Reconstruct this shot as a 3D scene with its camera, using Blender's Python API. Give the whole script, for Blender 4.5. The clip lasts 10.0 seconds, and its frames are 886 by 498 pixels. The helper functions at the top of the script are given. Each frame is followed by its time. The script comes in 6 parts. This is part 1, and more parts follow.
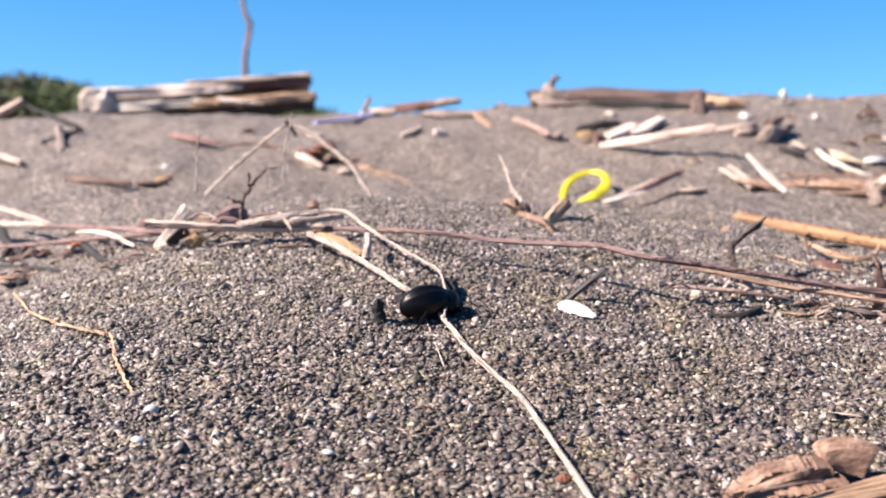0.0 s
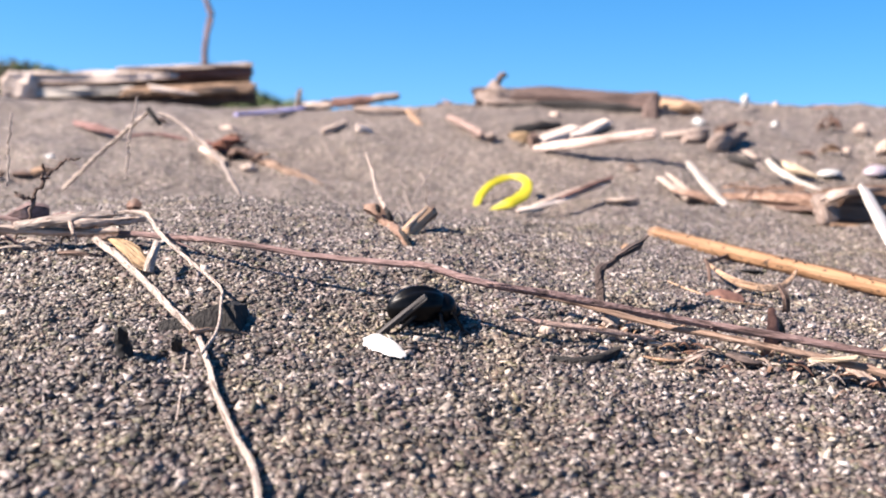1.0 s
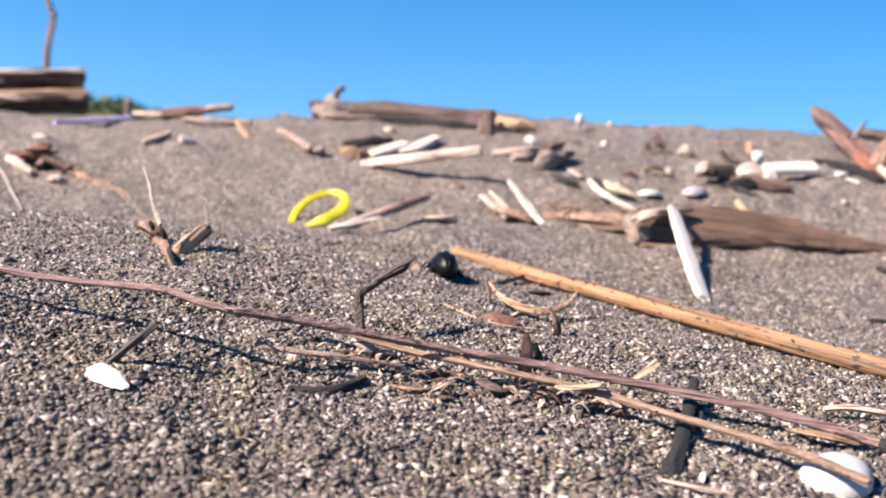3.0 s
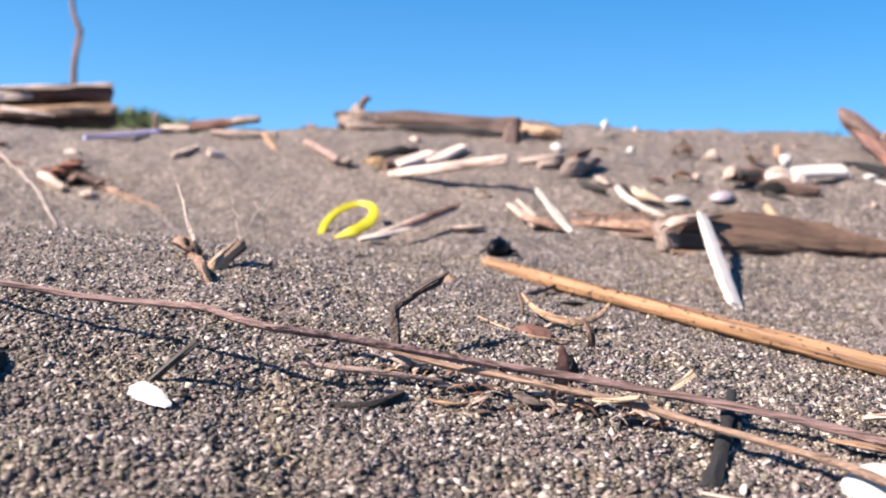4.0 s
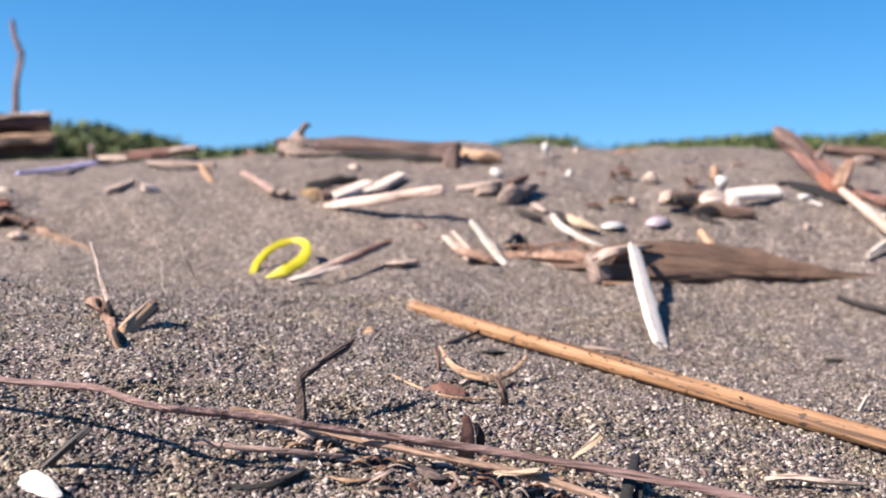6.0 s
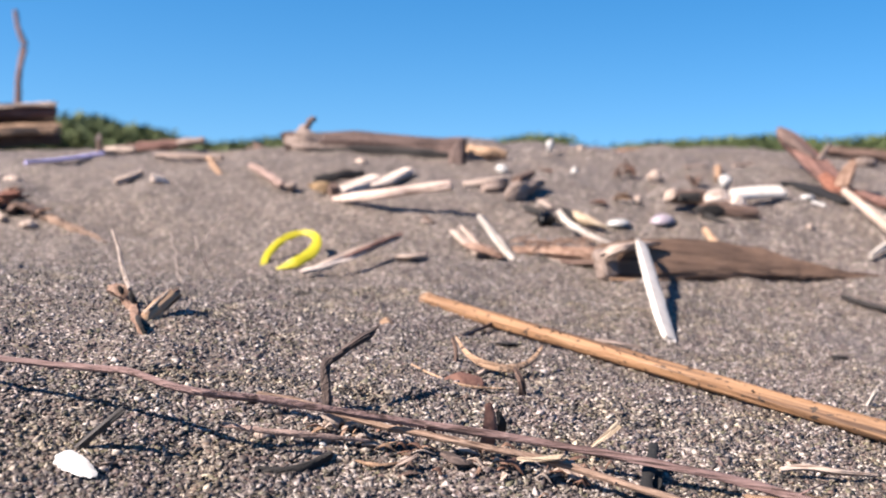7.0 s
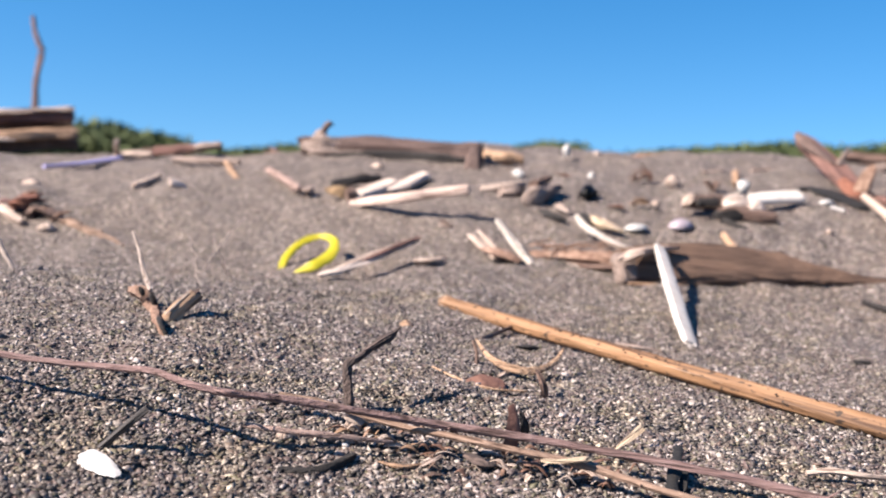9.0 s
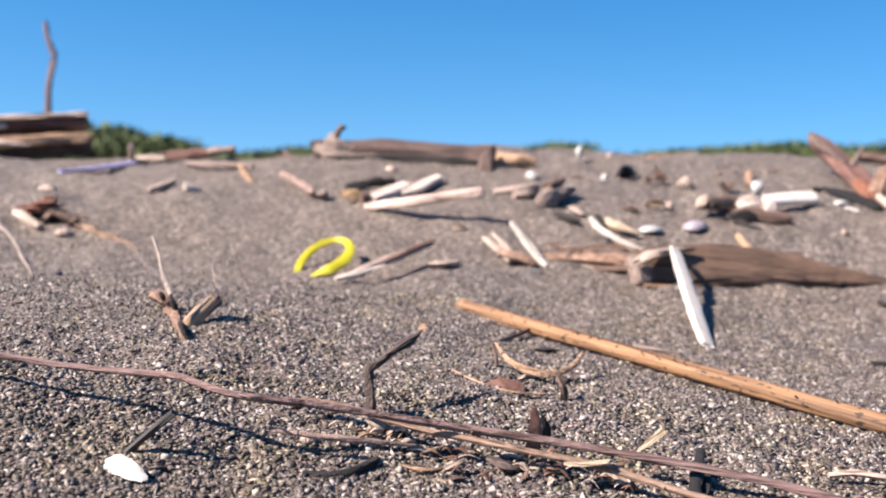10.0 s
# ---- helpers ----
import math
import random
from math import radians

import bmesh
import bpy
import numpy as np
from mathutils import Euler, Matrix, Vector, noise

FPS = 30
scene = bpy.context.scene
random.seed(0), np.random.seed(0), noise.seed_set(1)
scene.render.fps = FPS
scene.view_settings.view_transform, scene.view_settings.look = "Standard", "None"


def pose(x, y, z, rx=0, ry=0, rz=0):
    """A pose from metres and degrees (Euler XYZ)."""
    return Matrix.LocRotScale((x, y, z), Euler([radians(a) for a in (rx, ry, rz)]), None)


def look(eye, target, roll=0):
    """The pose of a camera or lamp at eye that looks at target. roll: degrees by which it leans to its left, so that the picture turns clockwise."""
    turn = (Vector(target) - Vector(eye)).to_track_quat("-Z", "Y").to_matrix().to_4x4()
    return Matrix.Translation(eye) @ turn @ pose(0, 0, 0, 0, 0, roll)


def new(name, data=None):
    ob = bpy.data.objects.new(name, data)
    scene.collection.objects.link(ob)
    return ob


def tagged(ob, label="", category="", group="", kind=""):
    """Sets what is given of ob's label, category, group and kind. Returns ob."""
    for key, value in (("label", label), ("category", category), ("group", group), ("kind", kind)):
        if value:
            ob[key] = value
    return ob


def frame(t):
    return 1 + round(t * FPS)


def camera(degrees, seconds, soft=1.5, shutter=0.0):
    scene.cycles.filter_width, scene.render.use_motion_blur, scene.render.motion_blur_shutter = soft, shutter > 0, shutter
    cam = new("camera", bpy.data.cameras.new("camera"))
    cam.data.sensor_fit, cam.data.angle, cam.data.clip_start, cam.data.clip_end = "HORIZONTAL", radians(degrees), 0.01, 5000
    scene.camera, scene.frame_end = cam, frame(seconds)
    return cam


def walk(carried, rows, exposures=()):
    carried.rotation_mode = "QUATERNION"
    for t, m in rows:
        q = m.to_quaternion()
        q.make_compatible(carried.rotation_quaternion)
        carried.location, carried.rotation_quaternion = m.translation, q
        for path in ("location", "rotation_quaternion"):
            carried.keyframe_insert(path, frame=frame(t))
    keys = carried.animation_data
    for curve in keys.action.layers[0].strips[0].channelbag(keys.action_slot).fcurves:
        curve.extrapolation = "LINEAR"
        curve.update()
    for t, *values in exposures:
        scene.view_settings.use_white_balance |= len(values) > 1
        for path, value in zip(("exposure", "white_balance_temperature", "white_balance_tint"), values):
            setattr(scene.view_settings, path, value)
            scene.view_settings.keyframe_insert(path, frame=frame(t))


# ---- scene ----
cam = camera(46.51, 10.0, soft=1.9)
# seconds, place of the eye in metres, turn about x, y, z in degrees
PATH = [
    (0, 0.0000, 0.0000, 0.1000, 84.00, -0.00, 0.00),
    (0.2, 0.0135, 0.0183, 0.1021, 84.03, -1.88, 0.30),
    (0.3, 0.0182, 0.0308, 0.1009, 84.31, -1.76, 0.85),
    (0.4, 0.0361, 0.0459, 0.0985, 83.92, -1.20, 1.25),
    (0.5, 0.0435, 0.0545, 0.0961, 84.76, -2.27, 2.02),
    (0.6, 0.0497, 0.0636, 0.0968, 84.98, -2.37, 2.24),
    (0.7, 0.0496, 0.0658, 0.0996, 84.47, -1.92, 2.64),
    (0.8, 0.0539, 0.0651, 0.0986, 84.70, -2.65, 1.59),
    (0.9, 0.0622, 0.0721, 0.1003, 83.91, -1.86, 0.24),
    (1, 0.0609, 0.0719, 0.0984, 84.09, -1.75, 0.08),
    (1.2, 0.0593, 0.0756, 0.0976, 84.02, -2.17, 0.21),
    (1.4, 0.0617, 0.0727, 0.0981, 84.52, -2.65, -0.29),
    (1.5, 0.0622, 0.0704, 0.0980, 84.82, -2.59, -0.67),
    (1.6, 0.0625, 0.0729, 0.0991, 84.77, -2.73, -1.38),
    (1.8, 0.0637, 0.0710, 0.0996, 85.02, -2.49, -1.62),
    (1.9, 0.0690, 0.0744, 0.1030, 85.61, -1.74, -3.36),
    (2, 0.0832, 0.0718, 0.1069, 85.87, -2.04, -4.38),
    (2.1, 0.0986, 0.0838, 0.1057, 86.50, -3.51, -7.17),
    (2.2, 0.1064, 0.0816, 0.1084, 85.73, -2.76, -7.60),
    (2.3, 0.1055, 0.0817, 0.1082, 85.55, -2.80, -7.13),
    (2.4, 0.1059, 0.0848, 0.1049, 85.15, -2.62, -7.43),
    (2.5, 0.1060, 0.0843, 0.1045, 84.95, -2.59, -7.58),
    (2.7, 0.1038, 0.0838, 0.1044, 84.75, -3.12, -7.44),
    (3, 0.0981, 0.0838, 0.1013, 85.08, -2.79, -6.72),
    (3.2, 0.0991, 0.0828, 0.1031, 84.53, -1.65, -5.80),
    (4.3, 0.0935, 0.0823, 0.1045, 85.83, -1.88, -5.41),
    (4.5, 0.0972, 0.0818, 0.1062, 86.03, -1.60, -5.62),
    (5, 0.1001, 0.0836, 0.1071, 85.91, -1.04, -6.60),
    (5.2, 0.1051, 0.0832, 0.1114, 85.92, -1.25, -7.00),
    (5.5, 0.1122, 0.0836, 0.1157, 86.63, -0.78, -8.89),
    (5.7, 0.1155, 0.0853, 0.1242, 86.13, -1.41, -8.49),
    (6, 0.1122, 0.0839, 0.1229, 85.63, -0.66, -7.66),
    (6.2, 0.1087, 0.0824, 0.1217, 85.53, -0.95, -7.69),
    (7.3, 0.1020, 0.0785, 0.1211, 85.48, -1.56, -7.87),
    (7.5, 0.1033, 0.0799, 0.1200, 85.80, -1.14, -7.39),
    (8, 0.1034, 0.0793, 0.1207, 85.76, -0.79, -7.19),
    (8.5, 0.1029, 0.0800, 0.1215, 85.57, -1.05, -7.07),
    (9, 0.0994, 0.0802, 0.1194, 85.84, -1.58, -7.21),
    (9.5, 0.0975, 0.0789, 0.1189, 85.99, -1.58, -7.01),
    (10, 0.0958, 0.0792, 0.1202, 85.92, -1.23, -6.70),
]
walk(cam, [(t, pose(*row)) for t, *row in PATH], [(0.0, 1.83), (1.0, 1.86), (1.5, 1.87), (2.0, 1.7), (2.5, 1.73), (3.0, 1.76), (5.5, 1.75), (6.0, 1.63), (7.5, 1.6), (10.0, 1.6)])

# ---- world and sun ----
SUN_UP, SUN_AZ = radians(42), radians(-105)
sun_way = Vector((math.sin(SUN_AZ) * math.cos(SUN_UP), math.cos(SUN_AZ) * math.cos(SUN_UP), math.sin(SUN_UP)))
world = bpy.data.worlds.new("sky")
scene.world = world
world.use_nodes = True
wn = world.node_tree.nodes
sky = wn.new("ShaderNodeTexSky")
sky.sky_type, sky.sun_disc = "NISHITA", False
sky.sun_elevation, sky.sun_rotation = SUN_UP, SUN_AZ
sky.air_density, sky.dust_density, sky.ozone_density = 1.0, 0.35, 2.0
wn["Background"].inputs["Strength"].default_value = 0.063
sky_way, sky_lift = wn.new("ShaderNodeTexCoord"), wn.new("ShaderNodeVectorMath")
sky_lift.operation = "ADD"
sky_lift.inputs[1].default_value = (0, 0, 0.16)
world.node_tree.links.new(sky_way.outputs["Generated"], sky_lift.inputs[0])
world.node_tree.links.new(sky_lift.outputs[0], sky.inputs["Vector"])
rich = wn.new("ShaderNodeHueSaturation")
rich.inputs["Saturation"].default_value = 1.43
world.node_tree.links.new(sky.outputs[0], rich.inputs["Color"])
world.node_tree.links.new(rich.outputs[0], wn["Background"].inputs["Color"])
sun = new("sun", bpy.data.lights.new("sun", "SUN"))
sun.data.energy, sun.data.angle, sun.data.color = 5.0, radians(0.5), (1.0, 0.865, 0.775)
sun.matrix_world = look(tuple(sun_way * 5), (0, 0, 0))
# a small lens, sharp on the sand a forearm away
cam.data.dof.use_dof, cam.data.dof.focus_distance, cam.data.dof.aperture_fstop = True, 0.31, 16


# ---- materials ----
def material(name, rough=0.8):
    m = bpy.data.materials.new(name)
    m.use_nodes = True
    b = m.node_tree.nodes["Principled BSDF"]
    b.inputs["Roughness"].default_value = rough
    return m, m.node_tree, b


def ramp(nt, fac, stops):
    r = nt.nodes.new("ShaderNodeValToRGB")
    while len(r.color_ramp.elements) < len(stops):
        r.color_ramp.elements.new(0.5)
    for e, (p, c) in zip(r.color_ramp.elements, stops):
        e.position, e.color = p, (*c, 1)
    nt.links.new(fac, r.inputs["Fac"])
    return r.outputs["Color"]


def noise_tex(nt, scale, detail=4, stretch=(1, 1, 1), rough=0.6):
    tc, mp = nt.nodes.new("ShaderNodeTexCoord"), nt.nodes.new("ShaderNodeMapping")
    mp.inputs["Scale"].default_value = stretch
    n = nt.nodes.new("ShaderNodeTexNoise")
    n.inputs["Scale"].default_value, n.inputs["Detail"].default_value, n.inputs["Roughness"].default_value = scale, detail, rough
    nt.links.new(tc.outputs["Object"], mp.inputs["Vector"])
    nt.links.new(mp.outputs["Vector"], n.inputs["Vector"])
    return n.outputs["Fac"]


def mixed(nt, kind, fac, a, b):
    x = nt.nodes.new("ShaderNodeMix")
    x.data_type, x.blend_type = "RGBA", kind
    for value, socket in ((fac, x.inputs[0]), (a, x.inputs[6]), (b, x.inputs[7])):
        if isinstance(value, (int, float)):
            socket.default_value = value
        elif isinstance(value, tuple):
            socket.default_value = (*value, 1)
        else:
            nt.links.new(value, socket)
    return x.outputs[2]


def bumped(nt, bsdf, height, strength=0.5, distance=0.001):
    b = nt.nodes.new("ShaderNodeBump")
    b.inputs["Strength"].default_value, b.inputs["Distance"].default_value = strength, distance
    nt.links.new(height, b.inputs["Height"])
    nt.links.new(b.outputs["Normal"], bsdf.inputs["Normal"])


WOODS = []


def wood(name, dark, mid, light, grain=1.0, rough=0.85, specks=None):
    """Weathered wood: the grain runs along the thing's own z axis."""
    m, nt, b = material(name, rough)
    fine = noise_tex(nt, 900 * grain, 5, (1, 1, 0.06))
    broad = noise_tex(nt, 120 * grain, 3, (1, 1, 0.25))
    col = ramp(nt, fine, [(0.25, dark), (0.5, mid), (0.75, light)])
    col = mixed(nt, "OVERLAY", 0.45, col, ramp(nt, broad, [(0.3, (0.25, 0.23, 0.22)), (0.7, (0.75, 0.74, 0.72))]))
    if specks:
        sp = noise_tex(nt, 420, 2, (1, 1, 0.5))
        col = mixed(nt, "MIX", ramp(nt, sp, [(0.61, (0, 0, 0)), (0.65, (1, 1, 1))]), col, specks)
    nt.links.new(col, b.inputs["Base Color"])
    cracks = noise_tex(nt, 330 * grain, 3, (1, 1, 0.03))
    col2 = mixed(nt, "MULTIPLY", 1.0, col, ramp(nt, cracks, [(0.36, (0.3, 0.26, 0.24)), (0.46, (1, 1, 1))]))
    nt.links.new(col2, b.inputs["Base Color"])
    relief = nt.nodes.new("ShaderNodeMath")
    relief.operation = "ADD"
    nt.links.new(fine, relief.inputs[0])
    nt.links.new(cracks, relief.inputs[1])
    bumped(nt, b, relief.outputs[0], 0.8, 0.0014)
    WOODS.append(m)
    return m


def bark(name, dark, mid, light):
    """Rough broken bark, with no one way of its grain."""
    m, nt, b = material(name, 0.9)
    fine, broad = noise_tex(nt, 420, 6, (1, 1, 0.45), 0.7), noise_tex(nt, 90, 4)
    col = ramp(nt, fine, [(0.3, dark), (0.48, mid), (0.7, light)])
    col = mixed(nt, "OVERLAY", 0.6, col, ramp(nt, broad, [(0.35, (0.3, 0.24, 0.22)), (0.65, (0.7, 0.68, 0.66))]))
    nt.links.new(col, b.inputs["Base Color"])
    bumped(nt, b, fine, 1.0, 0.002)
    WOODS.append(m)
    return m


def plain(name, a, c, scale=300, rough=0.7, bump=0.3, depth=0.0006):
    m, nt, b = material(name, rough)
    n = noise_tex(nt, scale, 5)
    nt.links.new(ramp(nt, n, [(0.3, a), (0.7, c)]), b.inputs["Base Color"])
    bumped(nt, b, n, bump, depth)
    return m


GRAINS = [(0.0, (0.011, 0.0101, 0.0098)), (0.14, (0.027, 0.024, 0.0226)), (0.28, (0.056, 0.0465, 0.0425)), (0.42, (0.106, 0.077, 0.069)),
          (0.52, (0.062, 0.0604, 0.064)), (0.62, (0.126, 0.1025, 0.0925)), (0.7, (0.09, 0.087, 0.052)), (0.8, (0.142, 0.125, 0.114)), (0.92, (0.225, 0.203, 0.188)), (1.0, (0.4, 0.376, 0.355))]


def dark_patch(nt, col):
    """A patch of darker sand with an uneven edge."""
    tc, far, edge = nt.nodes.new("ShaderNodeTexCoord"), nt.nodes.new("ShaderNodeVectorMath"), nt.nodes.new("ShaderNodeMath")
    far.operation, edge.operation = "DISTANCE", "MULTIPLY_ADD"
    far.inputs[1].default_value = (0.015, 0.255, 0.03)
    edge.inputs[1].default_value = 0.16
    nt.links.new(tc.outputs["Object"], far.inputs[0])
    nt.links.new(noise_tex(nt, 28, 4), edge.inputs[0])
    nt.links.new(far.outputs["Value"], edge.inputs[2])
    patch_mask = ramp(nt, edge.outputs[0], [(0.15, (1, 1, 1)), (0.29, (0, 0, 0))])
    return mixed(nt, "MIX", patch_mask, col, mixed(nt, "MULTIPLY", 1.0, col, (0.76, 0.74, 0.73)))


def sand_material():
    m, nt, b = material("coarse_sand", 0.75)
    tc = nt.nodes.new("ShaderNodeTexCoord")
    v = nt.nodes.new("ShaderNodeTexVoronoi")
    v.inputs["Scale"].default_value = 800
    nt.links.new(tc.outputs["Object"], v.inputs["Vector"])
    split = nt.nodes.new("ShaderNodeSeparateColor")
    nt.links.new(v.outputs["Color"], split.inputs["Color"])
    col = ramp(nt, split.outputs[0], GRAINS)
    broad, patch, mottle = noise_tex(nt, 12, 4), noise_tex(nt, 95, 3), noise_tex(nt, 280, 5, (1, 1, 1), 0.75)
    col = mixed(nt, "OVERLAY", 0.5, col, ramp(nt, broad, [(0.3, (0.4, 0.39, 0.4)), (0.7, (0.62, 0.57, 0.5))]))
    col = mixed(nt, "OVERLAY", 0.5, col, ramp(nt, patch, [(0.3, (0.38, 0.36, 0.36)), (0.7, (0.62, 0.59, 0.56))]))
    col = mixed(nt, "OVERLAY", 0.75, col, ramp(nt, mottle, [(0.36, (0.3, 0.285, 0.28)), (0.62, (0.68, 0.66, 0.64))]))
    far = nt.nodes.new("ShaderNodeVectorMath")
    far.operation = "DISTANCE"
    far.inputs[1].default_value = (0.07, 0.92, 0.1)
    nt.links.new(tc.outputs["Object"], far.inputs[0])
    edge = nt.nodes.new("ShaderNodeMath")
    edge.operation = "MULTIPLY_ADD"
    edge.inputs[1].default_value = 0.35
    nt.links.new(noise_tex(nt, 16, 4), edge.inputs[0])
    nt.links.new(far.outputs["Value"], edge.inputs[2])
    brown = ramp(nt, edge.outputs[0], [(0.28, (1, 1, 1)), (0.46, (0, 0, 0))])
    col = mixed(nt, "MIX", brown, col, mixed(nt, "MULTIPLY", 1.0, mixed(nt, "MIX", 0.3, col, (0.12, 0.101, 0.09)), (0.99, 0.97, 0.94)))
    nt.links.new(dark_patch(nt, col), b.inputs["Base Color"])
    inv = nt.nodes.new("ShaderNodeMath")
    inv.operation = "SUBTRACT"
    inv.inputs[0].default_value = 1.0
    nt.links.new(v.outputs["Distance"], inv.inputs[1])
    bumped(nt, b, inv.outputs[0], 0.8, 0.0006)
    return m


LOOSE = [(0.0, (0.016, 0.0145, 0.014)), (0.13, (0.037, 0.0325, 0.0305)), (0.27, (0.066, 0.055, 0.051)), (0.39, (0.114, 0.082, 0.0745)), (0.49, (0.064, 0.0618, 0.0655)),
         (0.59, (0.137, 0.112, 0.103)), (0.67, (0.094, 0.0905, 0.056)), (0.77, (0.172, 0.153, 0.14)), (0.89, (0.255, 0.232, 0.215)), (1.0, (0.4, 0.377, 0.356))]


def grain_material():
    m, nt, b = material("sand_grains", 0.6)
    g = nt.nodes.new("ShaderNodeNewGeometry")
    col = ramp(nt, g.outputs["Random Per Island"], LOOSE)
    fine = noise_tex(nt, 1500, 3)
    patch = noise_tex(nt, 110, 3)
    col = mixed(nt, "OVERLAY", 0.6, col, ramp(nt, patch, [(0.35, (0.36, 0.34, 0.33)), (0.65, (0.62, 0.61, 0.6))]))
    tint = noise_tex(nt, 42, 4)
    col = mixed(nt, "MULTIPLY", 1.0, col, ramp(nt, tint, [(0.36, (1.03, 0.98, 1.02)), (0.5, (1.0, 1.0, 1.0)), (0.66, (1.1, 1.04, 0.84))]))
    col = mixed(nt, "OVERLAY", 0.85, col, ramp(nt, fine, [(0.34, (0.2, 0.19, 0.185)), (0.66, (0.78, 0.77, 0.75))]))
    nt.links.new(dark_patch(nt, col), b.inputs["Base Color"])
    return m


SAND, GRAIN = sand_material(), grain_material()
GREY_WOOD = wood("grey_driftwood", (0.084, 0.063, 0.0521), (0.21, 0.16, 0.134), (0.319, 0.256, 0.218))
BROWN_WOOD = wood("brown_driftwood", (0.0378, 0.0235, 0.0185), (0.109, 0.0672, 0.0504), (0.21, 0.143, 0.113))
PALE_WOOD = wood("pale_driftwood", (0.247, 0.181, 0.143), (0.363, 0.286, 0.236), (0.464, 0.394, 0.336))
WHITE_WOOD = wood("bleached_wood", (0.297, 0.261, 0.226), (0.395, 0.36, 0.318), (0.465, 0.438, 0.402))
RED_WOOD = wood("reddish_bark", (0.05, 0.018, 0.011), (0.148, 0.054, 0.031), (0.25, 0.115, 0.073))
VINE = wood("reddish_root", (0.08, 0.046, 0.042), (0.17, 0.108, 0.1), (0.262, 0.186, 0.172), 1.5)
STEM = wood("tan_stem", (0.105, 0.065, 0.045), (0.198, 0.131, 0.094), (0.3, 0.218, 0.166), 1.5)
CANE = wood("yellow_cane", (0.13, 0.064, 0.028), (0.208, 0.113, 0.053), (0.256, 0.15, 0.08), 0.6, 0.7, specks=(0.0403, 0.0202, 0.00806))
BARK_BOARD = wood("grey_brown_board", (0.062, 0.036, 0.0235), (0.113, 0.068, 0.0445), (0.163, 0.105, 0.072), 0.8)
# dark bark of twigs; also used where shade is put in as colour
DARK_BARK_AND_SHADE = wood("dark_twig_bark_and_shade", (0.0042, 0.00378, 0.00336), (0.0143, 0.0118, 0.0105), (0.0336, 0.0286, 0.0252), 1.5)
HUSK = wood("dry_husk", (0.118, 0.0689, 0.0378), (0.252, 0.158, 0.0966), (0.353, 0.244, 0.16), 1.5)
SLATE = wood("dark_grey_bark", (0.021, 0.0185, 0.0185), (0.0462, 0.042, 0.0403), (0.0756, 0.0689, 0.0655), 1.2)
TAN_BARK = bark("tan_reddish_bark", (0.06, 0.033, 0.023), (0.2, 0.125, 0.088), (0.34, 0.245, 0.185))
DRIFT = wood("pinkish_brown_driftwood", (0.026, 0.0165, 0.0138), (0.084, 0.0535, 0.0445), (0.185, 0.135, 0.115), 0.8)
CREAM_WOOD = wood("cream_bleached_wood", (0.4, 0.325, 0.275), (0.53, 0.435, 0.37), (0.62, 0.54, 0.47))
PALE_HUSK = wood("pale_tan_husk", (0.19, 0.112, 0.064), (0.34, 0.222, 0.138), (0.44, 0.32, 0.22), 1.5)
STRAW = wood("yellow_straw", (0.18, 0.112, 0.055), (0.3, 0.2, 0.105), (0.4, 0.3, 0.18), 2)
PINK_STEM = wood("pinkish_stem", (0.168, 0.109, 0.0924), (0.286, 0.202, 0.172), (0.386, 0.298, 0.26), 4)
PINK_WOOD = wood("pinkish_pale_wood", (0.377, 0.287, 0.238), (0.476, 0.369, 0.316), (0.541, 0.451, 0.394))
PALE_TWIG = wood("pale_dry_twig", (0.324, 0.255, 0.213), (0.433, 0.36, 0.309), (0.517, 0.456, 0.406), 5)
TWIG = wood("dark_brown_twig", (0.0168, 0.0109, 0.00924), (0.063, 0.0437, 0.037), (0.126, 0.0924, 0.0798), 1.5)
DRY_LEAF = plain("brown_dry_leaf", (0.05, 0.024, 0.016), (0.15, 0.078, 0.05), 250, 0.7)
SHELL = plain("white_shell", (0.328, 0.313, 0.289), (0.428, 0.423, 0.407), 200, 0.45)
LILAC = plain("lilac_shell", (0.226, 0.183, 0.215), (0.354, 0.312, 0.333), 120, 0.45)
YELLOW = plain("yellow_plastic", (0.302, 0.26, 0.00168), (0.395, 0.353, 0.00672), 60, 0.65, 0.1)
BLACK = plain("beetle_shell", (0.00084, 0.00084, 0.00105), (0.00252, 0.00252, 0.00294), 900, 0.38, 0.35, 0.0002)
BLACK.node_tree.nodes["Principled BSDF"].inputs["Specular IOR Level"].default_value = 0.16
BROWN_LEAF = plain("reddish_brown_leaf", (0.07, 0.03, 0.022), (0.19, 0.095, 0.065), 260, 0.75, 0.6, 0.001)
# charcoal of sticks and stubs; also the slab painted as shade
COAL_AND_SHADE = plain("black_charcoal_and_shade", (0.0025, 0.0022, 0.002), (0.0085, 0.0075, 0.007), 700, 0.8, 0.6, 0.001)
BLEACHED = plain("smooth_bleached_wood", (0.43, 0.385, 0.335), (0.58, 0.54, 0.49), 110, 0.7, 0.4, 0.0006)
DUSKY = wood("dusky_red_bark", (0.055, 0.025, 0.022), (0.14, 0.07, 0.062), (0.215, 0.128, 0.115))
LOG_RED = wood("purplish_brown_bark", (0.04, 0.02, 0.017), (0.118, 0.059, 0.047), (0.2, 0.115, 0.094), 0.8)
PALE_STRAW = wood("pale_yellow_husk", (0.29, 0.218, 0.142), (0.42, 0.332, 0.232), (0.51, 0.425, 0.32), 1.5)
DARK_DRIFT = wood("dark_brown_driftwood", (0.02, 0.012, 0.01), (0.066, 0.04, 0.033), (0.15, 0.102, 0.088), 0.8)
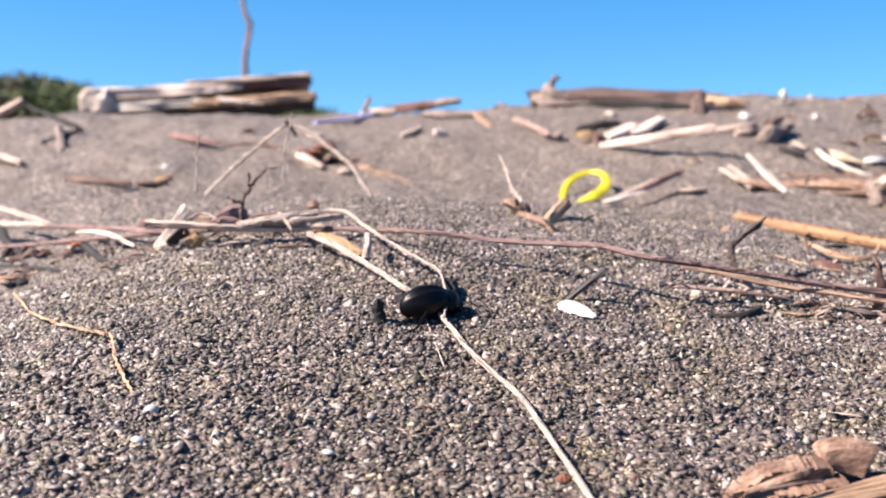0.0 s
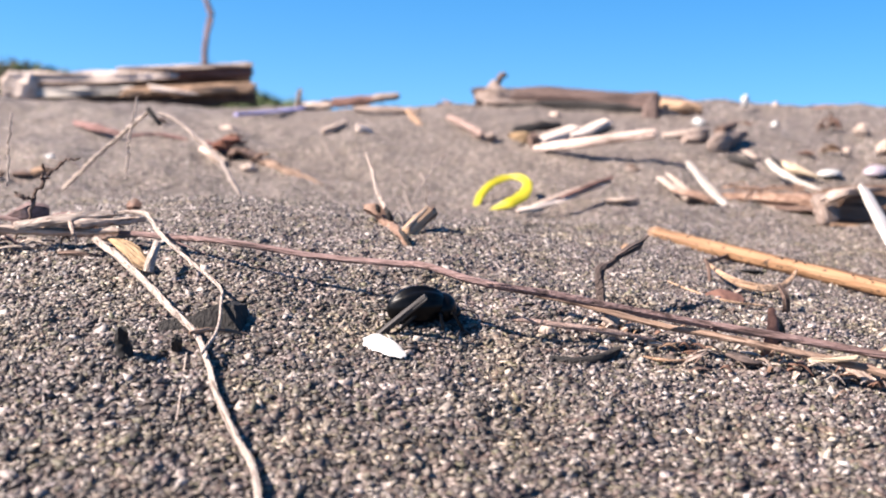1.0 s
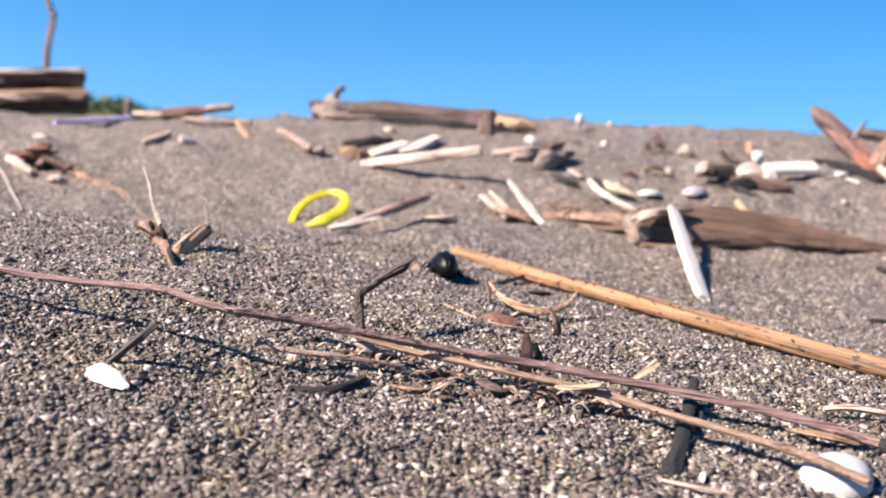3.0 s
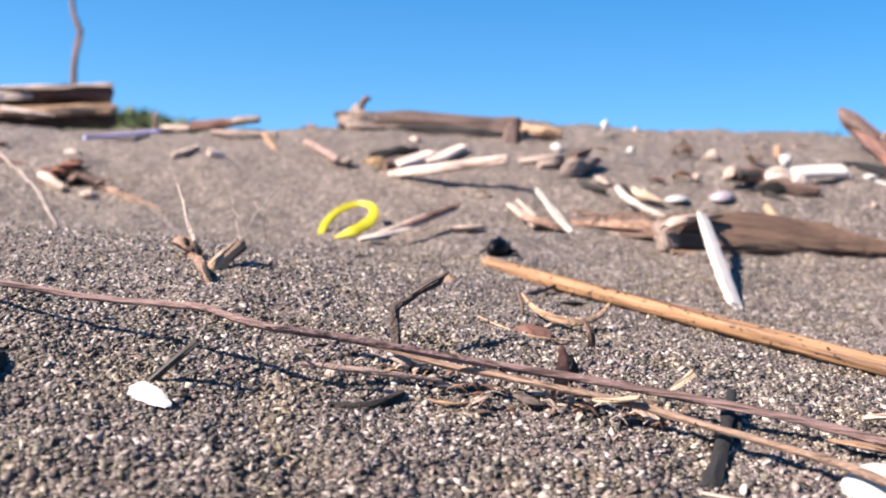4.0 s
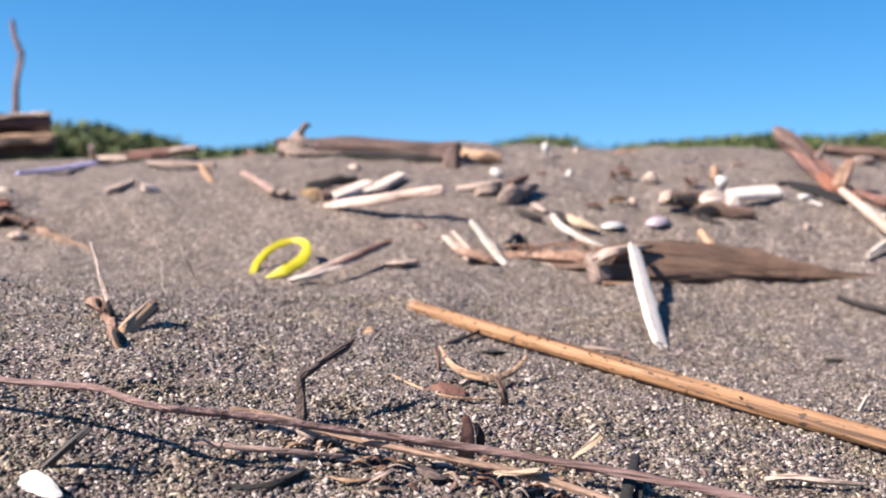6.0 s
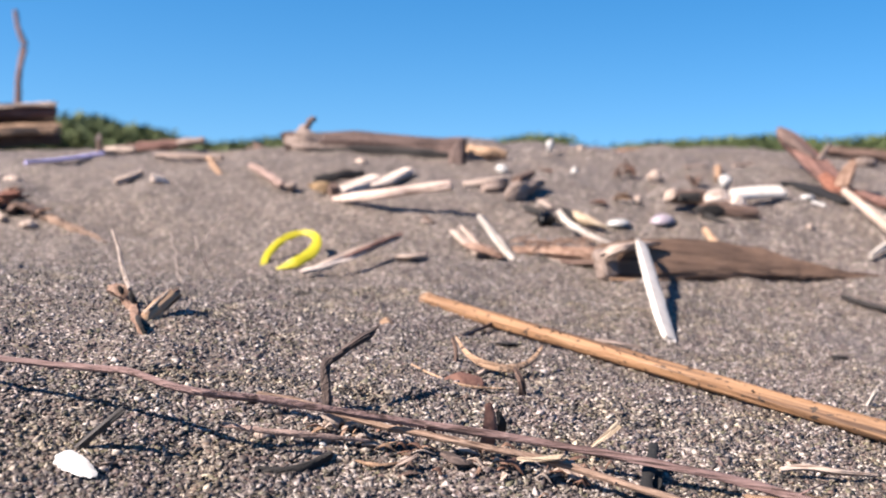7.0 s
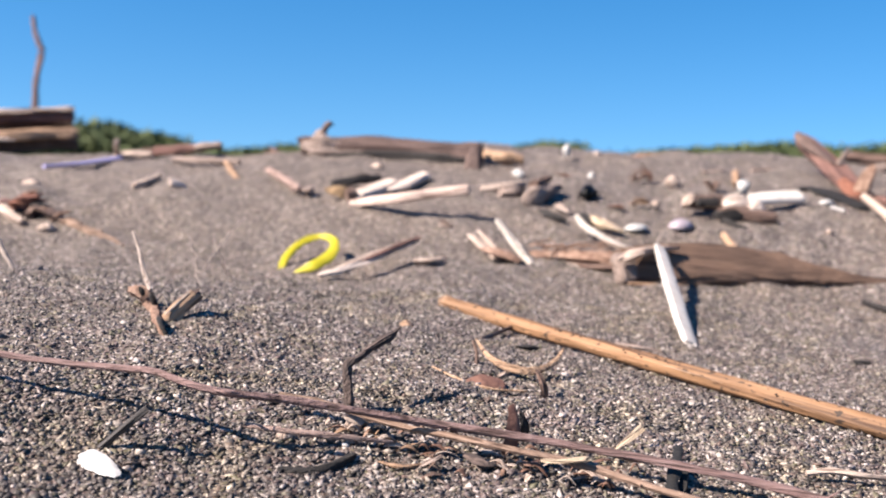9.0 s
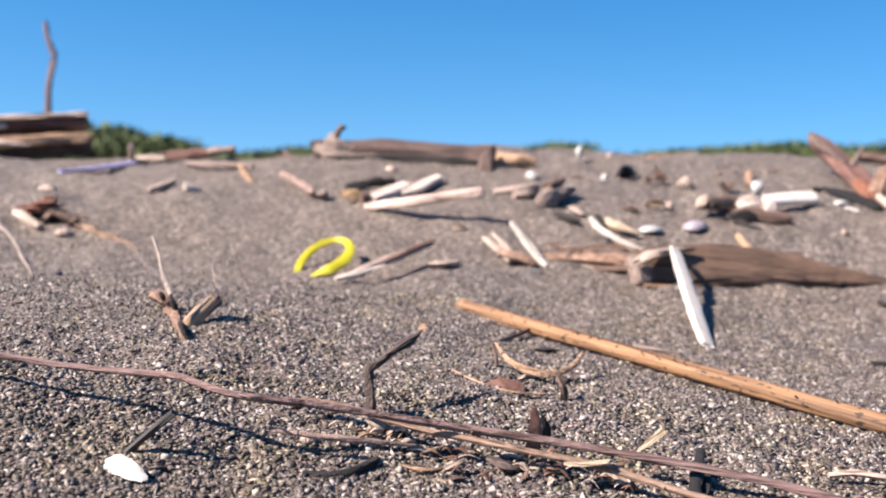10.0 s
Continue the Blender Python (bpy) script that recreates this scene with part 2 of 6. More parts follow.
SCRUB = plain("dry_brown_scrub", (0.03, 0.024, 0.016), (0.085, 0.066, 0.047), 3, 0.85)
# near-black of the cane's specks and of the shade painted in pod holes
HOLE_SHADE_AND_SPECKS = plain("hole_shade_and_specks", (0.008, 0.006, 0.005), (0.02, 0.015, 0.012), 600, 0.9)
GREEN = plain("far_shrub_leaves", (0.0245, 0.0428, 0.00918), (0.0796, 0.104, 0.0306), 3, 0.8)


# ---- building ----
def mesh(name, bm, mat, parent=None, smooth=True):
    me = bpy.data.meshes.new(name)
    bmesh.ops.recalc_face_normals(bm, faces=bm.faces)
    bm.to_mesh(me)
    bm.free()
    me.materials.append(mat)
    if smooth:
        if smooth != "all":
            me.set_sharp_from_angle(angle=radians(40))
        me.polygons.foreach_set("use_smooth", [smooth == "all" or len(p.vertices) == 4 for p in me.polygons])
    ob = new(name, me)
    ob.parent = parent
    if parent and parent.parent:
        ob.matrix_parent_inverse = parent.matrix_basis.inverted()
    return ob


def thing(name, label, category, group="", kind="", at=(0, 0, 0)):
    ob = new(name)
    ob.location = at
    return tagged(ob, label, category, group, kind)


def part(name, bm, mat, parent, label="", smooth=True):
    ob = mesh(name, bm, mat, parent, smooth)
    if mat in WOODS:
        settled(ob)
    return tagged(ob, label)


def spline(points, n):
    """n points on a smooth curve through the given ones."""
    p = [Vector(q) for q in points]
    if len(p) == 2:
        return [p[0].lerp(p[1], i / (n - 1)) for i in range(n)]
    out = []
    for i in range(n):
        u = i / (n - 1) * (len(p) - 1)
        k = min(int(u), len(p) - 2)
        a, b, c, d = p[max(k - 1, 0)], p[k], p[k + 1], p[min(k + 2, len(p) - 1)]
        f = u - k
        out.append(0.5 * ((2 * b) + (c - a) * f + (2 * a - 5 * b + 4 * c - d) * f * f + (3 * b - a - 3 * c + d) * f ** 3))
    return out


def swept(points, radii, sides=10, steps=24, rough=0.12, flat=1.0, ridges=0.0, seed=0, ragged=0.0, up=(0, 0, 1), jitter=0.0, square=1.0, flutes=0.16, cleft=0.2):
    """A stick along a curve: radii at even steps; flat squeezes it along its own upright; ragged breaks the ends."""
    bm = bmesh.new()
    path = spline(points, steps)
    rnd = random.Random(seed)
    cuts = [[rnd.uniform(-1, 1) for s in range(sides)] for end in (0, 1)]
    rings = []
    done = 0.0
    for i, c in enumerate(path):
        if i:
            done += (c - path[i - 1]).length
        if jitter and 0 < i < steps - 1:
            c = c + Vector((rnd.gauss(0, 1), rnd.gauss(0, 1), rnd.gauss(0, 1))) * jitter
        ahead = (path[min(i + 1, steps - 1)] - path[max(i - 1, 0)]).normalized()
        side = ahead.cross(Vector(up))
        side = side.normalized() if side.length > 1e-4 else Vector((1, 0, 0))
        top = side.cross(ahead).normalized()
        u = i / (steps - 1) * (len(radii) - 1)
        k = min(int(u), len(radii) - 2)
        r = radii[k] + (radii[k + 1] - radii[k]) * (u - k)
        ring = []
        for s in range(sides):
            a = 2 * math.pi * s / sides
            w = 1 + rough * noise.noise(Vector((math.cos(a) * 1.3 + seed * 7.1, math.sin(a) * 1.3, done / max(r, 1e-4) * 0.22)))
            w += ridges * math.cos(a * 5 + seed) * (0.6 + 0.4 * noise.noise(Vector((a, done * 60, seed))))
            w += flutes * noise.noise(Vector((math.cos(a) * 4 + seed, math.sin(a) * 4, done / max(r, 1e-4) * 0.05)))
            f = i / (steps - 1)
            w += cleft * (cuts[0][s] * (1 - f) + cuts[1][s] * f)
            off = 0.0
            if ragged and i in (0, 1, steps - 2, steps - 1):
                out = -1 if i < 2 else 1
                jag = noise.noise(Vector((math.cos(a) * 2.2 + seed * 3, math.sin(a) * 2.2, out * 5)))
                off = out * (jag * 1.6 + rnd.uniform(-0.25, 0.25)) * ragged * r * (1 if i in (0, steps - 1) else 0.45)
                w *= 0.8 if i in (0, steps - 1) else 0.95
            ca, sa = math.cos(a), math.sin(a)
            ca, sa = math.copysign(abs(ca) ** square, ca), math.copysign(abs(sa) ** square, sa)
            ring.append(bm.verts.new(c + (side * ca + top * sa * flat) * r * w + ahead * off))
        rings.append(ring)
    for a, b in zip(rings, rings[1:]):
        for s in range(sides):
            bm.faces.new((a[s], a[(s + 1) % sides], b[(s + 1) % sides], b[s]))
    for ring, flip in ((rings[0], -1), (rings[-1], 1)):
        mid = bm.verts.new(sum((v.co for v in ring), Vector()) / sides)
        for s in range(sides):
            bm.faces.new((ring[s], ring[(s + 1) % sides], mid))
    return bm


def settled(ob):
    """Puts the object's own axes at its middle, with z along its greatest length, and its geometry where it was."""
    me = ob.data
    co = np.empty(len(me.vertices) * 3)
    me.vertices.foreach_get("co", co)
    co = co.reshape(-1, 3)
    mid = co.mean(0)
    long = Vector(np.linalg.svd(co - mid, full_matrices=False)[2][0])
    turn = long.to_track_quat("Z", "Y").to_matrix()
    m = Matrix.Translation(Vector(mid)) @ turn.to_4x4()
    me.transform(m.inverted())
    ob.matrix_basis = m
    return ob


def stick(name, label, category, points, radii, mat, group="", **how):
    ob = mesh(name, swept(points, radii, **how), mat)
    settled(ob)
    return tagged(ob, label, category, group)


# ---- the sand ----
SLOPE = (-0.0212, 0.0202, 0.1137)
HILL_ROWS = (0.3, 0.45, 0.6, 0.75, 0.9, 1.1)
HILLS = [
    (-0.45, [-0.0005, -0.0048, -0.0023, 0.0017, 0.0044, 0.0211]),
    (-0.25, [0.0044, -0.0216, -0.0087, 0.0075, 0.0073, 0.0138]),
    (-0.1, [0.0111, 0.0245, 0.0197, -0.0067, 0.0104, 0.0055]),
    (0.05, [-0.0071, 0.0119, 0.0007, -0.0213, 0.0218, 0.0084]),
    (0.2, [0.0101, 0.0017, 0.0018, 0.0134, -0.0005, 0.0185]),
    (0.35, [0.0011, -0.0016, -0.0102, -0.0090, 0.0169, 0.0157]),
    (0.6, [-0.0018, -0.0040, -0.0054, -0.0008, 0.0202, 0.0205]),
]


def height(x, y):
    """The height of the beach: a slope with low mounds and hollows, level past the crest."""
    z = SLOPE[0] + SLOPE[1] * x + SLOPE[2] * y
    for hx, column in HILLS:
        for hy, h in zip(HILL_ROWS, column):
            z = z + h * np.exp(-((x - hx) ** 2 / 0.0338 + (y - hy) ** 2 / 0.0242))
    z = z + 0.008 * np.exp(-((x - 0.52) ** 2 / 0.07 + (y - 1.24) ** 2 / 0.016))
    z = z + 0.005 * np.exp(-((x - 0.3) ** 2 / 0.003 + (y - 0.605) ** 2 / 0.0022))
    past = np.clip((y - 1.2) / 1.5, 0, 1)
    return np.where(y > 1.2, z * (1 - past) + past * 0.05, z)


SURFACE = []


def ground():
    """One sheet, fine near by and coarse towards the horizon."""
    def steps(lo, hi, fine, edges):
        inner = np.arange(lo, hi + fine / 2, fine)
        return np.concatenate([-np.array(edges[::-1]) + lo, inner, np.array(edges) + hi])
    grow = [0.01, 0.03, 0.06, 0.1, 0.16, 0.25, 0.4, 0.7, 1.2, 2, 4, 8, 16, 40, 120, 400, 1500]
    xs, ys = steps(-0.7, 0.9, 0.004, grow), steps(0.0, 1.5, 0.004, grow)
    X, Y = np.meshgrid(xs, ys)
    Z = height(np.clip(X, -1.2, 1.4), np.clip(Y, -1.0, 5.0))
    rng = np.random.default_rng(3)
    near = (np.abs(X - 0.1) < 0.8) & (Y > 0) & (Y < 1.5)
    def rolls(cell, size):
        """Soft random swells of that cell size."""
        gx, gy = np.arange(-2, 3, cell), np.arange(-2, 3, cell)
        r = rng.normal(0, size, (len(gy), len(gx)))
        fx, fy = (np.clip(X, -1.9, 2.9) + 2) / cell, (np.clip(Y, -1.9, 2.9) + 2) / cell
        ix, iy = fx.astype(int), fy.astype(int)
        ux, uy = fx - ix, fy - iy
        ux, uy = ux * ux * (3 - 2 * ux), uy * uy * (3 - 2 * uy)
        ix1, iy1 = np.minimum(ix + 1, len(gx) - 1), np.minimum(iy + 1, len(gy) - 1)
        return (r[iy, ix] * (1 - ux) + r[iy, ix1] * ux) * (1 - uy) + (r[iy1, ix] * (1 - ux) + r[iy1, ix1] * ux) * uy
    Z = Z + near * (rng.normal(0, 0.0004, Z.shape) + rolls(0.035, 0.0014) * np.clip((Y - 0.25) * 3, 0.3, 1.5) + rolls(0.014, 0.0007))
    SURFACE.extend((xs, ys, Z))
    n, k = len(xs), len(ys)
    idx = np.arange(n * k).reshape(k, n)
    faces = np.stack([idx[:-1, :-1], idx[:-1, 1:], idx[1:, 1:], idx[1:, :-1]], -1).reshape(-1, 4)
    me = bpy.data.meshes.new("ground")
    me.from_pydata(np.stack([X, Y, Z], -1).reshape(-1, 3).tolist(), [], faces.tolist())
    me.polygons.foreach_set("use_smooth", [True] * len(me.polygons))
    me.materials.append(SAND)
    return tagged(new("ground", me), "coarse grey-brown beach sand sloping up to a crest", "sand", kind="structure")


ground()


def bed(x, y):
    """The height of the sand's surface with its small swells."""
    xs, ys, Z = SURFACE
    i, j = np.searchsorted(xs, x) - 1, np.searchsorted(ys, y) - 1
    u, v = (x - xs[i]) / (xs[i + 1] - xs[i]), (y - ys[j]) / (ys[j + 1] - ys[j])
    return (Z[j, i] * (1 - u) + Z[j, i + 1] * u) * (1 - v) + (Z[j + 1, i] * (1 - u) + Z[j + 1, i + 1] * u) * v


def on(x, y, up=0.0):
    return (x, y, float(height(x, y)) + up)


# ---- shapes of small things ----
def dome(size, ribs=0, sides=36, rings=9, curl=0.12, thick=0.06):
    """A thin shell valve, open below: size is half length, half width, height."""
    bm = bmesh.new()
    outer, inner = [], []
    for skin, rows in ((0.0, outer), (thick, inner)):
        for j in range(rings + 1):
            u = j / rings
            row = []
            for i in range(sides):
                a = 2 * math.pi * i / sides
                f = 1 + (ribs * math.cos(a * 14) * u) + 0.05 * math.sin(a * 3 + 1) * u
                r = math.sin(u * math.pi / 2) * f * (1 - skin)
                z = math.cos(u * math.pi / 2) * (1 - skin * 2) + curl * u * u * math.cos(a)
                row.append(bm.verts.new((math.cos(a) * r * size[0], math.sin(a) * r * size[1], z * size[2])))
            rows.append(row)
    for rows in (outer, inner):
        for a, b in zip(rows, rows[1:]):
            for i in range(sides):
                bm.faces.new((a[i], a[(i + 1) % sides], b[(i + 1) % sides], b[i]))
    for i in range(sides):
        bm.faces.new((outer[-1][i], outer[-1][(i + 1) % sides], inner[-1][(i + 1) % sides], inner[-1][i]))
    bmesh.ops.remove_doubles(bm, verts=bm.verts, dist=1e-6)
    return bm


def lump(size, seed, rough=0.35, level=3, sharp=0.0):
    """A pebble, clod or chunk of wood."""
    bm = bmesh.new()
    bmesh.ops.create_icosphere(bm, subdivisions=level, radius=1)
    for v in bm.verts:
        p = v.co.copy()
        n = noise.noise(p * 1.3 + Vector((seed * 3.7, seed, 0))) + 0.4 * noise.noise(p * 3.5 + Vector((0, seed * 2.1, seed)))
        q = p * (1 + rough * n)
        if sharp:
            q = Vector([math.copysign(abs(c) ** (1 - sharp), c) for c in q])
        v.co = Vector((q.x * size[0], q.y * size[1], q.z * size[2]))
    return bm


def placed(ob, at, turn=(0, 0, 0)):
    ob.matrix_basis = pose(*at, *turn)
    return ob


def shell(name, label, at, size, mat, turn=(0, 0, 0), ribs=0.02, group=""):
    return tagged(placed(mesh(name, dome(size, ribs), mat), at, turn), label, "shell", group)


def chunk(name, label, category, at, size, mat, turn=(0, 0, 0), seed=1, rough=0.35, sharp=0.25, group="", level=3):
    """A rounded pebble, or, where sharp, a split block with broken ends along its longest side."""
    if sharp < 0.1:
        ob = mesh(name, lump(size, seed, rough, level, sharp), mat, None, "all")
        return tagged(placed(ob, at, turn), label, category, group)
    k = size.index(max(size))
    end = Vector([size[k] if i == k else 0 for i in range(3)])
    wide, deep = [size[i] for i in range(3) if i != k]
    bm = swept([-end, end * 0.1 + Vector((0, 0, size[2] * 0.1)), end], [wide * 0.7, wide * 1.1, wide * 0.75], sides=8, steps=9, rough=rough, flat=deep / wide, seed=seed, ragged=1.1, cleft=0.42, up=(0, 1, 0) if k == 2 else (0, 0, 1))
    ob = settled(mesh(name, bm, mat))
    ob.matrix_basis = pose(*at, *turn) @ ob.matrix_basis
    return tagged(ob, label, category, group)


def leaf(name, label, category, points, widths, mat, up=(0, 0, 1), thin=0.16, seed=0, curl=0.0, group=""):
    """A thin dry blade or flake along a curve, cupped across its width."""
    bm = swept(points, widths, sides=12, steps=22, rough=0.4, flat=thin, seed=seed, up=up, cleft=0.35, ragged=0.8)
    ob = mesh(name, bm, mat)
    settled(ob)
    return tagged(ob, label, category, group)


def scrap(at, size, mat, seed, group="bark scraps"):
    """A little tangle of broken bark and twig ends."""
    rnd = random.Random(seed)
    s = thing("bark_scrap", "small tangle of brown bark and twig ends", "bark", group, at=at)
    for n in range(5):
        a, tilt = rnd.uniform(0, 2 * math.pi), rnd.uniform(-0.2, 0.9)
        half = Vector((math.cos(a) * size[0], math.sin(a) * size[1], size[2] * tilt)) * rnd.uniform(0.5, 1.0)
        mid = Vector((rnd.uniform(-0.4, 0.4) * size[0], rnd.uniform(-0.4, 0.4) * size[1], size[2] * rnd.uniform(-0.3, 0.3)))
        w = size[0] * rnd.uniform(0.1, 0.3)
        part("flake", swept([mid - half, mid + Vector((0, 0, size[2] * 0.2)), mid + half], [w * 0.4, w, w * 0.3], sides=7, steps=9, rough=0.5, flat=rnd.uniform(0.4, 1), seed=seed + n, ragged=1.2, cleft=0.4), rnd.choice([mat, mat, TAN_BARK, BROWN_WOOD]), s)
    return s


# ---- beetle ----
def wing_case(side):
    """One half of the ridged back, split along the middle."""
    bm = bmesh.new()
    bmesh.ops.create_uvsphere(bm, u_segments=64, v_segments=32, radius=1)
    for v in bm.verts:
        x, y, z = v.co
        z = max(z, -0.42)
        a = math.atan2(x, max(z, 0.02))
        fall = max(z, 0) ** 0.5 * max(0, 1 - y * y) ** 0.5
        f = 1 + 0.05 * math.cos(a * 10) * fall
        tail = 1 - 0.16 * max(-y, 0) ** 2
        v.co = Vector((x * 0.0058 * f * tail, y * 0.0101 - 0.002, z * 0.0069 * f + 0.0059))
    bmesh.ops.bisect_plane(bm, geom=bm.verts[:] + bm.edges[:] + bm.faces[:], plane_co=(0.00004 * side, 0, 0), plane_no=(side, 0, 0), clear_inner=True)
    bmesh.ops.holes_fill(bm, edges=bm.edges)
    return bm


def ellipsoid(centre, size, cut=-0.5, pinch=0.0):
    bm = bmesh.new()
    bmesh.ops.create_uvsphere(bm, u_segments=40, v_segments=24, radius=1)
    for v in bm.verts:
        x, y, z = v.co
        w = 1 - pinch * y
        v.co = Vector((x * size[0] * w, y * size[1], max(z, cut) * size[2])) + Vector(centre)
    return bm


def beetle_leg(b, reach, ahead, drop):
    """Thigh, with the shin and the foot as its own parts; the foot ends on the sand."""
    knee = (reach * 0.42, ahead * 0.3, 0.002)
    heel = (reach * 0.8, ahead * 0.8, -drop + 0.0009)
    toe = (reach, ahead * 1.15, -drop)
    leg = part("leg", swept([(0, 0, 0), knee], [0.0007, 0.001, 0.00062], sides=8, steps=7, rough=0.1), BLACK, b)
    part("shin", swept([knee, heel], [0.0006, 0.00062, 0.00042], sides=8, steps=7, rough=0.1), BLACK, leg)
    part("foot", swept([heel, toe], [0.00036, 0.0003, 0.00022], sides=6, steps=6, rough=0.1), BLACK, leg)
    return leg


LEGS = []


def beetle():
    b = thing("beetle", "black darkling beetle with ridged wing cases walking over sand", "beetle")
    for side in (-1, 1):
        part("wing_case", wing_case(side), BLACK, b, "matt black wing case with lengthwise ridges", "all")
    part("thorax", ellipsoid((0, 0.0068, 0.0048), (0.0054, 0.0045, 0.0051), pinch=0.16), BLACK, b, "", "all")
    part("head", ellipsoid((0, 0.0104, 0.0033), (0.0034, 0.0028, 0.0025), pinch=0.2), BLACK, b, "", "all")
    part("belly", ellipsoid((0, -0.0005, 0.0038), (0.0049, 0.0086, 0.0026), cut=-1), BLACK, b, "", "all")
    for side in (-1, 1):
        feeler = swept([(side * 0.0016, 0.0122, 0.0042), (side * 0.0036, 0.0144, 0.005), (side * 0.0048, 0.0166, 0.004)], [0.00024, 0.00024, 0.0003], sides=6, steps=14, rough=0.3)
        part("feeler", feeler, BLACK, b)
        for n, (y, reach, ahead, drop) in enumerate(((0.0068, 0.006, 0.0062, 0.0034), (0.003, 0.0072, -0.0012, 0.0034), (-0.0005, 0.0062, -0.0108, 0.0034))):
            leg = beetle_leg(b, side * reach, ahead, drop)
            leg.location = (side * 0.0034, y, 0.0034)
            LEGS.append((leg, side, n))
    return b


BEETLE = beetle()
for piece in BEETLE.children_recursive:
    piece.data.transform(Matrix.Scale(0.93, 4))
    piece.location = piece.location * 0.93


# ---- the crest: logs, upright stick, boards ----
def driftwood_log():
    log = thing("driftwood_log", "brown weathered driftwood log lying along the sand crest", "driftwood")
    part("trunk", swept([(0.0901, 1.0600, 0.1395), (0.1278, 1.0500, 0.1402), (0.1790, 1.0300, 0.1402), (0.2185, 1.0100, 0.1392), (0.2503, 0.9950, 0.1362)], [0.0108, 0.0112, 0.0102, 0.0098, 0.0086], sides=20, steps=44, rough=0.42, ridges=0.05, seed=2, ragged=0.6, cleft=0.2), DARK_DRIFT, log)
    part("sapwood", swept([(0.0960, 1.0440, 0.1352), (0.1350, 1.0380, 0.1360), (0.1800, 1.0200, 0.1348)], [0.005, 0.0062, 0.002], sides=10, steps=26, rough=0.4, flat=0.7, seed=45, ragged=0.8, cleft=0.25), GREY_WOOD, log, "pale grey bare wood along the lower side")
    part("branch_stub", swept([(0.1048, 1.0530, 0.1441), (0.1068, 1.0520, 0.1515), (0.1094, 1.0520, 0.1568)], [0.009, 0.006, 0.003], sides=12, steps=12, rough=0.5, seed=3, ragged=0.8), GREY_WOOD, log, "pale broken branch stub")
    part("broken_end", swept([(0.1308, 1.0440, 0.1423), (0.1094, 1.0460, 0.1461), (0.0990, 1.0500, 0.1481)], [0.002, 0.0085, 0.005], sides=9, steps=14, rough=0.45, seed=4, ragged=0.9, cleft=0.3), GREY_WOOD, log, "pale broken end")
    part("broken_end", swept([(0.1328, 1.0420, 0.1381), (0.1068, 1.0440, 0.1393), (0.0892, 1.0500, 0.1422)], [0.002, 0.0085, 0.004], sides=9, steps=14, rough=0.45, seed=42, ragged=0.9, cleft=0.3), GREY_WOOD, log, "pale broken end")
    # dark strip paints the shaded lower half of the trunk and the gap
    part("underside", swept([(0.1069, 1.0420, 0.1325), (0.1732, 1.0200, 0.1337), (0.2122, 1.0000, 0.1321), (0.2415, 0.9900, 0.1299)], [0.004, 0.005, 0.0055, 0.004], sides=12, steps=30, rough=0.4, seed=43, cleft=0.25), DARK_BARK_AND_SHADE, log, "near-black strip for the shade under the log")
    part("splinter", swept([(0.1068, 1.0550, 0.1505), (0.1105, 1.0550, 0.1590), (0.1141, 1.0550, 0.1633), (0.1183, 1.0550, 0.1623)], [0.004, 0.003, 0.0025, 0.001], sides=9, steps=12, rough=0.5, seed=41, ragged=1.0), BROWN_WOOD, log)
    part("prop", swept([(0.1789, 1.0280, 0.1334), (0.1788, 1.0250, 0.1220)], [0.0045, 0.0045], sides=10, steps=8, rough=0.4, seed=5), BROWN_WOOD, log)
    part("prop", swept([(0.1069, 1.0500, 0.1336), (0.1100, 1.0300, 0.1211)], [0.009, 0.008], sides=10, steps=8, rough=0.5, seed=6), BROWN_WOOD, log)
    return log


driftwood_log()
stick("wood_wedge", "pale brown upright wedge of broken wood", "driftwood", [(0.2386, 0.9700, 0.1209), (0.2411, 0.9750, 0.1337), (0.2447, 0.9800, 0.1462)], [0.0095, 0.0075, 0.0018], DRIFT, sides=7, steps=12, rough=0.3, seed=44, ragged=0.8, cleft=0.3)
stick("log_end", "pale-ended brown stick lying behind the wedge", "driftwood", [(0.2515, 0.9900, 0.1381), (0.2676, 0.9800, 0.1362), (0.2834, 0.9750, 0.1339)], [0.0052, 0.006, 0.0032], PALE_HUSK, sides=10, rough=0.4, seed=7, ragged=0.5)


